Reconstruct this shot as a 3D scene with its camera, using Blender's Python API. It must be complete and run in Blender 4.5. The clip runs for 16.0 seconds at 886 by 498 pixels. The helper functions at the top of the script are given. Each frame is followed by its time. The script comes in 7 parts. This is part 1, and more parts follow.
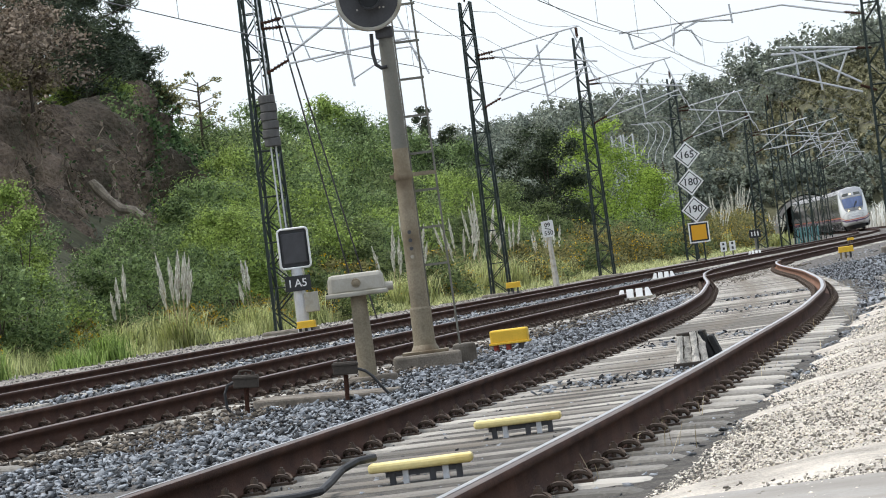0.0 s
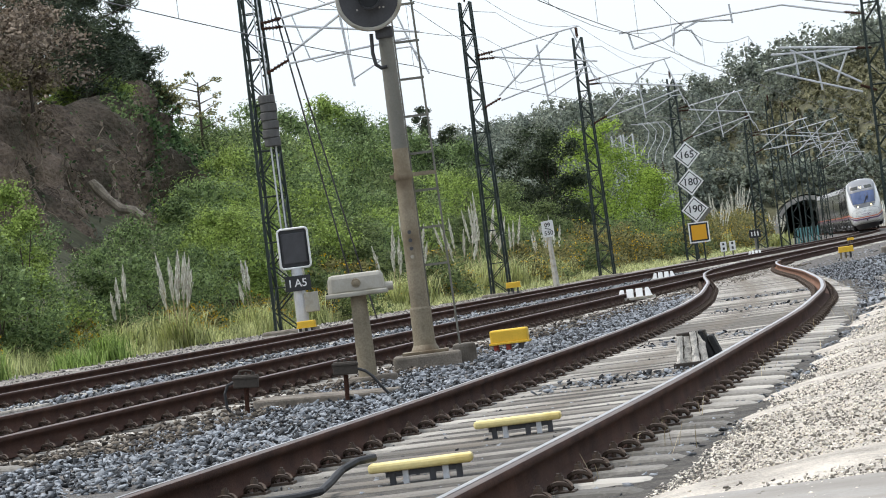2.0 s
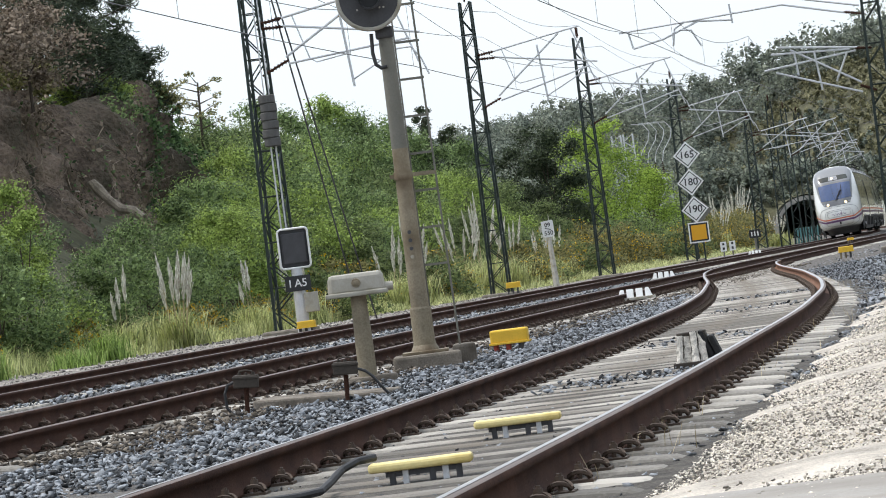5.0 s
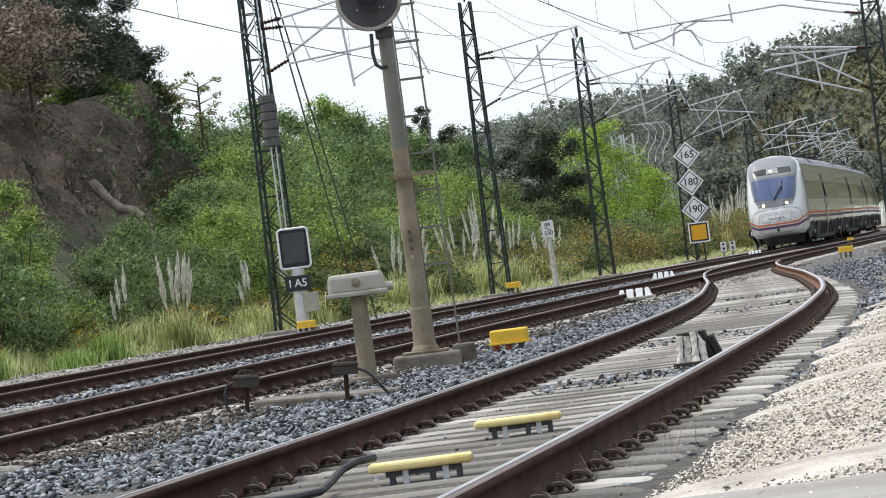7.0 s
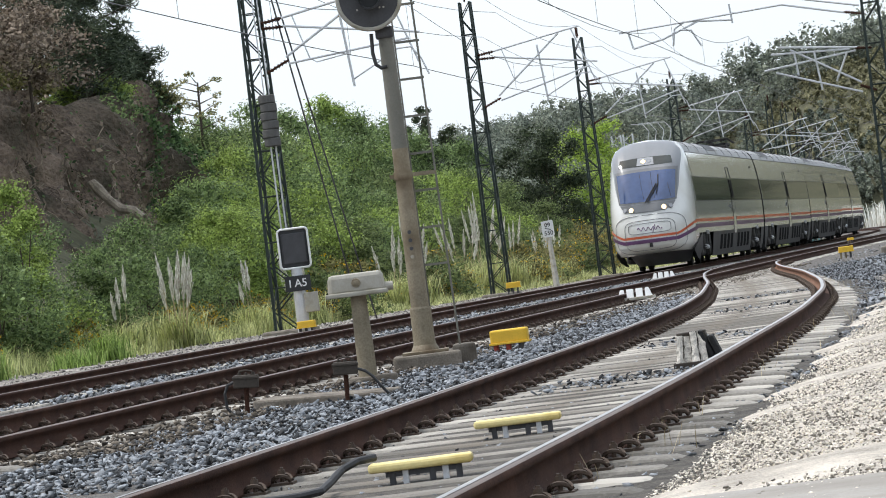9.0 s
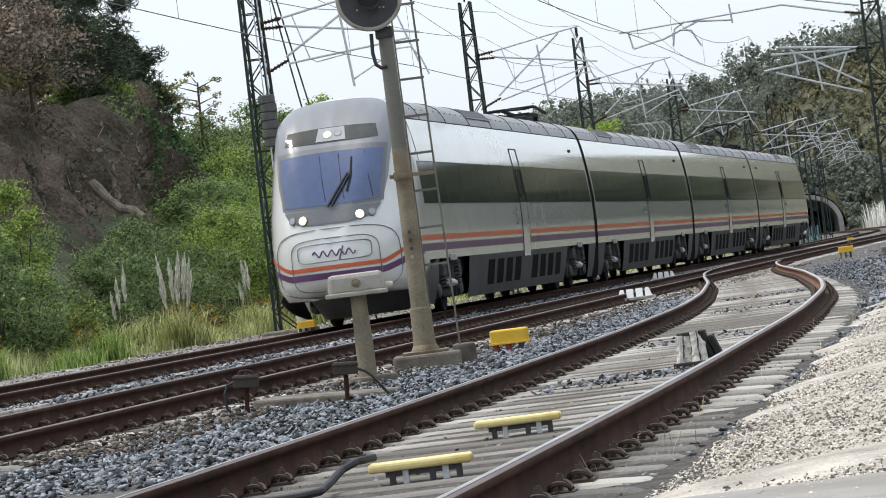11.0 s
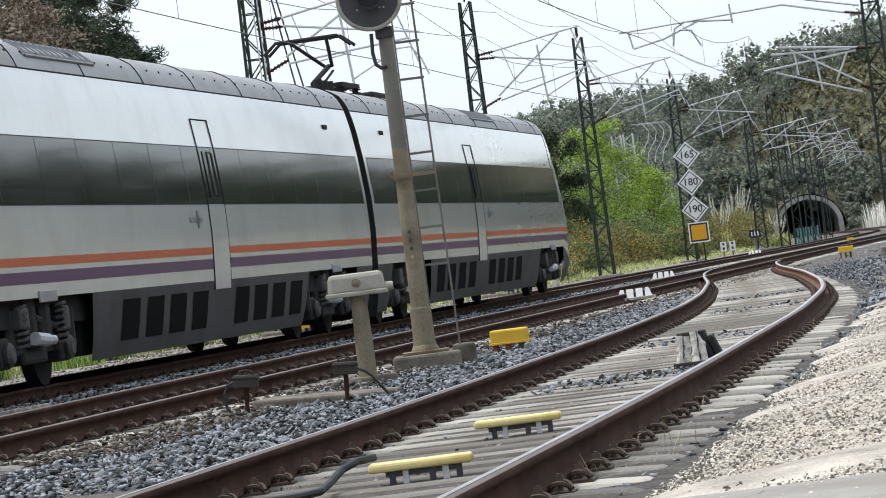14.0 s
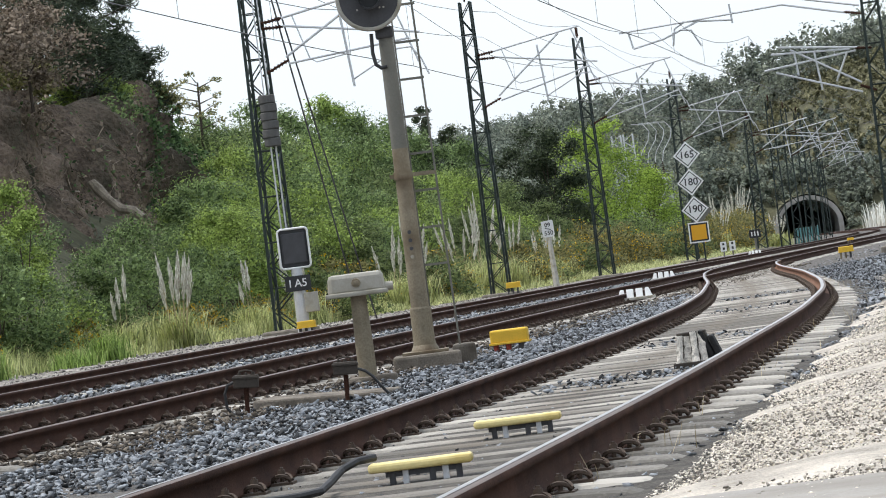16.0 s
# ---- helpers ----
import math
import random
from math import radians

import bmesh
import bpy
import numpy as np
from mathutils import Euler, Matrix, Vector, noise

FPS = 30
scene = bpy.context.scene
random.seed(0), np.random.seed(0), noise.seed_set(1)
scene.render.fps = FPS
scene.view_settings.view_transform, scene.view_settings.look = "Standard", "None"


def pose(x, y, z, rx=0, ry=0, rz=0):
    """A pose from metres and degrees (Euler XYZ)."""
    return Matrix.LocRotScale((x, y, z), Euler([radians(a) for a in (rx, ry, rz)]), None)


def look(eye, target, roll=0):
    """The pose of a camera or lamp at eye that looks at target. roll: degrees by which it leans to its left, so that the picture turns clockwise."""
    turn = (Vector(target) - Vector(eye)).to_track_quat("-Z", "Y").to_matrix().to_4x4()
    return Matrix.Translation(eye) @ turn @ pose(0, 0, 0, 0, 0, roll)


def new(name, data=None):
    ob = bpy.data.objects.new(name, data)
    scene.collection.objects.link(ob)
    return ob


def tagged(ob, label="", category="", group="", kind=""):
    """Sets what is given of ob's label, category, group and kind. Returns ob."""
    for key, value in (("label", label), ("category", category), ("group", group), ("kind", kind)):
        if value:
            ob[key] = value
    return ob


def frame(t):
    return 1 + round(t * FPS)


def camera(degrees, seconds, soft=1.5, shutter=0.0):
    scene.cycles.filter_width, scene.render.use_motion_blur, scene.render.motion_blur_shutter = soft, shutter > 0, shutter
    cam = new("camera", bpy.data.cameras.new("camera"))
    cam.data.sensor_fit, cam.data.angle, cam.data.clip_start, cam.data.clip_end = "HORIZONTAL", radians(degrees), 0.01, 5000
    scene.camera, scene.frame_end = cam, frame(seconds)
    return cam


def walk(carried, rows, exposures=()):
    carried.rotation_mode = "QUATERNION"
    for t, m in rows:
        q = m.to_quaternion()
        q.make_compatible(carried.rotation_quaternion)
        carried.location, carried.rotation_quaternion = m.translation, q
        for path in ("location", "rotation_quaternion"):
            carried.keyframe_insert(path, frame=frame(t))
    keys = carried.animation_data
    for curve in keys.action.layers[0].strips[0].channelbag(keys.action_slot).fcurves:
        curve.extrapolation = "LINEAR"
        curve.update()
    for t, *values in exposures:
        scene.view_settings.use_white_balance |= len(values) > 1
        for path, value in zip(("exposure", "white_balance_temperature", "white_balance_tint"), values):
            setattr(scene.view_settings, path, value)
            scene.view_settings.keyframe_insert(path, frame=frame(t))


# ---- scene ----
# ---------------------------------------------------------------- camera
cam = camera(14.33, 16.0, soft=1.0)
EYE = (0.0, 0.0, 0.725)
VIEW = look(EYE, (0.0, 100.0, 0.725 + 0.76), roll=-7.30)
walk(cam, [(0.0, VIEW), (16.0, VIEW)], [(0.0, 0.0), (9.2, 0.0), (11.3, -0.13), (12.2, -0.14), (13.0, -0.11), (14.5, -0.05), (16.0, 0.0)])

# ---------------------------------------------------------------- light: bright hazy overcast, veiled sun high over the bank
world = bpy.data.worlds.new("sky")
scene.world = world
world.use_nodes = True
wt = world.node_tree
wt.nodes.clear()
w_sky = wt.nodes.new("ShaderNodeTexSky")
w_sky.sky_type, w_sky.sun_disc = "NISHITA", False
w_sky.sun_elevation, w_sky.sun_rotation = radians(63), radians(-79)
w_sky.air_density, w_sky.dust_density = 1.0, 4.0
w_bg = wt.nodes.new("ShaderNodeBackground")
w_bg.inputs["Strength"].default_value = 0.07
w_cloud = wt.nodes.new("ShaderNodeBackground")
w_cloud.inputs["Color"].default_value = (0.89, 0.97, 1.05, 1)
w_cloud.inputs["Strength"].default_value = 0.92
w_add = wt.nodes.new("ShaderNodeAddShader")
w_out = wt.nodes.new("ShaderNodeOutputWorld")
wt.links.new(w_sky.outputs[0], w_bg.inputs["Color"])
wt.links.new(w_bg.outputs[0], w_add.inputs[0])
wt.links.new(w_cloud.outputs[0], w_add.inputs[1])
wt.links.new(w_add.outputs[0], w_out.inputs["Surface"])

sun = new("sun", bpy.data.lights.new("sun", "SUN"))
sun.data.energy, sun.data.angle, sun.data.color = 2.3, radians(6), (1.0, 0.975, 0.93)
sun.matrix_world = look((-62, 52, 125), (0, 40, 0))


# ---------------------------------------------------------------- materials
def mat(name, base, rough=0.8, metal=0.0, spread=0.25, scale=6.0, fine=60.0, bump=0.3, tint=None,
        island=0.0, obrand=0.0, dist=0.01, coat=0.0, spec=0.5, trans=0.0, stain=None, stain_scale=1.2):
    """A worn surface: base colour varied at two scales, with fine relief."""
    m = bpy.data.materials.new(name)
    m.use_nodes = True
    nt = m.node_tree
    bs = nt.nodes["Principled BSDF"]
    N, Lk = nt.nodes.new, nt.links.new
    co = N("ShaderNodeTexCoord")
    n1, n2 = N("ShaderNodeTexNoise"), N("ShaderNodeTexNoise")
    n1.inputs["Scale"].default_value, n2.inputs["Scale"].default_value = scale, fine
    n1.inputs["Detail"].default_value, n2.inputs["Detail"].default_value = 6, 4
    Lk(co.outputs["Object"], n1.inputs["Vector"]), Lk(co.outputs["Object"], n2.inputs["Vector"])
    ramp = N("ShaderNodeValToRGB")
    t = tint or base
    lo = [max(0.0, c * (1 - spread)) for c in base]
    hi = [min(1.0, c * (1 + spread)) for c in t]
    ramp.color_ramp.elements[0].position, ramp.color_ramp.elements[1].position = 0.3, 0.7
    ramp.color_ramp.elements[0].color, ramp.color_ramp.elements[1].color = (*lo, 1), (*hi, 1)
    add = N("ShaderNodeMath")
    add.operation = "MULTIPLY_ADD"
    add.inputs[1].default_value = 0.45
    Lk(n2.outputs["Fac"], add.inputs[0])
    sub = N("ShaderNodeMath")
    sub.operation = "MULTIPLY_ADD"
    sub.inputs[1].default_value, sub.inputs[2].default_value = 0.55, 0.0
    Lk(n1.outputs["Fac"], sub.inputs[0]), Lk(sub.outputs[0], add.inputs[2])
    fac = add
    if island or obrand:
        src = N("ShaderNodeNewGeometry").outputs["Random Per Island"] if island else N("ShaderNodeObjectInfo").outputs["Random"]
        k = island or obrand
        mx = N("ShaderNodeMath")
        mx.operation = "MULTIPLY_ADD"
        mx.inputs[1].default_value = k
        sc = N("ShaderNodeMath")
        sc.operation = "MULTIPLY_ADD"
        sc.inputs[1].default_value, sc.inputs[2].default_value = 1 - k, 0.0
        Lk(add.outputs[0], sc.inputs[0]), Lk(src, mx.inputs[0]), Lk(sc.outputs[0], mx.inputs[2])
        fac = mx
    Lk(fac.outputs[0], ramp.inputs["Fac"])
    col = ramp.outputs["Color"]
    if stain:
        n3 = N("ShaderNodeTexNoise")
        n3.inputs["Scale"].default_value, n3.inputs["Detail"].default_value = stain_scale, 8
        Lk(co.outputs["Object"], n3.inputs["Vector"])
        r3 = N("ShaderNodeValToRGB")
        r3.color_ramp.elements[0].position, r3.color_ramp.elements[1].position = 0.48, 0.66
        Lk(n3.outputs["Fac"], r3.inputs["Fac"])
        mixc = N("ShaderNodeMix")
        mixc.data_type = "RGBA"
        Lk(r3.outputs["Color"], mixc.inputs[0]), Lk(col, mixc.inputs[6])
        mixc.inputs[7].default_value = (*stain, 1)
        col = mixc.outputs[2]
    Lk(col, bs.inputs["Base Color"])
    bs.inputs["Roughness"].default_value, bs.inputs["Metallic"].default_value = rough, metal
    bs.inputs["Specular IOR Level"].default_value = spec
    if coat:
        bs.inputs["Coat Weight"].default_value, bs.inputs["Coat Roughness"].default_value = coat, 0.08
    if bump:
        bp = N("ShaderNodeBump")
        bp.inputs["Strength"].default_value, bp.inputs["Distance"].default_value = bump, dist
        Lk(add.outputs[0], bp.inputs["Height"]), Lk(bp.outputs[0], bs.inputs["Normal"])
    if trans:
        tr, ms = N("ShaderNodeBsdfTranslucent"), N("ShaderNodeMixShader")
        Lk(col, tr.inputs["Color"])
        ms.inputs[0].default_value = trans
        Lk(bs.outputs[0], ms.inputs[1]), Lk(tr.outputs[0], ms.inputs[2])
        Lk(ms.outputs[0], nt.nodes["Material Output"].inputs["Surface"])
    return m


def glow(name, color, strength):
    m = bpy.data.materials.new(name)
    m.use_nodes = True
    b = m.node_tree.nodes["Principled BSDF"]
    b.inputs["Base Color"].default_value = (*color, 1)
    b.inputs["Emission Color"].default_value = (*color, 1)
    b.inputs["Emission Strength"].default_value = strength
    return m


M_RUST = mat("rail_rust", (0.032, 0.014, 0.010), 0.9, 0.0, 0.5, 3, 90, 0.4, tint=(0.062, 0.029, 0.019), spec=0.2)
M_RUST_RED = mat("rail_rust_orange", (0.17, 0.075, 0.04), 0.85, 0.1, 0.4, 4, 80, 0.5, tint=(0.2, 0.1, 0.06))
M_HEAD = mat("rail_head_polished", (0.5, 0.47, 0.46), 0.3, 0.9, 0.25, 2, 40, 0.05)
M_HEAD_DULL = mat("rail_head_dull", (0.15, 0.105, 0.085), 0.5, 0.4, 0.3, 2, 40, 0.1)
M_SLEEPER = mat("sleeper_concrete", (0.20, 0.188, 0.167), 0.9, 0, 0.35, 4, 60, 0.9, tint=(0.37, 0.348, 0.312), obrand=0.5, stain=(0.17, 0.145, 0.115), stain_scale=2.2)
M_CLIP = mat("clip_steel", (0.085, 0.06, 0.045), 0.7, 0.3, 0.4, 20, 120, 0.3)
M_STONE = mat("ballast_stone", (0.042, 0.047, 0.053), 0.8, 0, 0.6, 12, 90, 0.7, tint=(0.205, 0.22, 0.24), island=0.75)
M_STONE_BROWN = mat("ballast_stone_rusty", (0.075, 0.06, 0.048), 0.9, 0, 0.5, 12, 90, 0.4, tint=(0.13, 0.11, 0.087), island=0.85)
M_STONE_PALE = mat("gravel_pale", (0.32, 0.288, 0.245), 0.9, 0, 0.5, 12, 90, 0.5, tint=(0.56, 0.515, 0.445), island=0.85)
M_STONE_VERGE = mat("verge_stone", (0.13, 0.12, 0.11), 0.9, 0, 0.5, 12, 90, 0.4, tint=(0.34, 0.315, 0.285), island=0.85)
M_VERGE = mat("verge_gravel_grey", (0.15, 0.135, 0.12), 0.95, 0, 0.5, 3, 40, 1.0, tint=(0.27, 0.25, 0.225), dist=0.03)
M_FILL = mat("dirty_fill", (0.028, 0.026, 0.023), 0.95, 0, 0.6, 9, 50, 1.0, tint=(0.085, 0.076, 0.065), dist=0.03)
M_SAND = mat("sandy_dirt", (0.10, 0.086, 0.067), 0.95, 0, 0.4, 1.6, 40, 0.7, tint=(0.165, 0.143, 0.112), dist=0.02)
M_BED = mat("ballast_bed", (0.06, 0.056, 0.052), 0.95, 0, 0.6, 9, 28, 1.0, tint=(0.13, 0.12, 0.11), dist=0.05)
M_GRAVEL = mat("platform_gravel", (0.36, 0.325, 0.28), 0.95, 0, 0.45, 3, 60, 1.0, tint=(0.54, 0.49, 0.425), dist=0.03)
M_CONCRETE = mat("concrete_stained", (0.25, 0.225, 0.19), 0.9, 0, 0.25, 5, 70, 0.6, stain=(0.14, 0.115, 0.09), stain_scale=3)
M_PLATFORM = mat("platform_concrete", (0.33, 0.31, 0.285), 0.9, 0, 0.25, 3, 80, 0.6, stain=(0.25, 0.23, 0.2), stain_scale=2)
M_SOIL = mat("soil_grass", (0.042, 0.046, 0.025), 0.95, 0, 0.5, 0.3, 5, 0.8, tint=(0.095, 0.092, 0.05), dist=0.1)
M_EARTH = mat("earth_cliff", (0.065, 0.047, 0.035), 0.95, 0, 0.55, 0.9, 9, 1.0, tint=(0.20, 0.15, 0.112), dist=0.4, stain=(0.05, 0.045, 0.028), stain_scale=0.35)
M_MAST = mat("mast_green_paint", (0.018, 0.03, 0.026), 0.5, 0.2, 0.35, 5, 50, 0.15)
M_GALV = mat("galvanised_steel", (0.60, 0.61, 0.63), 0.5, 0.25, 0.15, 5, 60, 0.1)
M_WIRE = mat("wire_dark", (0.10, 0.10, 0.11), 0.5, 0.5, 0.2, 5, 50, 0)
M_POST = mat("post_weathered_beige", (0.20, 0.165, 0.11), 0.65, 0, 0.25, 2.5, 50, 0.25, tint=(0.275, 0.235, 0.165), stain=(0.125, 0.085, 0.045), stain_scale=2.0)
M_POST_GREY = mat("post_grey_paint", (0.17, 0.165, 0.14), 0.6, 0.1, 0.2, 3, 50, 0.15)
M_BOXGREY = mat("box_grey_plastic", (0.40, 0.38, 0.33), 0.6, 0, 0.15, 4, 60, 0.1, stain=(0.28, 0.26, 0.2), stain_scale=4)
M_BLACK = mat("black_paint", (0.02, 0.021, 0.023), 0.5, 0, 0.3, 5, 50, 0.1)
M_DARKGREY = mat("dark_grey", (0.055, 0.055, 0.06), 0.6, 0, 0.3, 5, 50, 0.1)
M_GRIME = mat("grimy_iron", (0.055, 0.045, 0.036), 0.75, 0.1, 0.4, 12, 60, 0.3)
M_WHITE = mat("white_paint", (0.84, 0.84, 0.83), 0.5, 0, 0.08, 3, 40, 0.05)
M_OLDWHITE = mat("white_weathered", (0.55, 0.53, 0.48), 0.8, 0, 0.25, 5, 40, 0.3, stain=(0.3, 0.27, 0.2), stain_scale=5)
M_YELLOW = mat("yellow_plastic", (0.80, 0.50, 0.04), 0.5, 0, 0.12, 6, 60, 0.1)
M_PALEYELLOW = mat("yellow_faded", (0.80, 0.67, 0.30), 0.55, 0, 0.1, 6, 60, 0.15, stain=(0.62, 0.47, 0.15), stain_scale=5)
M_ORANGE = mat("orange_yellow_sign", (0.75, 0.37, 0.01), 0.45, 0, 0.06, 4, 50, 0.05)
M_RED = mat("red_paint", (0.4, 0.06, 0.04), 0.6, 0, 0.2, 6, 60, 0.1)
M_TIMBER = mat("old_timber", (0.15, 0.135, 0.12), 0.9, 0, 0.6, 7, 30, 0.9, tint=(0.42, 0.39, 0.35))
M_GRAIN = mat("split_grey_wood", (0.10, 0.088, 0.075), 0.9, 0, 0.7, 26, 90, 0.9, tint=(0.50, 0.47, 0.42), obrand=0.25)
M_CONCRETE_DARK = mat("concrete_grimy", (0.15, 0.13, 0.105), 0.95, 0, 0.4, 6, 60, 0.9, tint=(0.23, 0.20, 0.165), stain=(0.09, 0.075, 0.058), stain_scale=3, dist=0.02)
M_LEDGE = mat("pale_ledge", (0.17, 0.14, 0.108), 0.95, 0, 0.4, 5, 30, 0.8, tint=(0.30, 0.255, 0.20), dist=0.03)
M_PORTAL = mat("portal_concrete", (0.34, 0.325, 0.30), 0.9, 0, 0.25, 1, 12, 0.4, stain=(0.25, 0.235, 0.21), stain_scale=0.6)
M_PIPE = mat("cable_black", (0.03, 0.03, 0.032), 0.55, 0, 0.3, 8, 60, 0.1)
# rolling stock
M_TWHITE = mat("train_white_gloss", (0.75, 0.755, 0.735), 0.14, 0, 0.05, 0.6, 8, 0.01, coat=1.0, stain=(0.69, 0.685, 0.645), stain_scale=0.8)
M_TROOF = mat("train_roof_grey", (0.36, 0.36, 0.365), 0.5, 0.1, 0.12, 1.5, 20, 0.05, stain=(0.30, 0.29, 0.27), stain_scale=1.2)
M_TROOF_DIRTY = mat("bogie_dusty_grey", (0.075, 0.072, 0.068), 0.7, 0.1, 0.4, 5, 40, 0.3)
M_TSKIRT = mat("train_skirt_grey", (0.075, 0.075, 0.079), 0.6, 0.1, 0.2, 2, 30, 0.1, stain=(0.055, 0.051, 0.047))
M_WEIGHT = mat("weight_dark_grey", (0.10, 0.098, 0.095), 0.85, 0, 0.3, 6, 50, 0.4)
M_TDARK = mat("train_underframe", (0.022, 0.022, 0.022), 0.8, 0.0, 0.4, 4, 40, 0.2, spec=0.3)
M_TGLASS = mat("train_window_band", (0.042, 0.047, 0.044), 0.07, 0, 0.5, 0.5, 3, 0.0, spec=0.5)
# blue base colour paints the sky's reflection on the windscreen
M_TGLASS2 = mat("train_windscreen_sky_blue", (0.05, 0.085, 0.2), 0.05, 0, 0.2, 0.8, 5, 0.0, spec=1.0)
M_TORANGE = mat("train_stripe_orange", (0.62, 0.14, 0.06), 0.35, 0, 0.06, 2, 20, 0.0)
M_TPURPLE = mat("train_stripe_purple", (0.13, 0.06, 0.14), 0.35, 0, 0.06, 2, 20, 0.0)
M_TGREY = mat("train_front_grey", (0.17, 0.175, 0.185), 0.4, 0, 0.1, 2, 20, 0.0)
M_TMASK = mat("train_mask_grey", (0.235, 0.245, 0.26), 0.28, 0, 0.06, 1, 12, 0.02, coat=0.4)
M_TRUBBER = mat("train_rubber", (0.02, 0.02, 0.02), 0.7, 0, 0.2, 4, 30, 0.1)
M_GRILLE = mat("grille_black", (0.007, 0.007, 0.008), 0.9, 0, 0.3, 20, 60, 0.2, spec=0.08)
M_BOGIE = mat("bogie_steel", (0.03, 0.03, 0.031), 0.7, 0.0, 0.6, 4, 40, 0.3, spec=0.35)
M_LAMP = glow("headlamp_lit", (1.0, 0.78, 0.45), 2.2)
M_LAMP_DIM = mat("lamp_glass_unlit", (0.35, 0.36, 0.38), 0.15, 0, 0.1, 5, 40, 0.0, spec=0.8)
# plants
def leaf(name, a, b, trans=0.32):
    return mat(name, a, 0.6, 0, 0.3, 0.35, 3, 0, tint=b, island=0.6, trans=trans, spec=0.25)


M_LEAF = leaf("leaf_green", (0.10, 0.155, 0.062), (0.22, 0.30, 0.12), 0.36)
M_LEAF_LIGHT = leaf("leaf_spring_green", (0.18, 0.26, 0.062), (0.33, 0.43, 0.12), 0.4)
M_LEAF_SPRING = leaf("leaf_bright_spring", (0.20, 0.30, 0.05), (0.37, 0.49, 0.095), 0.42)
M_LEAF_MID = leaf("leaf_mid_green", (0.085, 0.125, 0.052), (0.19, 0.24, 0.095), 0.38)
M_LEAF_DARK = leaf("leaf_dark_green", (0.028, 0.044, 0.023), (0.062, 0.082, 0.04), 0.12)
M_LEAF_PINE = leaf("pine_needle", (0.04, 0.058, 0.038), (0.085, 0.11, 0.065), 0.2)
# eucalyptus grey-green, made paler still to stand for haze over the distance
M_HAZE_GREY = leaf("eucalyptus_leaf_hazed", (0.15, 0.17, 0.14), (0.26, 0.285, 0.22), 0.3)
M_LEAF_DRY = leaf("dry_brown_leaf", (0.14, 0.108, 0.082), (0.29, 0.235, 0.18), 0.25)
M_GORSE = leaf("gorse_yellow_flower", (0.45, 0.28, 0.015), (0.72, 0.47, 0.02), 0.2)
M_IVY = leaf("ivy_leaf", (0.05, 0.095, 0.04), (0.13, 0.21, 0.08), 0.25)
M_TUSSOCK = leaf("tussock_blade", (0.16, 0.26, 0.06), (0.36, 0.48, 0.15), 0.35)
M_OLIVE = leaf("scrub_olive", (0.13, 0.14, 0.058), (0.27, 0.255, 0.11), 0.38)
M_GRASS = leaf("grass_blade", (0.31, 0.36, 0.13), (0.62, 0.64, 0.32), 0.4)
M_STRAW = leaf("straw", (0.35, 0.28, 0.16), (0.5, 0.42, 0.27), 0.2)
M_PLUME = leaf("pampas_plume", (0.70, 0.65, 0.54), (0.88, 0.83, 0.72), 0.3)
# far leaves: aerial haze painted into the colours, paler and greyer than near ones
M_HAZE_DARK = leaf("far_wood_leaf_hazed", (0.12, 0.145, 0.122), (0.215, 0.245, 0.20), 0.3)
M_HAZE_SCRUB = leaf("far_scrub_leaf_hazed", (0.15, 0.155, 0.09), (0.27, 0.255, 0.15), 0.3)
M_BARK = mat("bark", (0.07, 0.055, 0.042), 0.95, 0, 0.4, 4, 30, 0.6)

RNG = np.random.default_rng(7)


# ---------------------------------------------------------------- mesh helpers
def part(name, bm, material, parent=None, label="", smooth=False):
    me = bpy.data.meshes.new(name)
    bm.to_mesh(me)
    bm.free()
    me.materials.append(material)
    if smooth:
        me.polygons.foreach_set("use_smooth", [True] * len(me.polygons))
    ob = new(name, me)
    if parent:
        ob.parent = parent
    if label:
        ob["label"] = label
    return ob


def arr_mesh(name, verts, faces, material, parent=None, label="", smooth=False):
    """A mesh from numpy arrays; faces all have the same number of corners."""
    verts, faces = np.asarray(verts, np.float32), np.asarray(faces, np.int32)
    me = bpy.data.meshes.new(name)
    n, k = faces.shape
    me.vertices.add(len(verts))
    me.vertices.foreach_set("co", verts.ravel())
    me.loops.add(n * k)
    me.loops.foreach_set("vertex_index", faces.ravel())
    me.polygons.add(n)
    me.polygons.foreach_set("loop_start", np.arange(0, n * k, k, dtype=np.int32))
    me.polygons.foreach_set("loop_total", np.full(n, k, np.int32))
    if smooth:
        me.polygons.foreach_set("use_smooth", np.ones(n, bool))
    me.update(calc_edges=True)
    me.materials.append(material)
    ob = new(name, me)
    if parent:
        ob.parent = parent
    if label:
        ob["label"] = label
    return ob


def share(name, me, m, parent=None):
    """Another object on a mesh that exists."""
    ob = new(name, me)
    ob.matrix_basis = m
    if parent:
        ob.parent = parent
    return ob


def empty(name, m=None, label="", category="", group="", kind=""):
    ob = new(name)
    if m is not None:
        ob.matrix_basis = m
    return tagged(ob, label, category, group, kind)


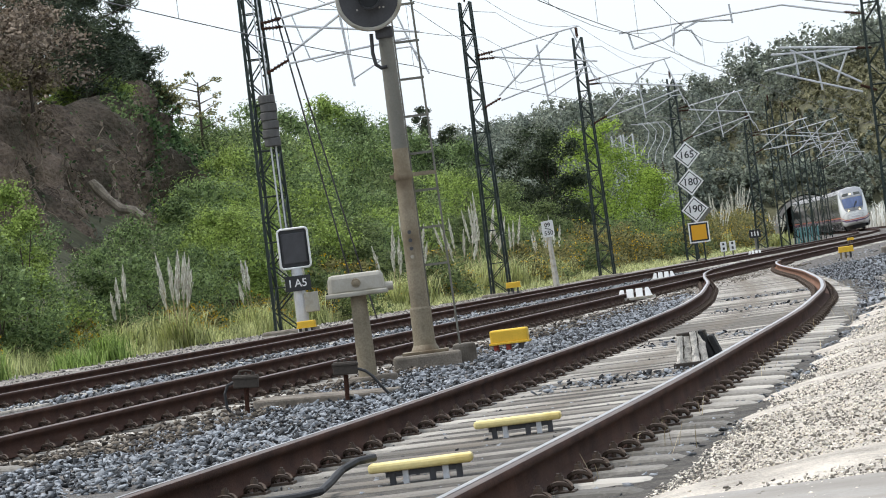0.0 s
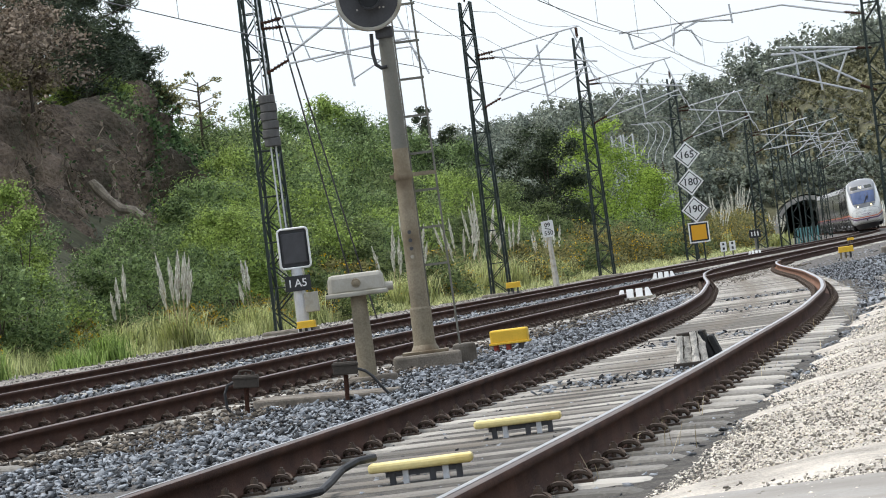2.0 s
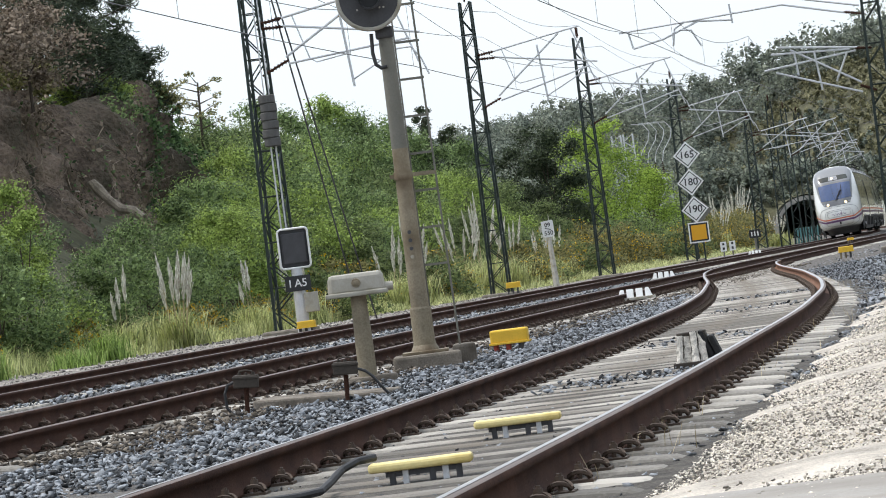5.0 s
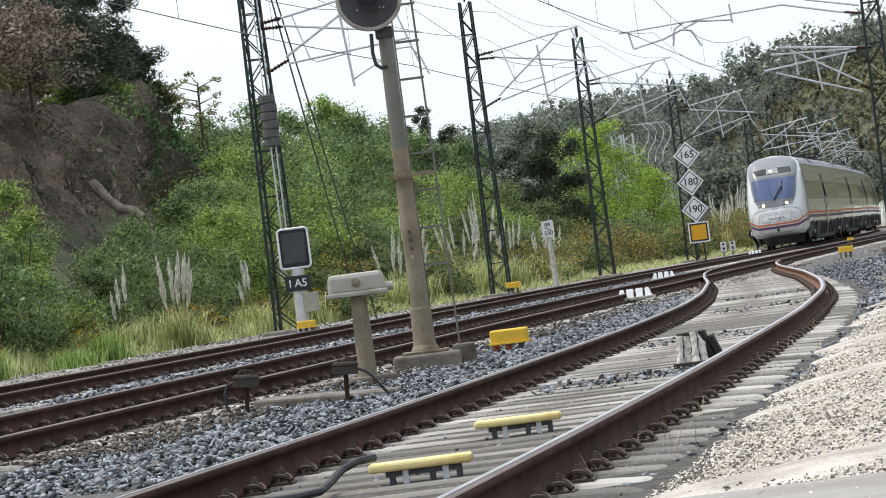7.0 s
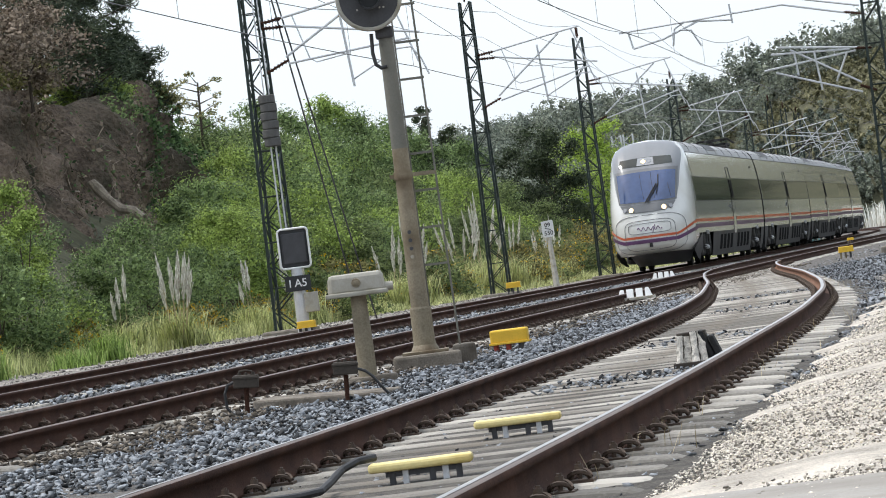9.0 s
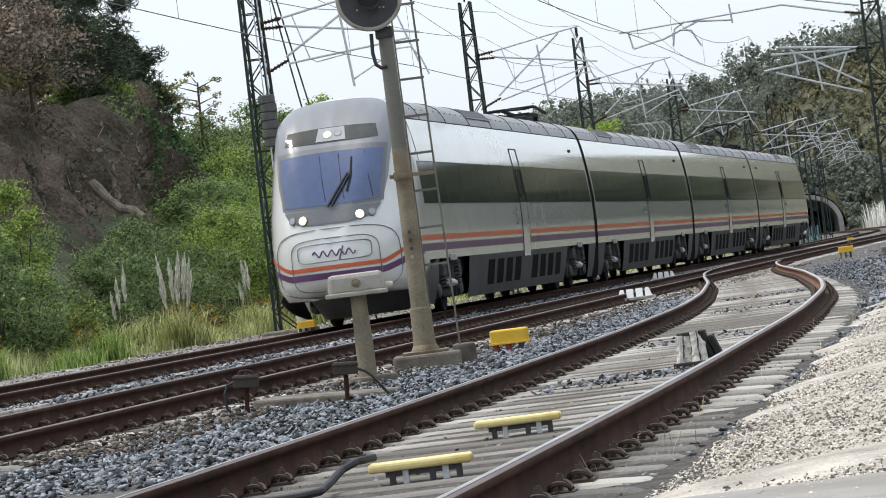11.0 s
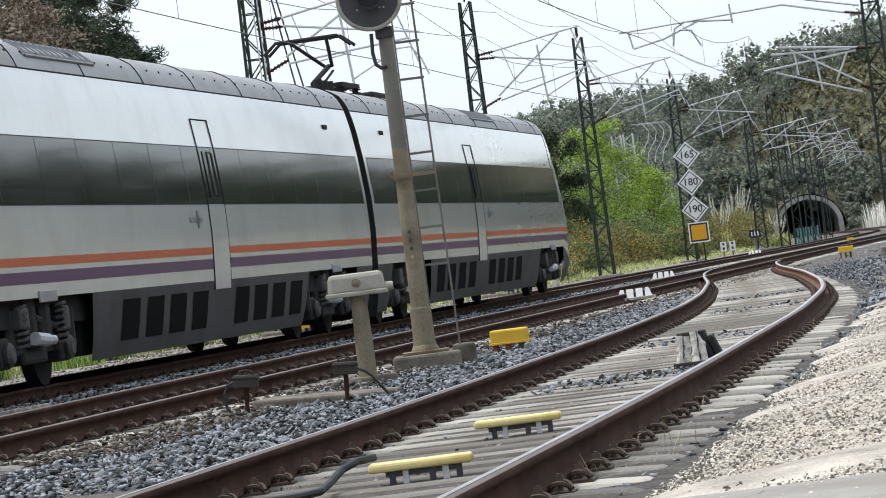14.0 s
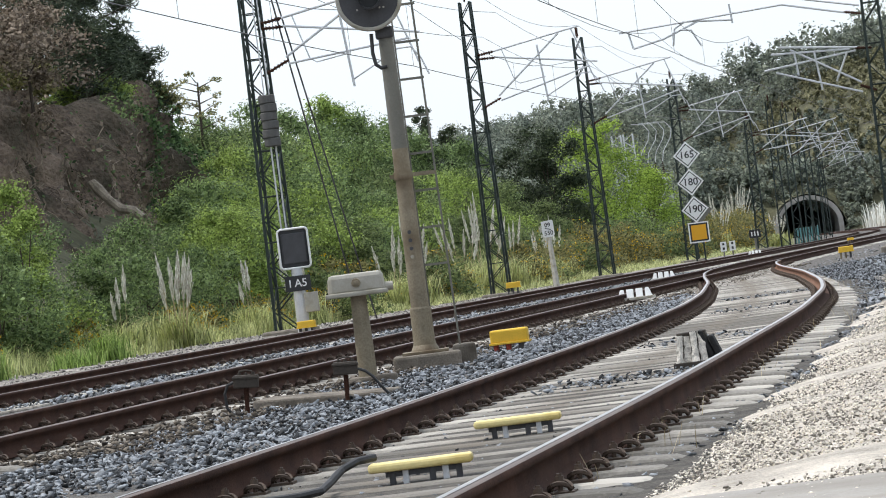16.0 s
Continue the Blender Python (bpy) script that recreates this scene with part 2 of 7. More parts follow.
def box(bm, x0, x1, y0, y1, z0, z1, bevel=0.0, m=None):
    vs = bmesh.ops.create_cube(bm, size=1)["verts"]
    for v in vs:
        v.co = Vector(((x0 + x1) / 2 + v.co.x * (x1 - x0), (y0 + y1) / 2 + v.co.y * (y1 - y0), (z0 + z1) / 2 + v.co.z * (z1 - z0)))
    if bevel:
        es = {e for v in vs for e in v.link_edges}
        r = bmesh.ops.bevel(bm, geom=list(es), offset=bevel, segments=2, affect="EDGES", profile=0.5)
        vs = list({v for f in r["faces"] for v in f.verts} | {v for v in vs if v.is_valid})
    if m is not None:
        for v in vs:
            v.co = m @ v.co
    return vs


def tube(bm, a, b, r0, r1=None, n=8, cap=True):
    a, b = Vector(a), Vector(b)
    d = b - a
    q = d.to_track_quat("Z", "Y").to_matrix().to_4x4()
    r = bmesh.ops.create_cone(bm, cap_ends=cap, segments=n, radius1=r0, radius2=r0 if r1 is None else r1, depth=d.length)
    m = Matrix.Translation((a + b) / 2) @ q
    for v in r["verts"]:
        v.co = m @ v.co
    return r["verts"]


def bent(bm, pts, r, n=6):
    """One round bar along the points."""
    pts = [Vector(p) for p in pts]
    rings = []
    for i, p in enumerate(pts):
        d = pts[min(i + 1, len(pts) - 1)] - pts[max(i - 1, 0)]
        q = (d if d.length > 1e-9 else Vector((0, 0, 1))).to_track_quat("Z", "Y")
        rings.append([bm.verts.new(p + q @ Vector((r * math.cos(2 * math.pi * k / n), r * math.sin(2 * math.pi * k / n), 0))) for k in range(n)])
    for a, b in zip(rings, rings[1:]):
        off = min(range(n), key=lambda s: sum((a[k].co - b[(k + s) % n].co).length for k in range(n)))
        for k in range(n):
            bm.faces.new((a[k], a[(k + 1) % n], b[(k + 1 + off) % n], b[(k + off) % n]))
    bm.faces.new(rings[0][::-1])
    bm.faces.new(rings[-1])


def lathe(bm, prof, n=16, m=None):
    """A turned body from (radius, z) pairs."""
    rings = [[bm.verts.new((r * math.cos(2 * math.pi * i / n), r * math.sin(2 * math.pi * i / n), z)) for i in range(n)] for r, z in prof]
    for a, b in zip(rings, rings[1:]):
        for i in range(n):
            bm.faces.new((a[i], a[(i + 1) % n], b[(i + 1) % n], b[i]))
    bm.faces.new(rings[0][::-1])
    bm.faces.new(rings[-1])
    if m is not None:
        for r in rings:
            for v in r:
                v.co = m @ v.co


def sheet(bm, f, nu, nv):
    """A grid of faces over f(u, v), u and v from 0 to 1."""
    g = [[bm.verts.new(f(i / nu, j / nv)) for j in range(nv + 1)] for i in range(nu + 1)]
    for i in range(nu):
        for j in range(nv):
            bm.faces.new((g[i][j], g[i + 1][j], g[i + 1][j + 1], g[i][j + 1]))
    return g


def loop_sweep(prof, pts, closed=True):
    """prof: (x, z) outline; pts: rows of x, y, z, heading. Returns verts and quads, sides only."""
    prof, pts = np.asarray(prof), np.asarray(pts)
    n, k = len(pts), len(prof)
    c, s = np.cos(pts[:, 3]), np.sin(pts[:, 3])
    V = np.zeros((n, k, 3))
    V[:, :, 0] = pts[:, None, 0] + prof[None, :, 0] * c[:, None]
    V[:, :, 1] = pts[:, None, 1] - prof[None, :, 0] * s[:, None]
    V[:, :, 2] = pts[:, None, 2] + prof[None, :, 1]
    i, j = np.meshgrid(np.arange(n - 1), np.arange(k if closed else k - 1), indexing="ij")
    j2 = (j + 1) % k
    F = np.stack([i * k + j, i * k + j2, (i + 1) * k + j2, (i + 1) * k + j], -1).reshape(-1, 4)
    return V.reshape(-1, 3), F


# ---------------------------------------------------------------- plan of the tracks
def smooth_line(ky, kx, win):
    ys = np.arange(-70, 560, 0.5)
    xs = np.interp(ys, ky, kx)
    xs[ys < ky[0]] = kx[0] + (ys[ys < ky[0]] - ky[0]) * (kx[1] - kx[0]) / (ky[1] - ky[0])
    n = int(win / 0.5) | 1
    pad = np.concatenate([xs[0] + (np.arange(-n, 0)) * (xs[1] - xs[0]), xs, xs[-1] + np.arange(1, n + 1) * (xs[-1] - xs[-2])])
    for _ in range(2):
        pad = np.convolve(pad, np.ones(n) / n, "same")
    return ys, pad[n:-n]


LY, L3 = smooth_line([-40, 0, 22, 46, 75, 108.6, 152, 180, 215, 248, 300, 350, 400, 450, 520],
                     [-19.5, -13.2, -9.64, -5.66, -0.75, 5.11, 12.91, 18.09, 24.06, 29.22, 36.3, 41.5, 44.6, 46.0, 46.8], 20)
L2 = L3 + np.interp(LY, [0, 200, 450], [5.05, 5.05, 4.3])
_, L1 = smooth_line([-40, 0, 10, 20, 33, 43, 51, 64, 76, 84, 92.7, 100, 106, 120],
                    [-9.8, -3.0, -1.25, 0.4, 2.38, 3.68, 4.5, 5.58, 6.38, 6.98, 7.78, 8.78, 9.75, 12.2], 4)


def line_rows(L, y0, y1, z=0.0, off=0.0, step=0.5):
    ys = np.arange(y0, y1 + 1e-6, step)
    h = np.arctan(np.interp(ys, LY, np.gradient(L, LY)))
    xs = np.interp(ys, LY, L)
    return np.stack([xs + off * np.cos(h), ys - off * np.sin(h), np.full_like(ys, z), h], 1)


def t3(y, o=0.0):
    """The place at offset o to the right of the far track's middle, abreast of y."""
    r = line_rows(L3, y, y, 0, o)[0]
    return r[0], r[1], r[3]


# ---------------------------------------------------------------- the ground
def step01(v, a, b):
    t = np.clip((v - a) / (b - a), 0, 1)
    return t * t * (3 - 2 * t)


def lumps(x, y, s, seed=0.0):
    return (np.sin(x * s + 1.7 * np.sin(y * s * 0.7 + seed)) + np.sin(y * s * 1.3 + 2.1 * np.sin(x * s * 0.6 + seed * 2))) / 2


def hill_z(x, y):
    """Height that the distant hill adds."""
    y0 = 446 - np.clip(np.abs(x - 46.4) - 6, 0, 60) * 1.4
    ridge = np.interp(x, [-60, 0, 20, 40, 60, 120], [9, 12, 16, 20, 24, 30])
    z = step01(y, y0, y0 + 150) * ridge * (1 + 0.08 * lumps(x, y, 0.11))
    return np.maximum(z, 8.2 * step01(y, 446, 458) * (1 - step01(np.abs(x - 46.4), 7, 26)))


def ground_z(x, y):
    x, y = np.asarray(x, float), np.asarray(y, float)
    o = x - np.interp(y, LY, L3)
    z = np.full(np.broadcast(x, y).shape, -0.42)
    # embankment on the far side of the tracks
    high = 1 - 0.5 * step01(y, 112, 124) - 0.22 * step01(y, 150, 200)
    z = z + step01(-o, 4.5, 6.5) * 0.25 + high * (step01(-o, 6.5, 18) * 6.0 + np.clip(-o - 16, 0, 60) * 0.11)
    z = z + step01(-o, 6, 9) * 0.35 * lumps(x, y, 0.9)
    # distant hill with the tunnel
    cut = 1 - (1 - step01(np.abs(x - 46.4), 5.0, 6.2)) * (1 - step01(y, 525, 540))
    z = z + hill_z(x, y) * cut
    # rising ground beside the tracks on the near side
    z = z + step01(o, 14, 24) * step01(y, 55, 90) * 0.8
    # wooded slope across the line, on the camera's side; the unseen rise behind is added
    z = z + step01(x - 0.16 * y, 12, 36) * (1 - step01(y, 330, 400)) * 9.0 + step01(-y, 25, 70) * 5.0 * step01(x, -8, 10)
    return z


gx = np.unique(np.concatenate([np.linspace(-1500, -120, 14), np.arange(-120, -40, 6), np.arange(-40, 90, 1.25), np.arange(90, 200, 8), np.linspace(200, 1500, 14)]))
gy = np.unique(np.concatenate([np.linspace(-300, -20, 12), np.arange(-20, 220, 1.5), np.arange(220, 640, 5), np.linspace(640, 2500, 20)]))
GX, GY = np.meshgrid(gx, gy, indexing="ij")
GV = np.stack([GX, GY, ground_z(GX, GY)], -1).reshape(-1, 3)
ii, jj = np.meshgrid(np.arange(len(gx) - 1), np.arange(len(gy) - 1), indexing="ij")
kk = ii * len(gy) + jj
GF = np.stack([kk, kk + len(gy), kk + len(gy) + 1, kk + 1], -1).reshape(-1, 4)
tagged(arr_mesh("ground", GV, GF, M_SOIL, smooth=True), "grassy soil rising to a bank and a wooded hill", "ground", kind="structure")


# the hill over the tunnel bore
hx, hy = np.linspace(37.1, 55.7, 20), np.arange(446.5, 545, 1.8)
HX, HY = np.meshgrid(hx, hy, indexing="ij")
HZ = np.maximum(hill_z(HX, HY) - 0.38, np.where(np.abs(HX - 46.4) < 4.55, 1.2 + 4.0 * np.sqrt(np.clip(1 - ((HX - 46.4) / 4.6) ** 2, 0, 1)), -0.6))
ii, jj = np.meshgrid(np.arange(len(hx) - 1), np.arange(len(hy) - 1), indexing="ij")
kk = ii * len(hy) + jj
tagged(arr_mesh("hill_mound", np.stack([HX, HY, HZ], -1).reshape(-1, 3), np.stack([kk, kk + len(hy), kk + len(hy) + 1, kk + 1], -1).reshape(-1, 4), M_SOIL, smooth=True),
       "grassy mound over the tunnel mouth", "ground", kind="structure")


def strip(name, L, y0, y1, o0, o1, z, material, label, step=1.0, cols=10, amp=0.03, shoulder=0.0):
    r = line_rows(L, y0, y1, 0, 0, step)
    us = np.linspace(o0, o1, cols)
    c, s = np.cos(r[:, 3])[:, None], np.sin(r[:, 3])[:, None]
    X, Y = r[:, None, 0] + us * c, r[:, None, 1] - us * s
    Z = z + amp * lumps(X, Y, 2.3) + 0 * X
    Z[:, 0] -= shoulder
    Z[:, -1] -= shoulder
    n, k = X.shape
    i, j = np.meshgrid(np.arange(n - 1), np.arange(k - 1), indexing="ij")
    a = i * k + j
    F = np.stack([a, a + 1, a + k + 1, a + k], -1).reshape(-1, 4)
    return tagged(arr_mesh(name, np.stack([X, Y, Z], -1).reshape(-1, 3), F, material, smooth=True), label, "ballast", kind="structure")


strip("ballast_bed", L3, -60, 540, -3.6, 9.2, -0.200, M_BED, "dark crushed stone ballast bed under the main tracks", 1.0, 22, 0.02, 0.3)
strip("siding_ballast", L1, -30, 100, -2.6, 2.0, -0.222, M_BED, "dark crushed stone ballast bed under the siding", 0.7, 12, 0.012, 0.2)
strip("siding_fill", L1, -20, 60, -0.80, 0.80, -0.172, M_FILL, "dark dirty stone fill between the siding rails", 0.35, 10, 0.004, 0.03)
strip("siding_shoulder", L1, -20, 60, 0.95, 1.75, -0.186, M_FILL, "dark dirty stone shoulder beside the siding", 0.35, 8, 0.012, 0.03)
strip("verge_gravel", L3, -20, 200, -5.7, -2.5, -0.13, M_VERGE, "grey gravel verge beside the far track", 1.0, 8, 0.03, 0.28)

strip("turnout_dirt", L1, 40, 96, -0.78, 0.78, -0.1725, M_SAND, "sandy dirt packed between the turnout rails", 0.35, 8, 0.004, 0.02)

# platform of pale gravel with its concrete slab, on the camera's side
r1 = line_rows(L1, 4, 70, 0, 0, 0.5)
us = np.array([1.05, 1.3, 1.6, 2.2, 3.0, 5, 8, 14])
hz = np.array([-0.36, -0.205, -0.15, -0.09, -0.04, 0.0, 0.0, 0.0])
wob = 0.06 * np.sin(r1[:, 1] * 0.9) + 0.05 * np.sin(r1[:, 1] * 2.3 + 1)
PX = r1[:, None, 0] + (us[None, :] + wob[:, None] * (us < 3)) * np.cos(r1[:, 3])[:, None]
PY = r1[:, None, 1] - us[None, :] * np.sin(r1[:, 3])[:, None]
PZ = hz[None, :] + 0.02 * lumps(PX, PY, 2.7) - step01(r1[:, None, 1], 36, 60) * 0.15
k8 = len(us)
ii, jj = np.meshgrid(np.arange(len(r1) - 1), np.arange(k8 - 1), indexing="ij")
aa = ii * k8 + jj
PF = np.stack([aa, aa + 1, aa + k8 + 1, aa + k8], -1)
split = int(np.searchsorted(r1[:, 1], 46))
tagged(arr_mesh("ballast_bank", np.stack([PX, PY, PZ], -1).reshape(-1, 3), PF[split:].reshape(-1, 4), M_BED, smooth=True),
       "bank of dark crushed stone beside the turnout", "ballast", kind="structure")
tagged(arr_mesh("platform_gravel", np.stack([PX, PY, PZ], -1).reshape(-1, 3), PF[:split].reshape(-1, 4), M_GRAVEL, smooth=True),
       "pale beige gravel platform beside the siding", "platform", kind="structure")

# ---------------------------------------------------------------- rails
RAIL = [(-0.07, -0.16), (0.07, -0.16), (0.07, -0.148), (0.012, -0.125), (0.009, -0.048), (0.035, -0.035), (0.036, -0.004), (-0.036, -0.004), (-0.035, -0.035), (-0.009, -0.048), (-0.012, -0.125), (-0.07, -0.148)]
HEADP = [(-0.0345, -0.0045), (-0.029, -0.0005), (-0.015, 0.0025), (0.015, 0.0025), (0.029, -0.0005), (0.0345, -0.0045)]
G2 = 0.87


def rail(parent, L, y0, y1, off, head, body=None):
    rows = line_rows(L, y0, y1, 0, off, 0.5 if y1 < 150 else 1.0)
    V, F = loop_sweep(RAIL, rows)
    ob = arr_mesh("rail", V, F, body or M_RUST, parent)
    V, F = loop_sweep(HEADP, rows, closed=False)
    arr_mesh("running_surface", V, F, M_HEAD_DULL, ob, "worn brown running surface")
    if head is M_HEAD:
        V, F = loop_sweep([(-0.0355, -0.008), (-0.030, 0.001), (-0.016, 0.0045), (0.008, 0.0045)], rows, closed=False)
        arr_mesh("polished_strip", V, F, M_HEAD, ob, "bright polished gauge corner")
    return ob


track_far = empty("railway_track", label="far main track on concrete sleepers with rusty rails", category="track", group="tracks", kind="structure")
track_mid = empty("railway_track", label="middle main track on concrete sleepers with rusty rails", category="track", group="tracks", kind="structure")
track_near = empty("railway_track", label="curved siding on close concrete sleepers joining a turnout", category="track", group="tracks", kind="structure")
for s in (-G2, G2):
    rail(track_far, L3, -30, 530, s, M_HEAD_DULL)
    rail(track_mid, L2, -30, 530, s, M_HEAD if s < 0 else M_HEAD_DULL)
rail(track_near, L1, -20, 103, -G2, M_HEAD)
rail(track_near, L1, -20, 46, G2, M_HEAD)
rail(track_near, L1, 46, 95, G2, M_HEAD, M_RUST_RED)


# ---------------------------------------------------------------- sleepers and their fastenings
def sleeper_mesh(half, n=0):
    bm = bmesh.new()
    prof = [(-0.125, -0.36), (-0.118, -0.186), (-0.104, -0.169), (-0.075, -0.161), (0.075, -0.161), (0.104, -0.169), (0.118, -0.186), (0.125, -0.36)]
    xs = [-half, -half + 0.05, -1.06, -0.62, 0.0, 0.62, 1.06, half - 0.05, half]
    drop = [0.03, 0.012, 0.002, 0.0, 0.004, 0.0, 0.002, 0.012, 0.03]
    rings = [[bm.verts.new((x, p[0], p[1] - d)) for p in prof] for x, d in zip(xs, drop)]
    for a, b in zip(rings, rings[1:]):
        for i in range(len(prof) - 1):
            bm.faces.new((a[i], b[i], b[i + 1], a[i + 1]))
    bm.faces.new(rings[0])
    bm.faces.new(rings[-1][::-1])
    me = bpy.data.meshes.new("sleeper")
    bmesh.ops.recalc_face_normals(bm, faces=bm.faces)
    bm.to_mesh(me)
    bm.free()
    me.materials.append(M_SLEEPER)
    return me


def clip_mesh():
    """A coiled spring clip, its shoulder and a screw with a hexagonal head, along +x from the rail foot."""
    bm = bmesh.new()
    box(bm, 0.0, 0.12, -0.055, 0.055, -0.166, -0.152)
    tube(bm, (0.06, 0, -0.15), (0.06, 0, -0.082), 0.011, 0.011, 6)
    tube(bm, (0.06, 0, -0.112), (0.06, 0, -0.092), 0.021, 0.018, 6)
    for q in (-1, 1):
        pts = [(0.06 - 0.042 * math.cos(math.pi * i / 6), q * (0.022 + 0.03 * math.sin(math.pi * i / 6)), -0.146 + 0.028 * math.sin(math.pi * i / 6)) for i in range(7)]
        bent(bm, pts, 0.0105, 5)
    me = bpy.data.meshes.new("rail_clip")
    bm.to_mesh(me)
    bm.free()
    me.materials.append(M_CLIP)
    return me


ME_SLEEPER, ME_CLIP = sleeper_mesh(1.3), clip_mesh()


def mesh_arrays(me):
    v = np.zeros(len(me.vertices) * 3)
    me.vertices.foreach_get("co", v)
    me.calc_loop_triangles()
    t = np.zeros(len(me.loop_triangles) * 3, np.int32)
    me.loop_triangles.foreach_get("vertices", t)
    return v.reshape(-1, 3), t.reshape(-1, 3)


def joined(name, me, mats, material, parent=None, label=""):
    v, f = mesh_arrays(me)
    n = len(mats)
    R = np.array([np.array(m) for m in mats])
    V = np.einsum("nij,kj->nki", R[:, :3, :3], v) + R[:, None, :3, 3]
    F = (f[None] + (np.arange(n) * len(v))[:, None, None]).reshape(-1, 3)
    return tagged(arr_mesh(name, V.reshape(-1, 3), F, material, parent, label), kind="stuff")


def ties(track, L, y0, y1, near, step=0.6, turnout=False):
    rows = line_rows(L, y0, y1, 0, 0, 0.05)
    d = np.concatenate([[0], np.cumsum(np.hypot(*np.diff(rows[:, :2], axis=0).T))])
    at = np.arange(0, d[-1], step)
    P = np.stack([np.interp(at, d, rows[:, k]) for k in range(4)], 1)
    sl_far, clips_near, clips_far = [], [], []
    for x, y, z, h in P:
        jit = RNG.normal(0, 1, 3)
        m = pose(x, y, z + 0.002 * jit[0], 0, 0.08 * jit[1], -math.degrees(h) + 0.7 * jit[2])
        if y < near:
            share("sleeper", ME_SLEEPER, m, track)
        else:
            sl_far.append(m)
        for s in (-G2, G2):
            for side in (1, -1):
                c = pose(x, y, z, 0, 0, -math.degrees(h)) @ pose(s + side * 0.055, 0, 0.0, 0, 0, 0 if side > 0 else 180)
                (clips_near if y < near * 0.62 and side * 1 > 0 else clips_far).append((c, y))
    if sl_far:
        joined("sleepers_far", ME_SLEEPER, sl_far, M_SLEEPER, track)
    for c, y in clips_near[:290]:
        share("rail_clip", ME_CLIP, c, track)
    rest = [c for c, y in clips_near[290:]] + [c for c, y in clips_far if y < 95]
    if rest:
        joined("rail_clips", ME_CLIP, rest, M_CLIP, track)



# concrete slab on which the camera stands
r0 = line_rows(L1, -12, 10.2, 0, 0, 0.6)
sl = []
for x, y, z, h in r0:
    sl.append([(x + o * math.cos(h), min(y - o * math.sin(h) + 0.4, 9.6 + 0.23 * o), zz) for o, zz in ((1.72, -0.4), (1.72, 0.0), (1.76, 0.015), (3.5, 0.015), (9.0, 0.015))])
n0 = len(sl)
aa = np.array([[i * 5 + j, i * 5 + j + 1, (i + 1) * 5 + j + 1, (i + 1) * 5 + j] for i in range(n0 - 1) for j in range(4)])
tagged(arr_mesh("platform_slab", np.array(sl).reshape(-1, 3), aa, M_PLATFORM), "worn grey concrete platform slab", "platform", kind="structure")


# ---------------------------------------------------------------- the train
# Car space: y forward, x to the car's right, z up from the rail. Outline of a car body, from the left sill over the roof.
CAR = 25.2
TRAIN = [0.0]


ROOF = 4.47
NOSE = 2.3


def outline(z):
    """Half width of the body at height z."""
    return float(np.interp(z, [0.15, 0.5, 1.1, 1.7, 2.3, 3.0, 3.54, 3.88, 4.06, 4.23, 4.35, 4.43, ROOF],
                           [1.28, 1.36, 1.43, 1.47, 1.465, 1.41, 1.34, 1.27, 1.2, 1.08, 0.85, 0.5, 0.0]))


RIM = [(-outline(z), z) for z in (0.16, 0.5, 0.8, 1.1, 1.4, 1.7, 2.0, 2.3, 2.65, 3.0, 3.25, 3.5, 3.75, 3.91, 4.02, 4.11, 4.2, 4.28, 4.35, 4.4, 4.445)]
RIM = RIM + [(0.0, ROOF)] + [(-x, z) for x, z in reversed(RIM)]
ZC, ZB = 1.2, 0.55
RIM_N = [(-outline(ZB) * 0.5, ZB), (-outline(ZB) * 0.9, ZB)] + [p for p in RIM if p[1] > ZB]
RIM_N = [p for p in RIM_N if p[0] < 0] + [(0.0, ROOF)] + [(-x, z) for x, z in reversed([p for p in RIM_N if p[0] < 0])]


def rim_at(a):
    """Point of the outline in the direction a (0: up, positive: to +x) from the middle of the nose."""
    lo, hi = 0.0, 6.0
    sx, cz = math.sin(a), math.cos(a)
    for _ in range(30):
        m = (lo + hi) / 2
        z = ZC + m * cz
        inside = ZB < z < ROOF and abs(m * sx) < outline(z)
        lo, hi = (m, hi) if inside else (lo, m)
    return lo


def nose_depth(x, z):
    """How far behind the tip the nose's skin lies at (x, z) as seen from the front."""
    a, r = math.atan2(x, z - ZC), math.hypot(x, z - ZC)
    R = rim_at(a)
    t = min(1.0, r / max(R, 1e-6))
    up, side, down = max(0, math.cos(a)) ** 2, math.sin(a) ** 2, max(0, -math.cos(a)) ** 2
    E = NOSE * up + 1.75 * side + 0.7 * down
    p = 1.5 * up + 2.7 * side + 3.0 * down
    return E * (1 - (1 - t ** p) ** (1 / p))


def nose_normal(x, z):
    h = 0.01
    dx = (nose_depth(x + h, z) - nose_depth(x - h, z)) / (2 * h)
    dz = (nose_depth(x, z + h) - nose_depth(x, z - h)) / (2 * h)
    return Vector((dx, 1.0, dz)).normalized()


def nose_point(x, z, tip, lift=0.0):
    p = Vector((x, tip - nose_depth(x, z), z))
    return p + nose_normal(x, z) * lift if lift else p


def nose_patch(parent, name, material, tip, half, z0, z1, lift, nu=24, nv=14, label="", round_=4.0):
    """A panel of the nose's skin: half(z01) is its half width from z0 to z1."""
    bm = bmesh.new()

    def f(u, v):
        z = z0(2 * u - 1) + (z1(2 * u - 1) - z0(2 * u - 1)) * v
        return nose_point((2 * u - 1) * half(v), z, tip, lift)
    sheet(bm, f, nu, nv)
    bmesh.ops.recalc_face_normals(bm, faces=bm.faces)
    if sum(fc.normal.y for fc in bm.faces) < 0:
        bmesh.ops.reverse_faces(bm, faces=bm.faces)
    return part(name, bm, material, parent, label, smooth=True)


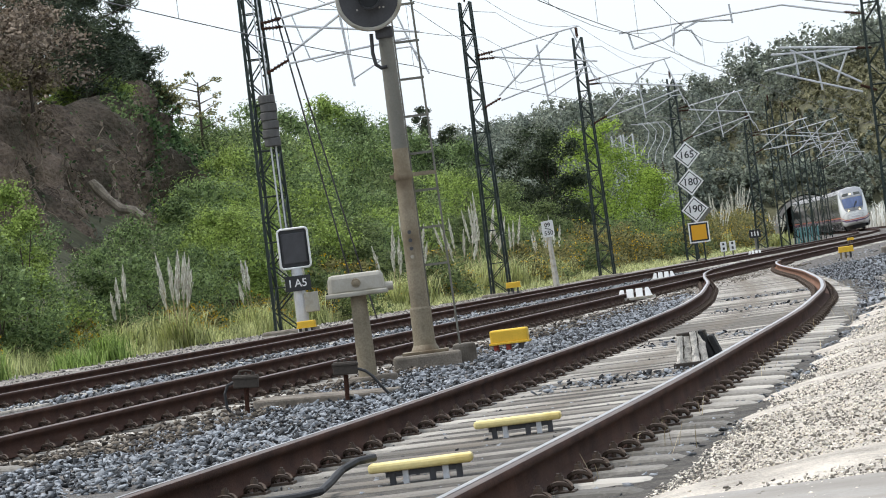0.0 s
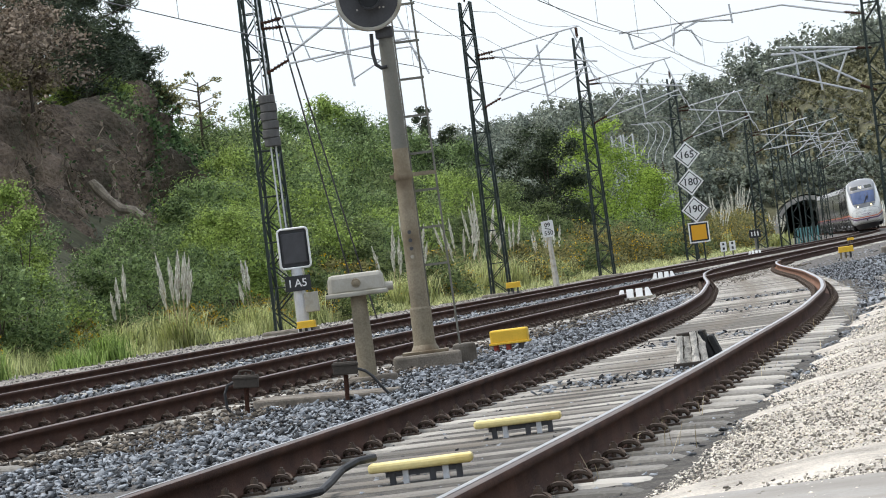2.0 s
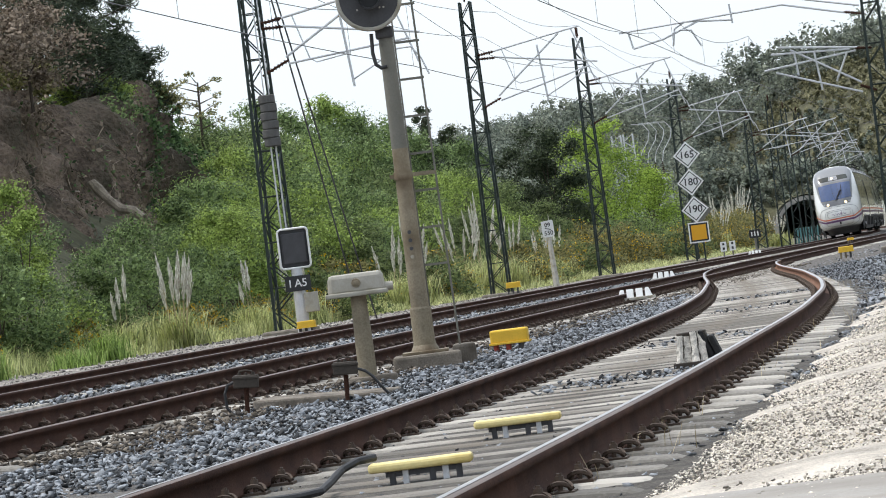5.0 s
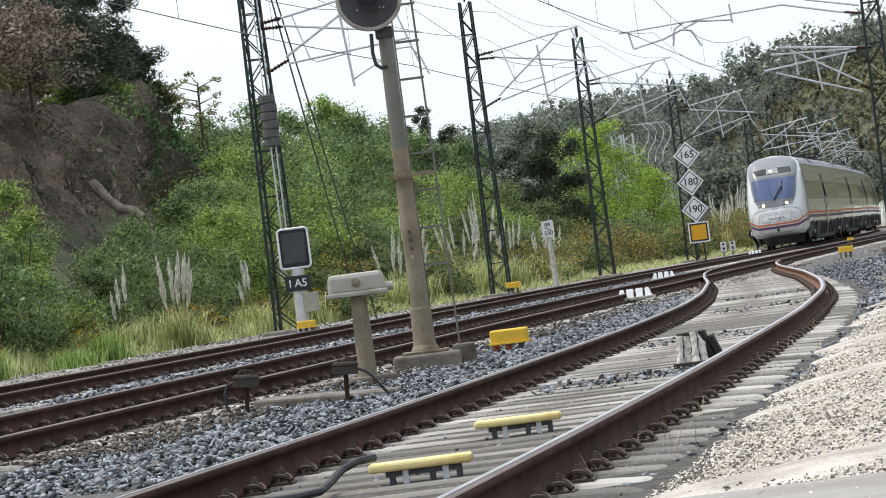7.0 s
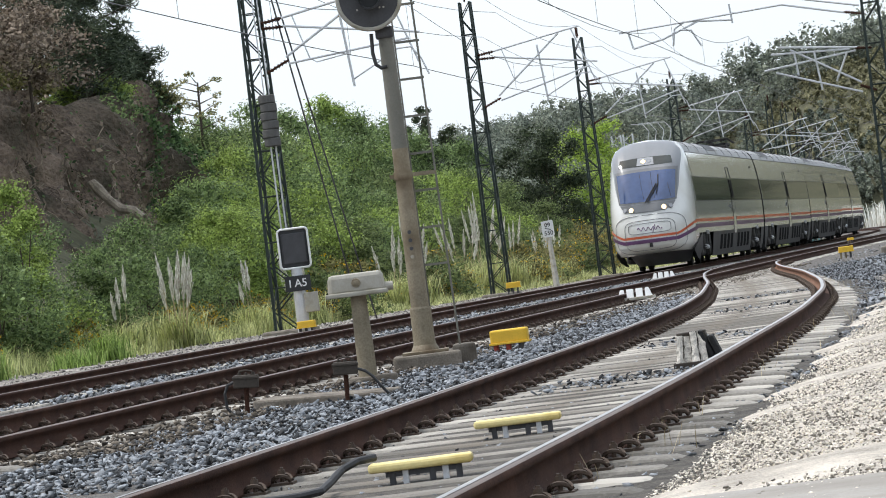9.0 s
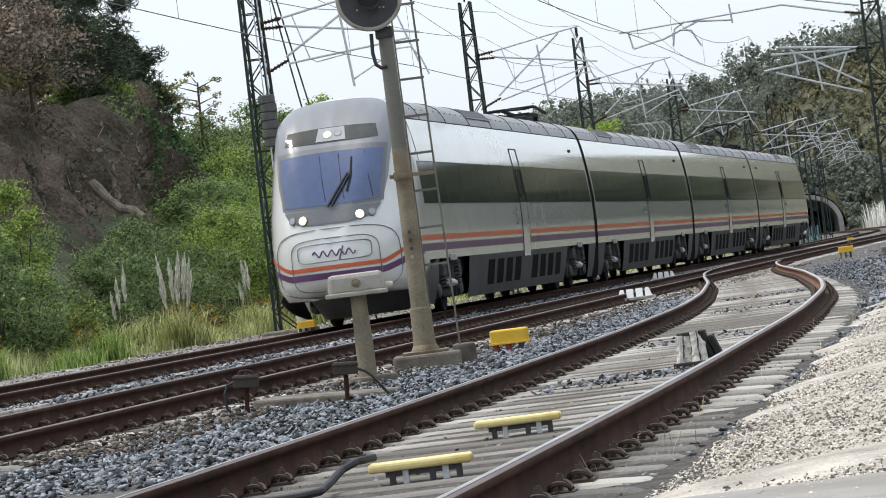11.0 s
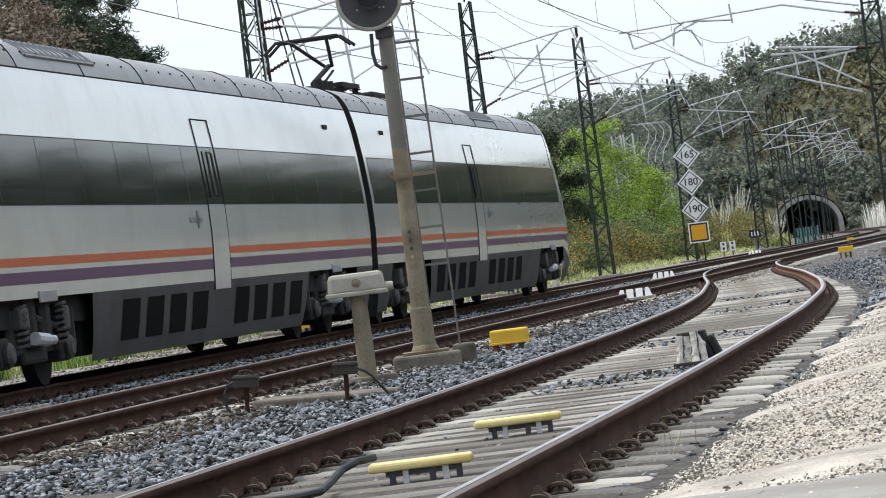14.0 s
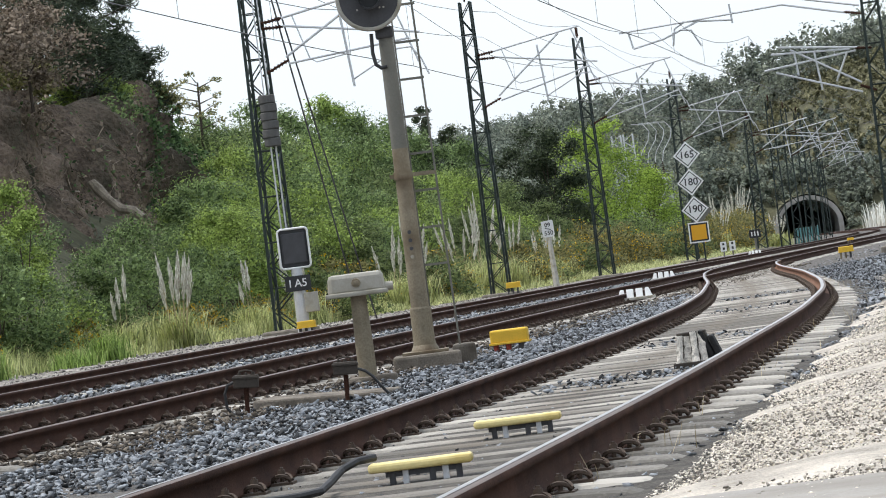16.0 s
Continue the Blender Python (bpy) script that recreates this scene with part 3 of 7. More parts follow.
def side_band(parent, name, material, y0, y1, z0, z1, lift, side, label="", n=4, taper=None):
    bm = bmesh.new()

    def f(u, v):
        z = z0 + (z1 - z0) * v
        return Vector((side * (outline(z) + lift), y0 + (y1 - y0) * u, z))
    sheet(bm, f, 1, n)
    bmesh.ops.recalc_face_normals(bm, faces=bm.faces)
    if sum(fc.normal.x for fc in bm.faces) * side < 0:
        bmesh.ops.reverse_faces(bm, faces=bm.faces)
    return part(name, bm, material, parent, label, smooth=True)


def bogie(parent, y):
    bm = bmesh.new()
    for s in (-1, 1):
        x = s * 1.12
        box(bm, x - 0.09, x + 0.09, y - 1.75, y + 1.75, 0.42, 0.62, 0.04)
        box(bm, x - 0.12, x + 0.12, y - 0.5, y + 0.5, 0.3, 0.5, 0.05)
        for dy in (-1.3, 1.3):
            box(bm, x - 0.13, x + 0.13, y + dy - 0.22, y + dy + 0.22, 0.28, 0.66, 0.05)
            tube(bm, (x + s * 0.06, y + dy - 0.36, 0.45), (x + s * 0.06, y + dy - 0.36, 0.95), 0.1, 0.1, 10)
            tube(bm, (x + s * 0.06, y + dy + 0.36, 0.45), (x + s * 0.06, y + dy + 0.36, 0.95), 0.1, 0.1, 10)
        tube(bm, (x + s * 0.1, y - 0.25, 0.55), (x + s * 0.1, y - 0.25, 1.1), 0.17, 0.17, 12)
        tube(bm, (x + s * 0.1, y + 0.3, 0.55), (x + s * 0.1, y + 0.3, 1.1), 0.15, 0.15, 12)
        tube(bm, (x + s * 0.16, y - 0.9, 0.7), (x + s * 0.16, y + 0.1, 0.85), 0.05, 0.05, 8)
    box(bm, -1.0, 1.0, y - 0.35, y + 0.35, 0.45, 0.7, 0.05)
    ob = part("bogie", bm, M_BOGIE, parent, "dark grimy two-axle bogie")
    for dy in (-1.3, 1.3):
        bm = bmesh.new()
        for s in (-1, 1):
            tube(bm, (s * 0.80, y + dy, 0.43), (s * 0.925, y + dy, 0.43), 0.43, 0.425, 24)
            tube(bm, (s * 0.765, y + dy, 0.43), (s * 0.80, y + dy, 0.43), 0.455, 0.455, 24)
        tube(bm, (-0.8, y + dy, 0.43), (0.8, y + dy, 0.43), 0.09, 0.09, 10)
        part("wheelset", bm, M_TDARK, ob, "steel wheelset")
    for s in (-1, 1):
        x = s * 1.3
        for dy in (-1.3, 1.3):
            bm = bmesh.new()
            lathe(bm, [(0.08, 0), (0.14, 0.01), (0.15, 0.06), (0.1, 0.1)], 14, pose(s * 1.245, y + dy, 0.45) @ pose(0, 0, 0, 0, s * 90, 0))
            part("axle_box_cover", bm, M_TROOF_DIRTY, ob, "dull grey axle box cover")
            bm = bmesh.new()
            bent(bm, [(x - 0.02 + 0.095 * math.cos(k * 0.785), y + dy * 0.66 + 0.095 * math.sin(k * 0.785), 0.5 + 0.0095 * k) for k in range(54)], 0.024, 5)
            part("coil_spring", bm, M_TROOF_DIRTY, ob, "grimy coil spring")
        bm = bmesh.new()
        tube(bm, (x + s * 0.06, y - 0.38, 0.56), (x + s * 0.06, y + 0.42, 0.60), 0.06, 0.06, 10)
        tube(bm, (x + s * 0.06, y - 0.1, 0.57), (x + s * 0.06, y + 0.42, 0.60), 0.082, 0.082, 10)
        part("damper", bm, M_GALV, ob, "pale grey damper")
        bm = bmesh.new()
        box(bm, x - 0.09, x + 0.09, y + 0.62, y + 0.98, 0.72, 0.98, 0.03)
        part("gear_case", bm, M_TROOF_DIRTY, ob, "dull grey gear case")
        bm = bmesh.new()
        box(bm, x - 0.09, x + 0.09, y - 1.15, y - 0.85, 0.66, 0.96, 0.03)
        part("gear_case", bm, M_TROOF_DIRTY, ob, "dull grey gear case")
        bm = bmesh.new()
        x = s * 1.43
        box(bm, min(x, x + s * 0.03), max(x, x + s * 0.03), y - 0.45, y + 0.3, 1.02, 1.16, 0.01)
        part("step_plate", bm, M_TROOF, ob, "pale grey plate")
    return ob


def seam(parent, name, pts, material, r=0.012):
    bm = bmesh.new()
    bent(bm, pts, r, 4)
    return part(name, bm, material, parent)


def train_car(label, front=False, pan=None, door_y=-1.5, vents=(6.5, -6.0), over=2.9):
    """One car; a front car has its nose at +y. Its middle is the origin."""
    car = empty("train_car", label=label, category="train", group="cars of the train")
    h = CAR / 2
    tip = h + over
    y1, y0 = (tip - NOSE if front else h - 0.28), -h + 0.28
    # shell, skirt and roof are cut from one outline
    for name, material, lab, za, zb in (("body_shell", M_TWHITE, "glossy white painted shell", 1.08, 3.91),):
        for side in (-1, 1):
            side_band(car, name, material, y0, y1, za, zb, 0.0, side, lab, 16)
    bm = bmesh.new()
    top = [p for p in RIM if p[1] >= 3.91]
    a = [bm.verts.new((x, y0, z)) for x, z in top]
    b = [bm.verts.new((x, y1, z)) for x, z in top]
    for i in range(len(top) - 1):
        bm.faces.new((a[i], a[i + 1], b[i + 1], b[i]))
    bmesh.ops.recalc_face_normals(bm, faces=bm.faces)
    roof = part("roof", bm, M_TROOF, car, "dull grey ribbed roof", smooth=True)
    for side in (-1, 1):
        seam(roof, "gutter", [(side * (outline(3.91) + 0.004), y0, 3.91), (side * (outline(3.91) + 0.004), y1, 3.91)], M_TDARK, 0.011)
        # rivet line and rib joints of the roof
        x = side * (outline(4.14) + 0.003)
        bm = bmesh.new()
        box(bm, x - 0.014, x + 0.014, -0.018, 0.018, 4.12, 4.15)
        first = part("roof_bracket", bm, M_TDARK, roof)
        for yy in np.arange(y0 + 0.4, y1 - 0.2, 0.7):
            share("roof_bracket", first.data, pose(0, yy, 0), roof)
    for yy in np.arange(y0 + 2.0, y1 - 1, 3.1):
        bm = bmesh.new()
        for (xa, za), (xb, zb) in zip(top, top[1:]):
            tube(bm, (xa, yy, za + 0.004), (xb, yy, zb + 0.004), 0.012, 0.012, 4, False)
        part("roof_joint", bm, M_TDARK, roof)
    for vy in vents:
        for side in (-1, 1):
            x0, x1 = side * 1.185, side * 0.95
            bm = bmesh.new()
            for dy in (-1.62, 1.62):
                tube(bm, (x0, vy + dy, 4.10), (x1, vy + dy, 4.305), 0.03, 0.03, 4)
            for x, z in ((x0, 4.10), (x1, 4.305)):
                tube(bm, (x, vy - 1.62, z), (x, vy + 1.62, z), 0.025, 0.025, 4)
            vent = part("roof_vent", bm, M_TGREY, roof, "dark louvred air vent")
            bm = bmesh.new()
            tube(bm, (x0, 0, 4.10), (x1, 0, 4.305), 0.036, 0.036, 4)
            slat = part("louvre", bm, M_TGREY, vent)
            slat.location.y = vy - 1.48
            for k in range(1, 12):
                share("louvre", slat.data, pose(0, vy - 1.48 + k * 0.27, 0), vent)
    # underframe and skirts between the bogies
    bm = bmesh.new()
    box(bm, -1.25, 1.25, y0, y1, 0.75, 1.1)
    box(bm, -1.15, 1.15, -6.6, 6.6 if not front else 8.2, 0.3, 0.8)
    part("underframe", bm, M_TDARK, car, "dark underframe with equipment boxes")
    by = (-8.9, 10.6 if front else 8.9)
    for side in (-1, 1):
        for ya, yb in ((by[0] + 2.15, by[1] - 2.15), (y0, by[0] - 1.95)) + (() if front else ((by[1] + 1.95, y1),)):
            bm = bmesh.new()

            def f(u, v):
                z = 0.22 + (1.08 - 0.22) * v
                return Vector((side * (outline(z) + 0.004 - 0.06 * (1 - v)), ya + (yb - ya) * u + (0.25 if u < 0.5 else -0.25) * (1 - v), z))
            sheet(bm, f, 1, 5)
            bmesh.ops.recalc_face_normals(bm, faces=bm.faces)
            sk = part("skirt", bm, M_TSKIRT, car, "dark grey skirt panel", smooth=True)
            if yb - ya > 3:
                for cy in [door_y + d * (1.35 + 1.3 * k) for d in (-1, 1) for k in range(4)]:
                    if not ya + 0.5 < cy < yb - 0.5:
                        continue
                    bm = bmesh.new()
                    zc = [0.42, 0.6, 0.8, 0.95]
                    vv = [[bm.verts.new((side * (outline(z) + 0.012 - 0.06 * (1.08 - z) / 0.86), cy + dy, z)) for z in zc] for dy in (-0.45, 0.45)]
                    for q in range(3):
                        bm.faces.new((vv[0][q], vv[1][q], vv[1][q + 1], vv[0][q + 1]))
                    bmesh.ops.recalc_face_normals(bm, faces=bm.faces)
                    part("skirt_grille", bm, M_GRILLE, sk, "black louvred grille")
        # the window band, its single panes told apart by thin joints
        panes = [y0 + 0.25] + list(np.arange(y0 + 2.3, y1 - 1.5, 1.85)) + [y1 - (0.0 if front else 0.25)]
        for ya, yb in zip(panes, panes[1:]):
            side_band(car, "window_pane", M_TGLASS, ya + 0.012, yb - 0.012, 2.2, 3.03, 0.004, side, "", 5)
        side_band(car, "window_surround", M_TRUBBER, y0 + 0.22, y1 + (0.05 if front else -0.22), 2.185, 3.045, 0.002, side, "", 5)
        for za, zb, material, nm in ((1.46, 1.565, M_TORANGE, "orange_stripe"), (1.25, 1.395, M_TPURPLE, "purple_stripe")):
            side_band(car, nm, material, y0, tip - nose_depth(1.45, 1.5) if front else y1, za, zb, 0.003, side, "", 2)
        # entrance door
        door = side_band(car, "door", M_TWHITE, door_y - 0.5, door_y + 0.5, 0.95, 2.19, 0.012, side, "white sliding entrance door", 8)
        side_band(door, "door_window", M_TGLASS, door_y - 0.28, door_y + 0.28, 2.3, 2.98, 0.016, side, "dark door window", 4)
        pts = []
        for yy, zs in ((door_y - 0.52, np.linspace(0.95, 3.45, 10)), (door_y + 0.52, np.linspace(3.45, 0.95, 10))):
            pts += [(side * (outline(z) + 0.006), yy, z) for z in zs]
        seam(door, "door_seal", pts, M_TDARK, 0.011)
        pts = [(side * (outline(z) + 0.02), door_y + yy, z) for yy, z in ((-0.24, 2.32), (-0.24, 2.95), (0.05, 2.97), (0.05, 2.32), (-0.24, 2.32))]
        seam(door, "window_frame", pts, M_TDARK, 0.012)
        bm = bmesh.new()
        box(bm, side * 1.476 - 0.004, side * 1.476 + 0.004, door_y + 1.0, door_y + 1.75, 1.93, 2.0)
        box(bm, side * 1.476 - 0.004, side * 1.476 + 0.004, door_y + 1.2, door_y + 1.3, 1.85, 2.1)
        part("lettering_bar", bm, M_TGREY, car, "small grey mark")
        bm = bmesh.new()
        box(bm, side * 1.30, side * 1.36, y0 + 2.2, y0 + 2.55, 3.5, 3.58, 0.01) if side > 0 else box(bm, -1.36, -1.30, y0 + 2.2, y0 + 2.55, 3.5, 3.58, 0.01)
        part("marker_lamp", bm, M_TDARK, car)
    for y in by:
        bogie(car, y)
    # ends
    for ye, d in ((y0, -1),) + (() if front else ((y1, 1),)):
        bm = bmesh.new()
        ring = [bm.verts.new((x, ye, z)) for x, z in RIM]
        bm.faces.new(ring)
        part("end_wall", bm, M_TDARK, car)
        bm = bmesh.new()
        inner = [(x * 0.93, ZC + (z - ZC) * 0.96) for x, z in RIM]
        a = [bm.verts.new((x, ye - d * 0.05, z)) for x, z in inner]
        b = [bm.verts.new((x, ye + d * 0.275, z)) for x, z in inner]
        for i in range(len(inner) - 1):
            bm.faces.new((a[i], a[i + 1], b[i + 1], b[i]))
        bm.faces.new(b)
        part("gangway_bellows", bm, M_TRUBBER, car, "black rubber gangway bellows", smooth=False)
    if front:
        nose(car, tip)
        for side in (-1, 1):
            bm = bmesh.new()
            ya, yb = by[1] + 1.7, tip - 0.95

            def g(u, v):
                y = ya + (yb - ya) * u
                top = 1.09 - 0.5 * u ** 1.3
                low = 0.2 + 0.3 * u ** 2
                z = low + (top - low) * v
                zz = max(z, 0.62)
                lo, hi = 0.0, outline(zz) * 0.999
                for _ in range(24):
                    m = (lo + hi) / 2
                    lo, hi = (m, hi) if nose_depth(m, zz) < tip - y else (lo, m)
                return Vector((side * (lo + 0.022 - 0.35 * max(0.0, 0.62 - z)), y - 0.18 * (1 - v) * u, z))
            sheet(bm, g, 22, 8)
            bmesh.ops.recalc_face_normals(bm, faces=bm.faces)
            part("cheek_skirt", bm, M_TSKIRT, car, "dark grey skirt behind the nose", smooth=True)
            seam(car, "cab_joint", [(side * (outline(z) + 0.003), y1 - 0.1 - 0.22 * (3.9 - z), z) for z in np.linspace(3.06, 3.9, 7)], M_TDARK, 0.006)
    if pan:
        pantograph(car, *pan)
    return car


def nose(car, tip):
    bm = bmesh.new()
    rows = []
    n_r = 24
    for k in range(1, n_r + 1):
        t = math.sin(k / n_r * math.pi / 2)
        rows.append([bm.verts.new(nose_point(x * t * 0.9995, ZC + (z - ZC) * t, tip)) for x, z in RIM_N])
    c = bm.verts.new((0, tip, ZC))
    n = len(RIM_N)
    for i in range(n):
        j = (i + 1) % n
        bm.faces.new((c, rows[0][i], rows[0][j]))
        for r, s in zip(rows, rows[1:]):
            bm.faces.new((r[i], s[i], s[j], r[j]))
    # run the last ring back to the straight body
    back = [bm.verts.new((x, tip - NOSE - 0.01, z)) for x, z in RIM_N]
    for i in range(n):
        j = (i + 1) % n
        bm.faces.new((rows[-1][i], back[i], back[j], rows[-1][j]))
    bmesh.ops.recalc_face_normals(bm, faces=bm.faces)
    shell = part("nose", bm, M_TWHITE, car, "rounded glossy white nose", smooth=True)
    flat = lambda z: (lambda u: z)
    mask_half = lambda v: min(float(np.interp(v, [0, 0.12, 0.3, 0.55, 0.75, 0.85, 1], [0.84, 0.98, 1.07, 1.13, 1.19, 1.16, 0.9])), 0.97 * outline(2.0 + 2.36 * v))
    nose_patch(car, "front_mask", M_TMASK, tip, mask_half, lambda u: 1.98 + 0.14 * abs(u) ** 4, lambda u: 4.40 - 0.06 * abs(u) ** 3, 0.02, 44, 60, "light grey mask round the windscreen")
    nose_patch(car, "lamp_panel", M_TGREY, tip, lambda v: 0.84 + 0.1 * v, lambda u: 2.0 + 0.12 * abs(u) ** 4, lambda u: 2.27, 0.026, 24, 6, "dark grey panel behind the headlamps")
    nose_patch(car, "windscreen_frame", M_TGREY, tip, lambda v: 0.98 + 0.1 * v, lambda u: 2.29 + 0.03 * u * u, lambda u: 3.47 - 0.04 * u * u, 0.026, 26, 18, "dark grey windscreen frame")
    nose_patch(car, "windscreen", M_TGLASS2, tip, lambda v: 0.92 + 0.08 * v, lambda u: 2.34 + 0.03 * u * u, lambda u: 3.37 - 0.04 * u * u, 0.034, 26, 16, "large curved windscreen with blue sky reflection in its colour")
    nose_patch(car, "destination_display", M_TGLASS, tip, lambda v: 0.92 - 0.04 * v, lambda u: 3.56, lambda u: 3.86 - 0.04 * u * u, 0.028, 20, 6, "dark grey strip over the windscreen")
    nose_patch(car, "upper_lamp_housing", M_LAMP_DIM, tip, lambda v: 0.30 - 0.04 * v, lambda u: 3.58, lambda u: 3.84, 0.036, 8, 6, "pale lamp housing")
    for nm, material, za, zb in (("orange_stripe", M_TORANGE, 1.12, 1.20), ("purple_stripe", M_TPURPLE, 0.95, 1.07)):
        lift_up = 0.34 if nm == "orange_stripe" else 0.26
        nose_patch(car, nm, material, tip, lambda v: 1.452, lambda u, za=za, k=lift_up: za + k * max(0, abs(u) - 0.62) ** 1.3 * 3.4, lambda u, zb=zb, k=lift_up: zb + k * max(0, abs(u) - 0.62) ** 1.3 * 3.4, 0.011, 80, 2)
    # joints of the coupler cover and the bonnet
    for name, hw, za, zb, ex in (("coupler_cover_joint", 0.86, 0.72, 1.72, 5), ("bonnet_joint", 1.2, 0.62, 1.9, 4), ("coupler_flap_joint", 0.72, 1.28, 1.62, 6)):
        pts = []
        for i in range(49):
            a = 2 * math.pi * i / 48
            ca, sa = math.cos(a), math.sin(a)
            x = hw * math.copysign(abs(ca) ** (2 / ex), ca)
            z = (za + zb) / 2 + (zb - za) / 2 * math.copysign(abs(sa) ** (2 / ex), sa)
            pts.append(nose_point(x, z, tip, 0.014))
        seam(shell, name, pts, M_TGREY, 0.009)
    # plain wavy mark in place of the operator's name
    wave = [nose_point(0.42 - 0.84 * i / 60, 1.43 + 0.055 * math.sin(i / 60 * 10 * math.pi), tip, 0.012) for i in range(61)]
    seam(shell, "emblem_wave", wave, M_TPURPLE, 0.014)
    seam(shell, "emblem_stroke", [nose_point(-0.10 - 0.09 * q, 1.29 + 0.26 * q, tip, 0.012) for q in (0, 0.25, 0.5, 0.75, 1)], M_TPURPLE, 0.014)
    # lamps
    for x, z, r, material, lab in ((-0.55, 2.1, 0.085, M_LAMP, "lit headlamp"), (0.55, 2.1, 0.085, M_LAMP, "lit headlamp"), (-0.77, 2.12, 0.07, M_LAMP_DIM, "tail lamp"), (0.77, 2.12, 0.07, M_LAMP_DIM, "tail lamp"), (0.07, 3.71, 0.085, M_LAMP, "lit upper headlamp"), (-0.14, 3.71, 0.07, M_LAMP_DIM, "upper lamp")):
        n = nose_normal(x, z)
        p = nose_point(x, z, tip, 0.034)
        bm = bmesh.new()
        tube(bm, p - n * 0.02, p + n * 0.012, r, r * 0.95, 20)
        lamp = part("headlamp", bm, material, car, lab)
        bm = bmesh.new()
        tube(bm, p - n * 0.03, p + n * 0.004, r * 1.25, r * 1.2, 20)
        part("lamp_ring", bm, M_TGREY, lamp)
    # wipers
    for x0, x1 in ((0.06, -0.36), (-0.02, -0.42)):
        pts = [nose_point(x0 + (x1 - x0) * t, 2.30 + 0.6 * t, tip, 0.06) for t in (0, 0.25, 0.5, 0.75, 1)]
        seam(car, "wiper", pts, M_TRUBBER, 0.02)
    seam(car, "wiper_blade", [nose_point(-0.34, 2.55, tip, 0.06), nose_point(-0.42, 2.85, tip, 0.06), nose_point(-0.43, 3.2, tip, 0.05)], M_TRUBBER, 0.018)
    for x in (0.22, -0.16, -0.68):
        seam(car, "screen_wire", [nose_point(x - 0.12, 2.42, tip, 0.038), nose_point(x - 0.06, 2.8, tip, 0.038), nose_point(x, 3.3, tip, 0.038)], M_TRUBBER, 0.008)
    # coupler hook, plough and side skirts
    bm = bmesh.new()
    p = nose_point(0, 0.86, tip)
    box(bm, -0.05, 0.05, p.y - 0.03, p.y + 0.1, 0.8, 0.94, 0.01)
    part("tow_hook", bm, M_TRUBBER, car)
    bm = bmesh.new()

    def f(u, v):
        x = (2 * u - 1) * 1.2
        return Vector((x * (0.74 + 0.22 * v), tip - 0.7 - 3.0 * (1 - math.sqrt(max(0.0, 1 - min(1, abs(x) / 1.24) ** 2.6))) - 0.35 * (1 - v), 0.16 + 0.45 * v))
    sheet(bm, f, 40, 4)
    part("snow_plough", bm, M_TSKIRT, car, "grey obstacle deflector", smooth=True)


def pantograph(car, y, up):
    pan = new("pantograph")
    bm = bmesh.new()
    for x in (-0.55, 0.55):
        for dy in (-0.7, 0.7):
            tube(bm, (x, y + dy, 4.27), (x, y + dy, 4.57), 0.07, 0.06, 8)
            for k in range(4):
                tube(bm, (x, y + dy, 4.33 + 0.06 * k), (x, y + dy, 4.35 + 0.06 * k), 0.11, 0.11, 10)
    box(bm, -0.6, 0.6, y - 0.85, y - 0.7, 4.55, 4.63)
    box(bm, -0.6, 0.6, y + 0.7, y + 0.85, 4.55, 4.63)
    for x in (-0.58, 0.58):
        box(bm, x - 0.04, x + 0.04, y - 0.85, y + 0.85, 4.55, 4.63)
    me = part("pantograph", bm, M_TDARK, car, "raised current collector on insulators" if up else "folded current collector on insulators")
    bpy.data.objects.remove(pan)
    z1, z2 = (5.08, 5.5) if up else (4.73, 4.79)
    ky = y + (1.15 if up else 1.3)
    bm = bmesh.new()
    bent(bm, [(0, y - 0.6, 4.67), (0, ky, z1)], 0.05, 8)
    bent(bm, [(0.1, y - 0.3, 4.62), (0.1, ky - 0.1, z1 - 0.1)], 0.025, 6)
    part("lower_arm", bm, M_TDARK, me)
    bm = bmesh.new()
    for x in (-0.35, 0.35):
        bent(bm, [(x * 0.2, ky, z1), (x, y - 0.5, z2)], 0.035, 6)
    part("upper_arm", bm, M_TDARK, me)
    bm = bmesh.new()
    for dy in (-0.2, 0.2):
        bent(bm, [(-0.85, y - 0.5 + dy, z2 - 0.18), (-0.6, y - 0.5 + dy, z2 + 0.03), (0.6, y - 0.5 + dy, z2 + 0.03), (0.85, y - 0.5 + dy, z2 - 0.18)], 0.035, 6)
    for x in (-0.4, 0.4):
        bent(bm, [(x, y - 0.7, z2), (x, y - 0.3, z2)], 0.02, 6)
    part("collector_head", bm, M_TDARK, me)
    bm = bmesh.new()
    box(bm, -0.8, 0.8, y + 1.3, y + 2.6, 4.27, 4.49, 0.05)
    part("equipment_box", bm, M_TDARK, me)
    for k in range(3):
        bm = bmesh.new()
        tube(bm, (0.5, y - 1.6 - 0.5 * k, 4.27), (0.5, y - 1.6 - 0.5 * k, 4.62), 0.09, 0.09, 10)
        part("surge_arrester", bm, M_TDARK, me)


CARS = [train_car("leading car of a white train with orange and purple stripes", True, (-9.4, False), door_y=0.15, vents=(3.5,)),
        train_car("middle car of a white train with dark window band", False, None, door_y=-0.4, vents=(6.0,)),
        train_car("middle car of a white train with louvred roof vents", False, None, door_y=-0.5, vents=(6.0,)),
        train_car("trailing car of a white train with rounded tail and raised pantograph", True, (-8.5, True), door_y=-0.25, vents=(3.5,), over=2.1)]

ARC = np.concatenate([[0], np.cumsum(np.hypot(np.diff(LY), np.diff(L3)))])
ARC0 = float(np.interp(78.6, LY, ARC))
SPEED = 27.16


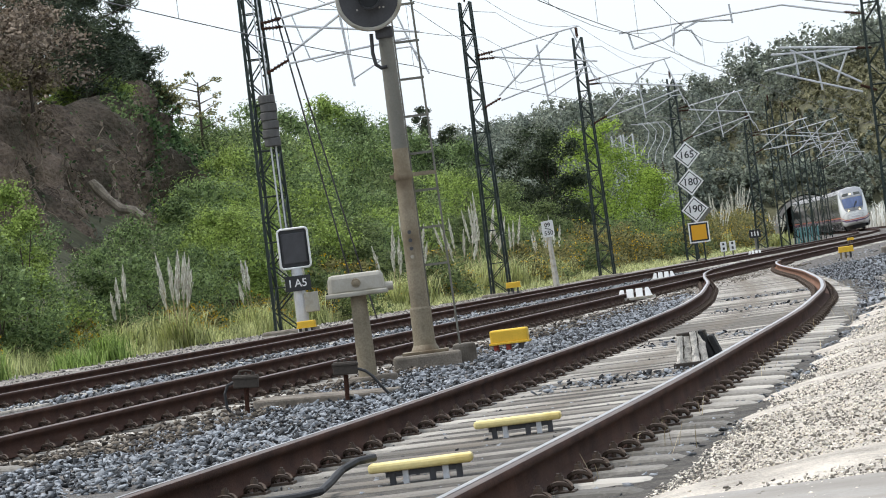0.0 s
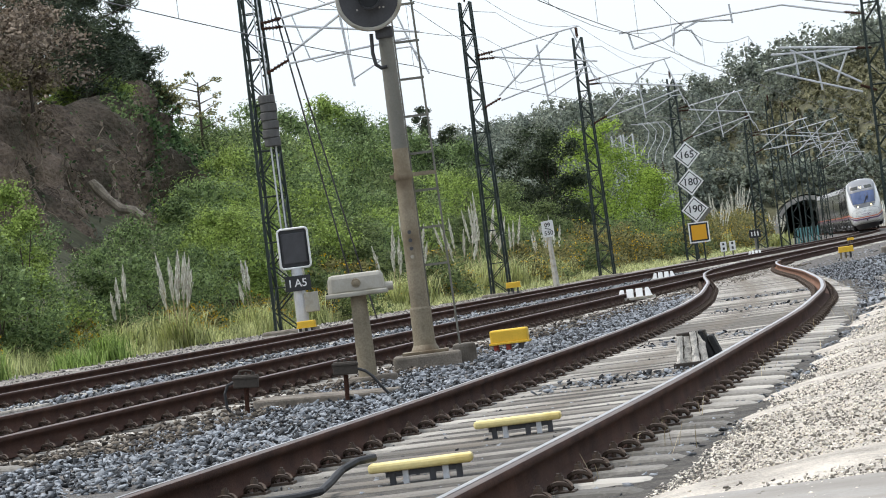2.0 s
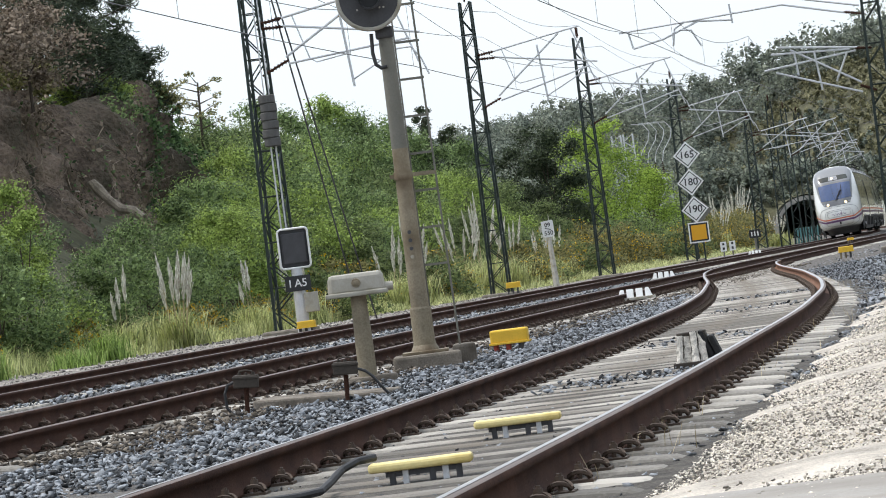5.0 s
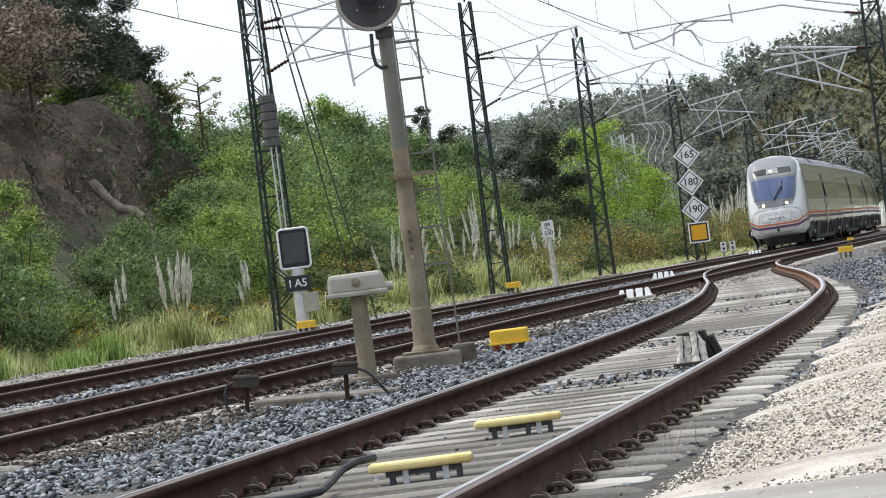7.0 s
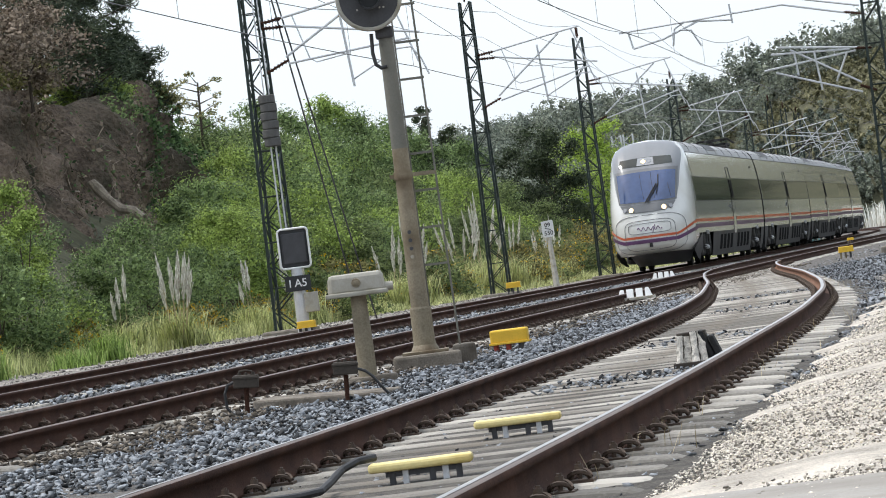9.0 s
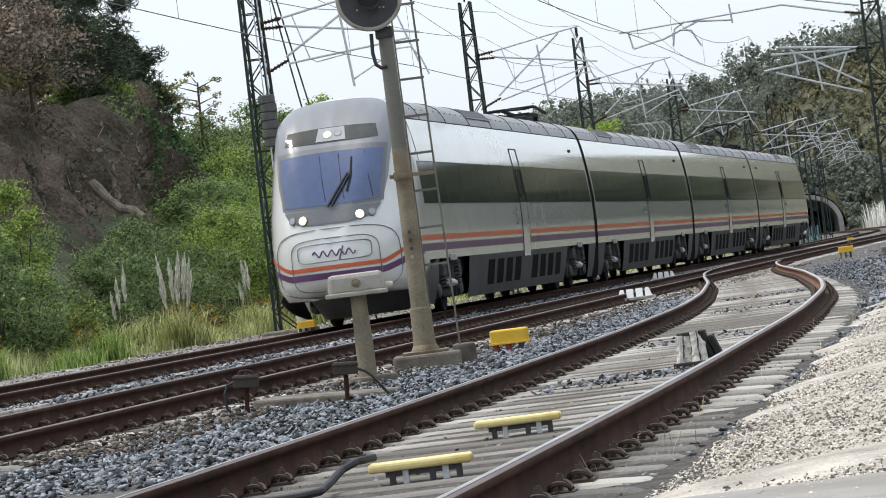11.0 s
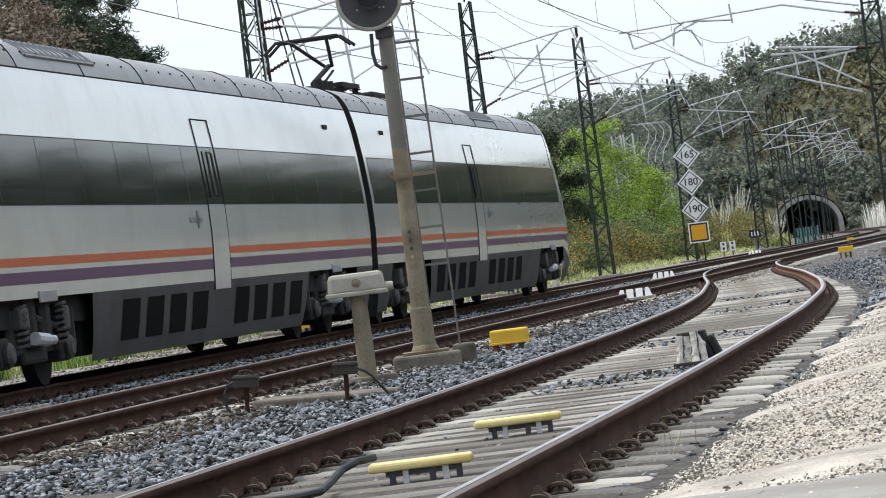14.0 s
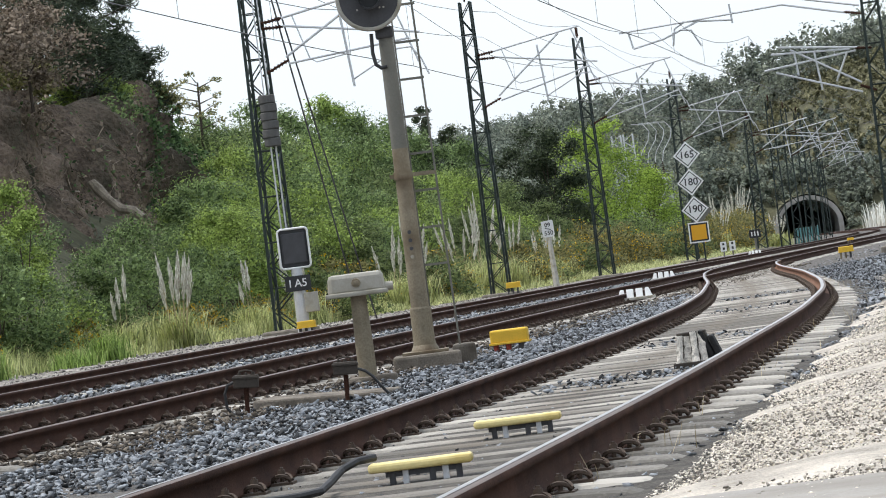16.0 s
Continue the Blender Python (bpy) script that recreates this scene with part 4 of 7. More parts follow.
def on_track(s):
    """Place on the far track at s metres beyond the reference point."""
    return np.array([np.interp(ARC0 + s, ARC, L3), np.interp(ARC0 + s, ARC, LY)])


def lag(t):
    """Metres by which the train is behind an even pace."""
    c = np.arange(t - 1.2, t + 1.21, 0.1)
    return float(np.mean(np.interp(c, [0, 3, 7, 9, 11.5, 12.2, 13.2, 14.5, 16], [-6.0, -6.0, -5.0, 0.1, 1.3, 1.3, 0.65, 0.35, 0.1])))


def cant(y):
    return float(np.interp(y, [170, 230, 380, 440], [0, 4.5, 4.5, 2]))


def motions():
    for k, car in enumerate(CARS):
        rows = []
        for i in range(65):
            t = i * 0.25
            mid = -SPEED * (t - 12.5) + CAR * (k - 1.5) + lag(t)
            a, b = on_track(mid - 8.9), on_track(mid + 8.9)
            d = a - b
            yaw = math.degrees(math.atan2(-d[0], d[1]))
            c = (a + b) / 2
            m = pose(c[0], c[1], 0.0, 0, 0, yaw) @ pose(0, 0, 0, 0, cant(c[1]), 0)
            if k == 3:
                m = m @ pose(0, 0, 0, 0, 0, 180)
            rows.append((t, m))
        walk(car, rows)


# ---------------------------------------------------------------- lineside things
def text(name, body, size, m, material, parent):
    cu = bpy.data.curves.new(name, "FONT")
    cu.body, cu.size, cu.align_x, cu.align_y, cu.extrude = body, size, "CENTER", "CENTER", 0.002
    cu.offset = 0.012 * size
    tmp = bpy.data.objects.new(name, cu)
    scene.collection.objects.link(tmp)
    me = bpy.data.meshes.new_from_object(tmp.evaluated_get(bpy.context.evaluated_depsgraph_get()))
    bpy.data.objects.remove(tmp)
    me.materials.clear()
    me.materials.append(material)
    ob = new(name, me)
    ob.matrix_basis, ob.parent = m, parent
    return ob


FACE = pose(0, 0, 0, 90, 0, 0)      # turns a drawing in the x, y plane to stand and face the camera


def signal():
    g = empty("railway_signal", pose(-0.31, 36.2, -0.02), "round colour-light signal on a weathered beige post with ladder", "signal")
    bm = bmesh.new()
    box(bm, -0.34, 0.36, -0.3, 0.45, -0.5, -0.02, 0.03)
    box(bm, 0.28, 0.52, -0.05, 0.5, -0.5, 0.03, 0.03)
    part("concrete_base", bm, M_CONCRETE_DARK, g, "rough stained concrete base")
    bm = bmesh.new()
    box(bm, -0.24, 0.24, -0.2, 0.2, -0.02, 0.01, 0.006)
    lathe(bm, [(0.15, 0.0), (0.14, 0.03), (0.118, 0.07), (0.112, 0.12), (0.11, 0.44), (0.104, 0.46)], 24)
    part("foot_sleeve", bm, M_POST, g, "flared cast foot sleeve", smooth=False)
    bm = bmesh.new()
    lathe(bm, [(0.094, 0.44), (0.09, 1.0), (0.086, 1.7), (0.083, 2.1)], 24)
    part("post", bm, M_POST, g, smooth=False)
    bm = bmesh.new()
    lathe(bm, [(0.0825, 2.1), (0.08, 2.6), (0.075, 3.3)], 24)
    part("upper_post", bm, M_POST_GREY, g, "grey painted upper post")
    bm = bmesh.new()
    lathe(bm, [(0.098, 1.78), (0.1, 1.82), (0.098, 1.86)], 20)
    box(bm, 0.05, 0.34, -0.02, 0.02, 1.8, 1.84)
    box(bm, -0.14, -0.05, -0.02, 0.02, 1.8, 1.84)
    part("clamp", bm, M_POST, g)
    for k in range(4):
        bm = bmesh.new()
        tube(bm, (-0.01, -0.088, 0.98 + 0.085 * k), (-0.01, -0.1, 0.98 + 0.085 * k), 0.02, 0.02, 12)
        part("hole_plug", bm, M_DARKGREY if k else M_OLDWHITE, g)
    # head
    head = Matrix.Translation((-0.12, -0.16, 3.66)) @ pose(0, 0, 0, 90, 0, 0)
    bm = bmesh.new()
    lathe(bm, [(0.3, -0.06), (0.305, 0.0), (0.3, 0.05)], 40, head)
    hd = part("signal_head", bm, M_DARKGREY, g, "black round backboard")
    bm = bmesh.new()
    n = 40
    prof = [(0.30, 0.045), (0.305, 0.07), (0.335, 0.07), (0.342, 0.05), (0.335, -0.07), (0.31, -0.07)]
    rings = [[bm.verts.new(head @ Vector((r * math.cos(2 * math.pi * i / n), r * math.sin(2 * math.pi * i / n), z))) for i in range(n)] for r, z in prof]
    for a, b in zip(rings, rings[1:]):
        for i in range(n):
            bm.faces.new((a[i], a[(i + 1) % n], b[(i + 1) % n], b[i]))
    part("rim", bm, M_BOXGREY, hd, "pale grey rim", smooth=True)
    bm = bmesh.new()
    lathe(bm, [(0.12, 0.05), (0.125, 0.16), (0.13, 0.24), (0.115, 0.24), (0.1, 0.08)], 24, Matrix.Translation((0, 0, 0.0)) @ head)
    part("hood", bm, M_BLACK, hd, "black lamp hood")
    for x in (-0.13, 0.1, 0.14):
        bm = bmesh.new()
        tube(bm, (-0.12 + x, -0.21, 3.55), (-0.12 + x, -0.225, 3.55), 0.01, 0.01, 8)
        part("rivet", bm, M_OLDWHITE, hd)
    bm = bmesh.new()
    box(bm, -0.1, 0.08, -0.1, 0.1, 3.24, 3.36, 0.02)
    part("head_bracket", bm, M_DARKGREY, g)
    bm = bmesh.new()
    bent(bm, [(-0.14, -0.08, 3.3), (-0.15, -0.09, 3.1), (-0.13, -0.1, 2.98), (-0.08, -0.1, 2.94), (-0.02, -0.1, 2.95)], 0.02, 8)
    part("conduit", bm, M_PIPE, g, "black bent cable conduit")
    # ladder
    bm = bmesh.new()
    tube(bm, (0.36, 0.1, -0.1), (0.30, 0.1, 4.2), 0.011, 0.011, 6)
    ladder = part("ladder", bm, M_POST_GREY, g, "narrow steel ladder")
    bm = bmesh.new()
    tube(bm, (0.1, 0.1, 0.3), (0.08, 0.1, 4.2), 0.008, 0.008, 6)
    part("stile", bm, M_POST_GREY, ladder)
    for k in range(10):
        bm = bmesh.new()
        z = 0.88 + 0.385 * k
        box(bm, 0.08, 0.34, 0.085, 0.115, z - 0.012, z + 0.012)
        part("rung", bm, M_POST_GREY, ladder)


signal()


def junction_box():
    g = empty("junction_box", pose(-0.86, 33.6, -0.2), "beige cable junction box on a round post", "junction box")
    bm = bmesh.new()
    box(bm, -0.19, 0.28, -0.2, 0.2, -0.2, 0.07, 0.03)
    part("footing", bm, M_CONCRETE_DARK, g, "rough concrete footing")
    bm = bmesh.new()
    lathe(bm, [(0.09, 0.05), (0.085, 0.4), (0.075, 0.86)], 20)
    part("post", bm, M_POST, g, "rust-stained beige post")
    bm = bmesh.new()
    box(bm, -0.28, 0.27, -0.17, 0.17, 0.86, 1.06, 0.04)
    for v in bm.verts:
        k = 1 - 0.06 * max(0, (v.co.z - 0.9) / 0.16)
        v.co.x, v.co.y = v.co.x * k, v.co.y * k
    bx = part("box", bm, M_BOXGREY, g, "weathered beige moulded cover")
    bm = bmesh.new()
    box(bm, -0.305, 0.29, -0.19, 0.19, 0.84, 0.885, 0.012)
    part("flange", bm, M_BOXGREY, bx)
    bm = bmesh.new()
    tube(bm, (0.0, -0.16, 0.965), (0.0, -0.185, 0.965), 0.045, 0.04, 16)
    box(bm, -0.025, 0.025, -0.2, -0.17, 0.94, 0.985, 0.006)
    part("lock", bm, M_POST, bx, "round lock plate")
    bm = bmesh.new()
    tube(bm, (0.27, -0.05, 0.9), (0.345, -0.05, 0.9), 0.045, 0.04, 12)
    part("cable_gland", bm, M_BOXGREY, bx)


junction_box()

slab = bmesh.new()
box(slab, -0.56, 0.56, -0.35, 0.4, -0.12, 0.0, 0.02)
for v in slab.verts:
    v.co.z += 0.02 * math.sin(7 * v.co.x) + 0.015 * math.sin(11 * v.co.y)
ob = part("concrete_slab", slab, M_CONCRETE_DARK)
ob.matrix_basis = pose(-1.12, 29.6, -0.13, 1.5, 1.2, -11)
tagged(ob, "rough concrete cable slab between the tracks", "slab")


def stub(x, y, tilt, cable):
    g = empty("cable_post", pose(x, y, -0.25, 0, tilt, 0), "small rusty post with a dark connector cap", "cable post", "cable posts")
    bm = bmesh.new()
    tube(bm, (0, 0, -0.05), (0, 0, 0.3), 0.018, 0.021, 10)
    part("stem", bm, M_RUST, g)
    bm = bmesh.new()
    box(bm, -0.1, 0.1, -0.06, 0.06, 0.28, 0.385, 0.01)
    cap = part("cap", bm, M_GRIME, g, "grimy connector cap")
    bm = bmesh.new()
    for x2 in (-0.05, 0.0, 0.06):
        tube(bm, (x2, 0, 0.385), (x2, 0, 0.405), 0.018, 0.014, 6)
    bent(bm, [(-0.06, -0.03, 0.385), (-0.05, -0.03, 0.415), (0.0, -0.03, 0.425), (0.05, -0.03, 0.415), (0.06, -0.03, 0.385)], 0.008, 6)
    part("clamp", bm, M_GRIME, cap)
    bm = bmesh.new()
    box(bm, -0.108, 0.108, -0.068, 0.068, 0.352, 0.372, 0.004)
    part("lid_seam", bm, M_GRIME, cap)
    bm = bmesh.new()
    bent(bm, cable, 0.012, 8)
    part("cable", bm, M_PIPE, g, "bent black cable")


stub(-1.74, 28.5, 4, [(-0.1, 0, 0.33), (-0.15, 0, 0.31), (-0.175, 0, 0.24), (-0.165, 0, 0.13), (-0.12, 0, 0.07), (-0.05, 0, 0.02), (-0.03, 0, -0.03)])
stub(-0.93, 28.7, 3, [(0.1, 0, 0.32), (0.16, 0, 0.3), (0.22, 0, 0.25), (0.28, 0.0, 0.17), (0.34, 0.02, 0.1), (0.42, 0.05, 0.06), (0.5, 0.1, 0.02)])


def yellow_box(x, y, z, rz=0, s=1.0, feet=M_RED):
    g = empty("trackside_box", pose(x, y, z, 0, 0, rz) @ Matrix.Scale(s, 4), "yellow trackside magnet box on short feet", "trackside box", "yellow trackside boxes")
    bm = bmesh.new()
    box(bm, -0.21, 0.21, -0.1, 0.1, 0.14, 0.29, 0.02)
    c = part("cover", bm, M_YELLOW, g, "bright yellow cover")
    bm = bmesh.new()
    box(bm, -0.225, 0.225, -0.115, 0.115, 0.125, 0.15, 0.004)
    part("lip", bm, M_YELLOW, c)
    for dx in (-0.16, -0.02, 0.12):
        bm = bmesh.new()
        box(bm, dx - 0.025, dx + 0.025, -0.06, 0.06, -0.05, 0.125, 0.008)
        part("foot", bm, feet if dx < 0.1 else M_DARKGREY, g)


yellow_box(0.61, 39.2, -0.24, -8)
yellow_box(1.9, 103.0, 0.0, 0, 1.0, M_DARKGREY)
yellow_box(-3.17, 77.1, -0.14, -8, 0.95, M_DARKGREY)
yellow_box(9.75, 86.0, -0.05, 0, 0.85, M_POST)
yellow_box(9.95, 86.5, 0.28, 0, 0.38, M_POST)


def balise(x, y, rz):
    g = empty("balise", pose(x, y, -0.185, 0, 0, rz), "long pale yellow track balise on grey brackets", "balise", "track balises")
    bm = bmesh.new()
    box(bm, -0.235, 0.235, -0.075, 0.075, 0.075, 0.128, 0.014)
    for v in bm.verts:
        if abs(v.co.x) > 0.2 and v.co.z > 0.11:
            v.co.z -= 0.012
    part("cover", bm, M_PALEYELLOW, g, "faded yellow cover")
    for k, dx in enumerate((-0.13, -0.07, 0.05, 0.11, 0.17)):
        bm = bmesh.new()
        box(bm, dx - 0.014, dx + 0.014, -0.05, -0.02, 0.0, 0.08, 0.003)
        box(bm, dx - 0.02, dx + 0.02, -0.06, 0.05, -0.004, 0.012, 0.003)
        part("bracket", bm, M_GALV if k % 2 else M_DARKGREY, g)
    bm = bmesh.new()
    box(bm, -0.16, 0.16, -0.045, 0.045, 0.05, 0.078)
    part("tray", bm, M_DARKGREY, g)
    return g


balise(-0.22, 15.75, -3)
balise(0.28, 18.85, -3)
cb = bmesh.new()
bent(cb, [(-0.42, 15.75, -0.04), (-0.5, 15.7, -0.045), (-0.57, 15.6, -0.07), (-0.62, 15.45, -0.11), (-0.66, 15.3, -0.135), (-0.75, 15.2, -0.14), (-1.0, 15.1, -0.14)], 0.018, 8)
tagged(part("cable", cb, M_PIPE), "thick black cable lying on the sleepers", "cable")


def timber(x, y, rz):
    """Upright planks leaning together over a dark core, with a dark iron wedge beside them."""
    g = empty("timber_block", pose(x, y, -0.16, 0, 0, rz), "split weathered grey timber block beside the rail", "timber block")
    rng = np.random.default_rng(5)
    bm = bmesh.new()
    box(bm, -0.105, 0.12, -0.07, 0.12, 0.0, 0.232, 0.015)
    for v in bm.verts:
        v.co.x *= 1 - 0.5 * max(0, v.co.z)
        v.co.y *= 1 - 0.9 * max(0, v.co.z)
    part("core", bm, M_GRIME, g, "dark rotten core")
    edges = [-0.135, -0.075, -0.012, 0.05, 0.112]
    for k, (a, b) in enumerate(zip(edges, edges[1:])):
        bm = bmesh.new()
        n = 8
        rows = []
        top = 0.235 + 0.012 * rng.normal()
        for i in range(n + 1):
            z = 0.01 + (top - 0.01) * i / n
            lean = 0.045 * z / 0.24
            squeeze = 1 - 0.22 * z / 0.24
            wob = [0.004 * rng.normal() for _ in range(4)]
            y0 = -0.135 + lean + 0.012 * (k % 2)
            rows.append([bm.verts.new((a * squeeze + 0.003 + wob[0], y0 + wob[1], z)), bm.verts.new(((a + b) / 2 * squeeze, y0 - 0.006 + wob[2], z)), bm.verts.new((b * squeeze - 0.003 + wob[3], y0 + wob[2], z)),
                         bm.verts.new((b * squeeze - 0.003, y0 + 0.03, z)), bm.verts.new((a * squeeze + 0.003, y0 + 0.03, z))])
        for r, q in zip(rows, rows[1:]):
            for i in range(5):
                bm.faces.new((r[i], r[(i + 1) % 5], q[(i + 1) % 5], q[i]))
        bm.faces.new(rows[0][::-1])
        bm.faces.new(rows[-1])
        bmesh.ops.recalc_face_normals(bm, faces=bm.faces)
        part("plank", bm, M_GRAIN, g, "grey split plank")
    bm = bmesh.new()
    box(bm, -0.108, 0.10, -0.078, 0.09, 0.222, 0.246, 0.006)
    for v in bm.verts:
        v.co.z += 0.02 * v.co.x + 0.006 * math.sin(30 * v.co.x)
    part("cap", bm, M_GRIME, g, "dark weathered cap")
    for k in range(2):
        bm = bmesh.new()
        x0 = 0.115 + 0.055 * k
        box(bm, x0, x0 + 0.05, -0.09, 0.13, 0.0, 0.25 - 0.045 * k, 0.012)
        for v in bm.verts:
            v.co.x -= 0.34 * max(0, v.co.z) * (1 if v.co.x > x0 + 0.02 else 0.8) - 0.05 * (0.25 - v.co.z)
        part("iron_shoe", bm, M_TDARK, g, "dark iron side shoe")
    bm = bmesh.new()
    box(bm, -0.15, 0.12, -0.165, -0.125, -0.012, 0.028, 0.005)
    part("sill", bm, M_GRIME, g)


timber(1.74, 26.0, -8)
bm = bmesh.new()
box(bm, -0.35, 0.2, -0.12, 0.12, 0.0, 0.14, 0.02)
for v in bm.verts:
    v.co.z -= 0.09 * max(0, -v.co.x)
ob = part("timber_block", bm, M_TIMBER)
ob.matrix_basis = pose(-4.45, 36.6, -0.2, 0, 0, -10)
tagged(ob, "dark weathered timber wedge between the rails", "timber block")


def toothed(x, y, s, rz):
    g = empty("clearance_marker", pose(x, y, -0.13, 0, 0, rz) @ Matrix.Scale(s, 4), "white toothed clearance marker lying on ballast", "clearance marker", "clearance markers")
    bm = bmesh.new()
    box(bm, -0.36, 0.36, -0.12, 0.12, 0.0, 0.05, 0.01)
    part("base", bm, M_OLDWHITE, g)
    for k in range(4):
        bm = bmesh.new()
        cx = -0.25 + 0.165 * k
        box(bm, cx - 0.06, cx + 0.06, -0.1, 0.1, 0.04, 0.2, 0.012)
        for v in bm.verts:
            if v.co.z > 0.12:
                v.co.y *= 0.5
                v.co.x = v.co.x + (0.05 if k == 0 else -0.05 if k == 3 else 0) * (1 if (v.co.x - cx) * (k - 1.5) > 0 else 0)
        part("tooth", bm, M_WHITE, g, "chipped white painted block")


toothed(3.28, 62.6, 1.0, -6)
toothed(5.9, 96.5, 1.0, -6)
toothed(14.2, 162.0, 1.0, -6)


# ---------------------------------------------------------------- signs
def board(parent, name, pts, z0, material, y, th=0.02):
    """A flat board of outline pts (x, z), at depth y."""
    bm = bmesh.new()
    a = [bm.verts.new((x, y, z + z0)) for x, z in pts]
    b = [bm.verts.new((x, y + th, z + z0)) for x, z in pts]
    bm.faces.new(a)
    bm.faces.new(b[::-1])
    for i in range(len(pts)):
        j = (i + 1) % len(pts)
        bm.faces.new((a[i], a[j], b[j], b[i]))
    bmesh.ops.recalc_face_normals(bm, faces=bm.faces)
    return part(name, bm, material, parent)


def diamond(r):
    return [(0, -r), (r, 0), (0, r), (-r, 0)]


def square(w, h=None):
    h = w if h is None else h
    return [(-w, -h), (w, -h), (w, h), (-w, h)]


def speed_sign():
    g = empty("speed_sign", pose(11.56, 160.5, 0), "three white diamond speed boards over an orange square", "railway sign")
    for i, (num, z, dx) in enumerate((("165", 4.78, -0.02), ("180", 3.53, 0.0), ("190", 2.28, 0.05))):
        b = board(g, "diamond_board", diamond(0.62), z, M_WHITE, -0.1 - 0.004 * i)
        b.location.x = dx
        inn = board(b, "black_border", diamond(0.52), z, M_BLACK, -0.105 - 0.004 * i, 0.004)
        inn = board(b, "white_field", diamond(0.465), z, M_WHITE, -0.11 - 0.004 * i, 0.004)
        text("numerals", num, 0.46, Matrix.Translation((0, -0.118 - 0.004 * i, z)) @ FACE, M_BLACK, b)
    b = board(g, "diamond_backing", diamond(0.6), 2.2, M_POST_GREY, -0.06)
    b.location.x = 0.22
    b = board(g, "orange_board", square(0.47), 1.22, M_WHITE, -0.1)
    b.location.x = 0.1
    board(b, "black_border", square(0.41), 1.22, M_BLACK, -0.105, 0.004)
    board(b, "orange_field", square(0.34), 1.22, M_ORANGE, -0.11, 0.004)
    for x in (-0.14, 0.26):
        bm = bmesh.new()
        tube(bm, (x, 0, -0.4), (x, 0, 1.3 if x > 0 else 5.0), 0.04, 0.04, 8)
        part("post", bm, M_MAST, g)


speed_sign()


def km_post():
    g = empty("distance_post", pose(3.6, 117.2, -0.1, 0, -1.8, 0), "white concrete distance post with a number plate", "distance post")
    bm = bmesh.new()
    tube(bm, (0, 0, -0.2), (0, 0, 1.7), 0.11, 0.075, 4)
    part("post", bm, M_OLDWHITE, g)
    b = board(g, "plate", [(-0.2, -0.2), (-0.14, -0.26), (0.14, -0.26), (0.2, -0.2), (0.2, 0.26), (0.16, 0.3), (-0.2, 0.28)], 1.92, M_WHITE, -0.12, 0.04)
    text("numerals", "09", 0.2, Matrix.Translation((0, -0.125, 2.06)) @ FACE, M_BLACK, b)
    text("numerals", "550", 0.2, Matrix.Translation((0.01, -0.125, 1.79)) @ FACE, M_BLACK, b)
    bm = bmesh.new()
    tube(bm, (-0.1, -0.125, 1.97), (0.1, -0.125, 1.9), 0.012, 0.012, 4)
    part("divider", bm, M_BLACK, b)


km_post()


def small_plates():
    g = empty("track_plate", pose(16.2, 183.5, 0), "black plate with white bars on a post", "railway sign")
    bm = bmesh.new()
    tube(bm, (0, 0, -0.4), (0, 0, 0.7), 0.06, 0.06, 8)
    part("post", bm, M_POST_GREY, g)
    b = board(g, "plate", square(0.3, 0.22), 0.85, M_BLACK, -0.08)
    for k, x in enumerate((-0.16, 0.0, 0.16)):
        board(b, "white_bar", square(0.03, 0.12), 0.85, M_WHITE, -0.09, 0.005).location.x = x
    for dx in (-0.22, 0.22):
        g = empty("marker_board", pose(14.0 + dx, 174.4, 0), "small white marker board with dark bars on a post", "railway sign", "paired marker boards")
        bm = bmesh.new()
        tube(bm, (0, 0, -0.4), (0, 0, 0.3), 0.04, 0.04, 8)
        part("post", bm, M_POST_GREY, g)
        b = board(g, "plate", square(0.15, 0.24), 0.4, M_WHITE, -0.06)
        board(b, "dark_bar", square(0.05, 0.06), 0.3, M_BLACK, -0.07, 0.005)
        board(b, "dark_bar", square(0.05, 0.05), 0.52, M_BLACK, -0.07, 0.005)


small_plates()


# ---------------------------------------------------------------- overhead line
def lattice(bm_leg, H, wb, wt, n, r=0.03):
    """Legs and bracing of a square tapered mast; returns a list of bmeshes: four legs, bracing."""
    out = []
    cs = [(-1, -1), (1, -1), (1, 1), (-1, 1)]
    for cx, cy in cs:
        bm = bmesh.new()
        vs = box(bm, -r, r, -r, r, -0.4, H)
        for v in vs:
            k = wb + (wt - wb) * max(0, v.co.z) / H
            v.co.x += cx * (k / 2 - r)
            v.co.y += cy * (k / 2 - r)
        out.append(bm)
    bm = bmesh.new()
    for i in range(n):
        z0, z1 = H * i / n, H * (i + 1) / n
        k0, k1 = (wb + (wt - wb) * z0 / H) / 2 - r, (wb + (wt - wb) * z1 / H) / 2 - r
        s = 1 if i % 2 else -1
        for y in (-1, 1):
            tube(bm, (-s * k0, y * k0, z0), (s * k1, y * k1, z1), 0.016, 0.016, 4, False)
        for x in (-1, 1):
            tube(bm, (x * k0, -s * k0, z0), (x * k1, s * k1, z1), 0.016, 0.016, 4, False)
        if i % 2 == 0:
            for y in (-1, 1):
                tube(bm, (-k0, y * k0, z0), (k0, y * k0, z0), 0.014, 0.014, 4, False)
    out.append(bm)
    return out


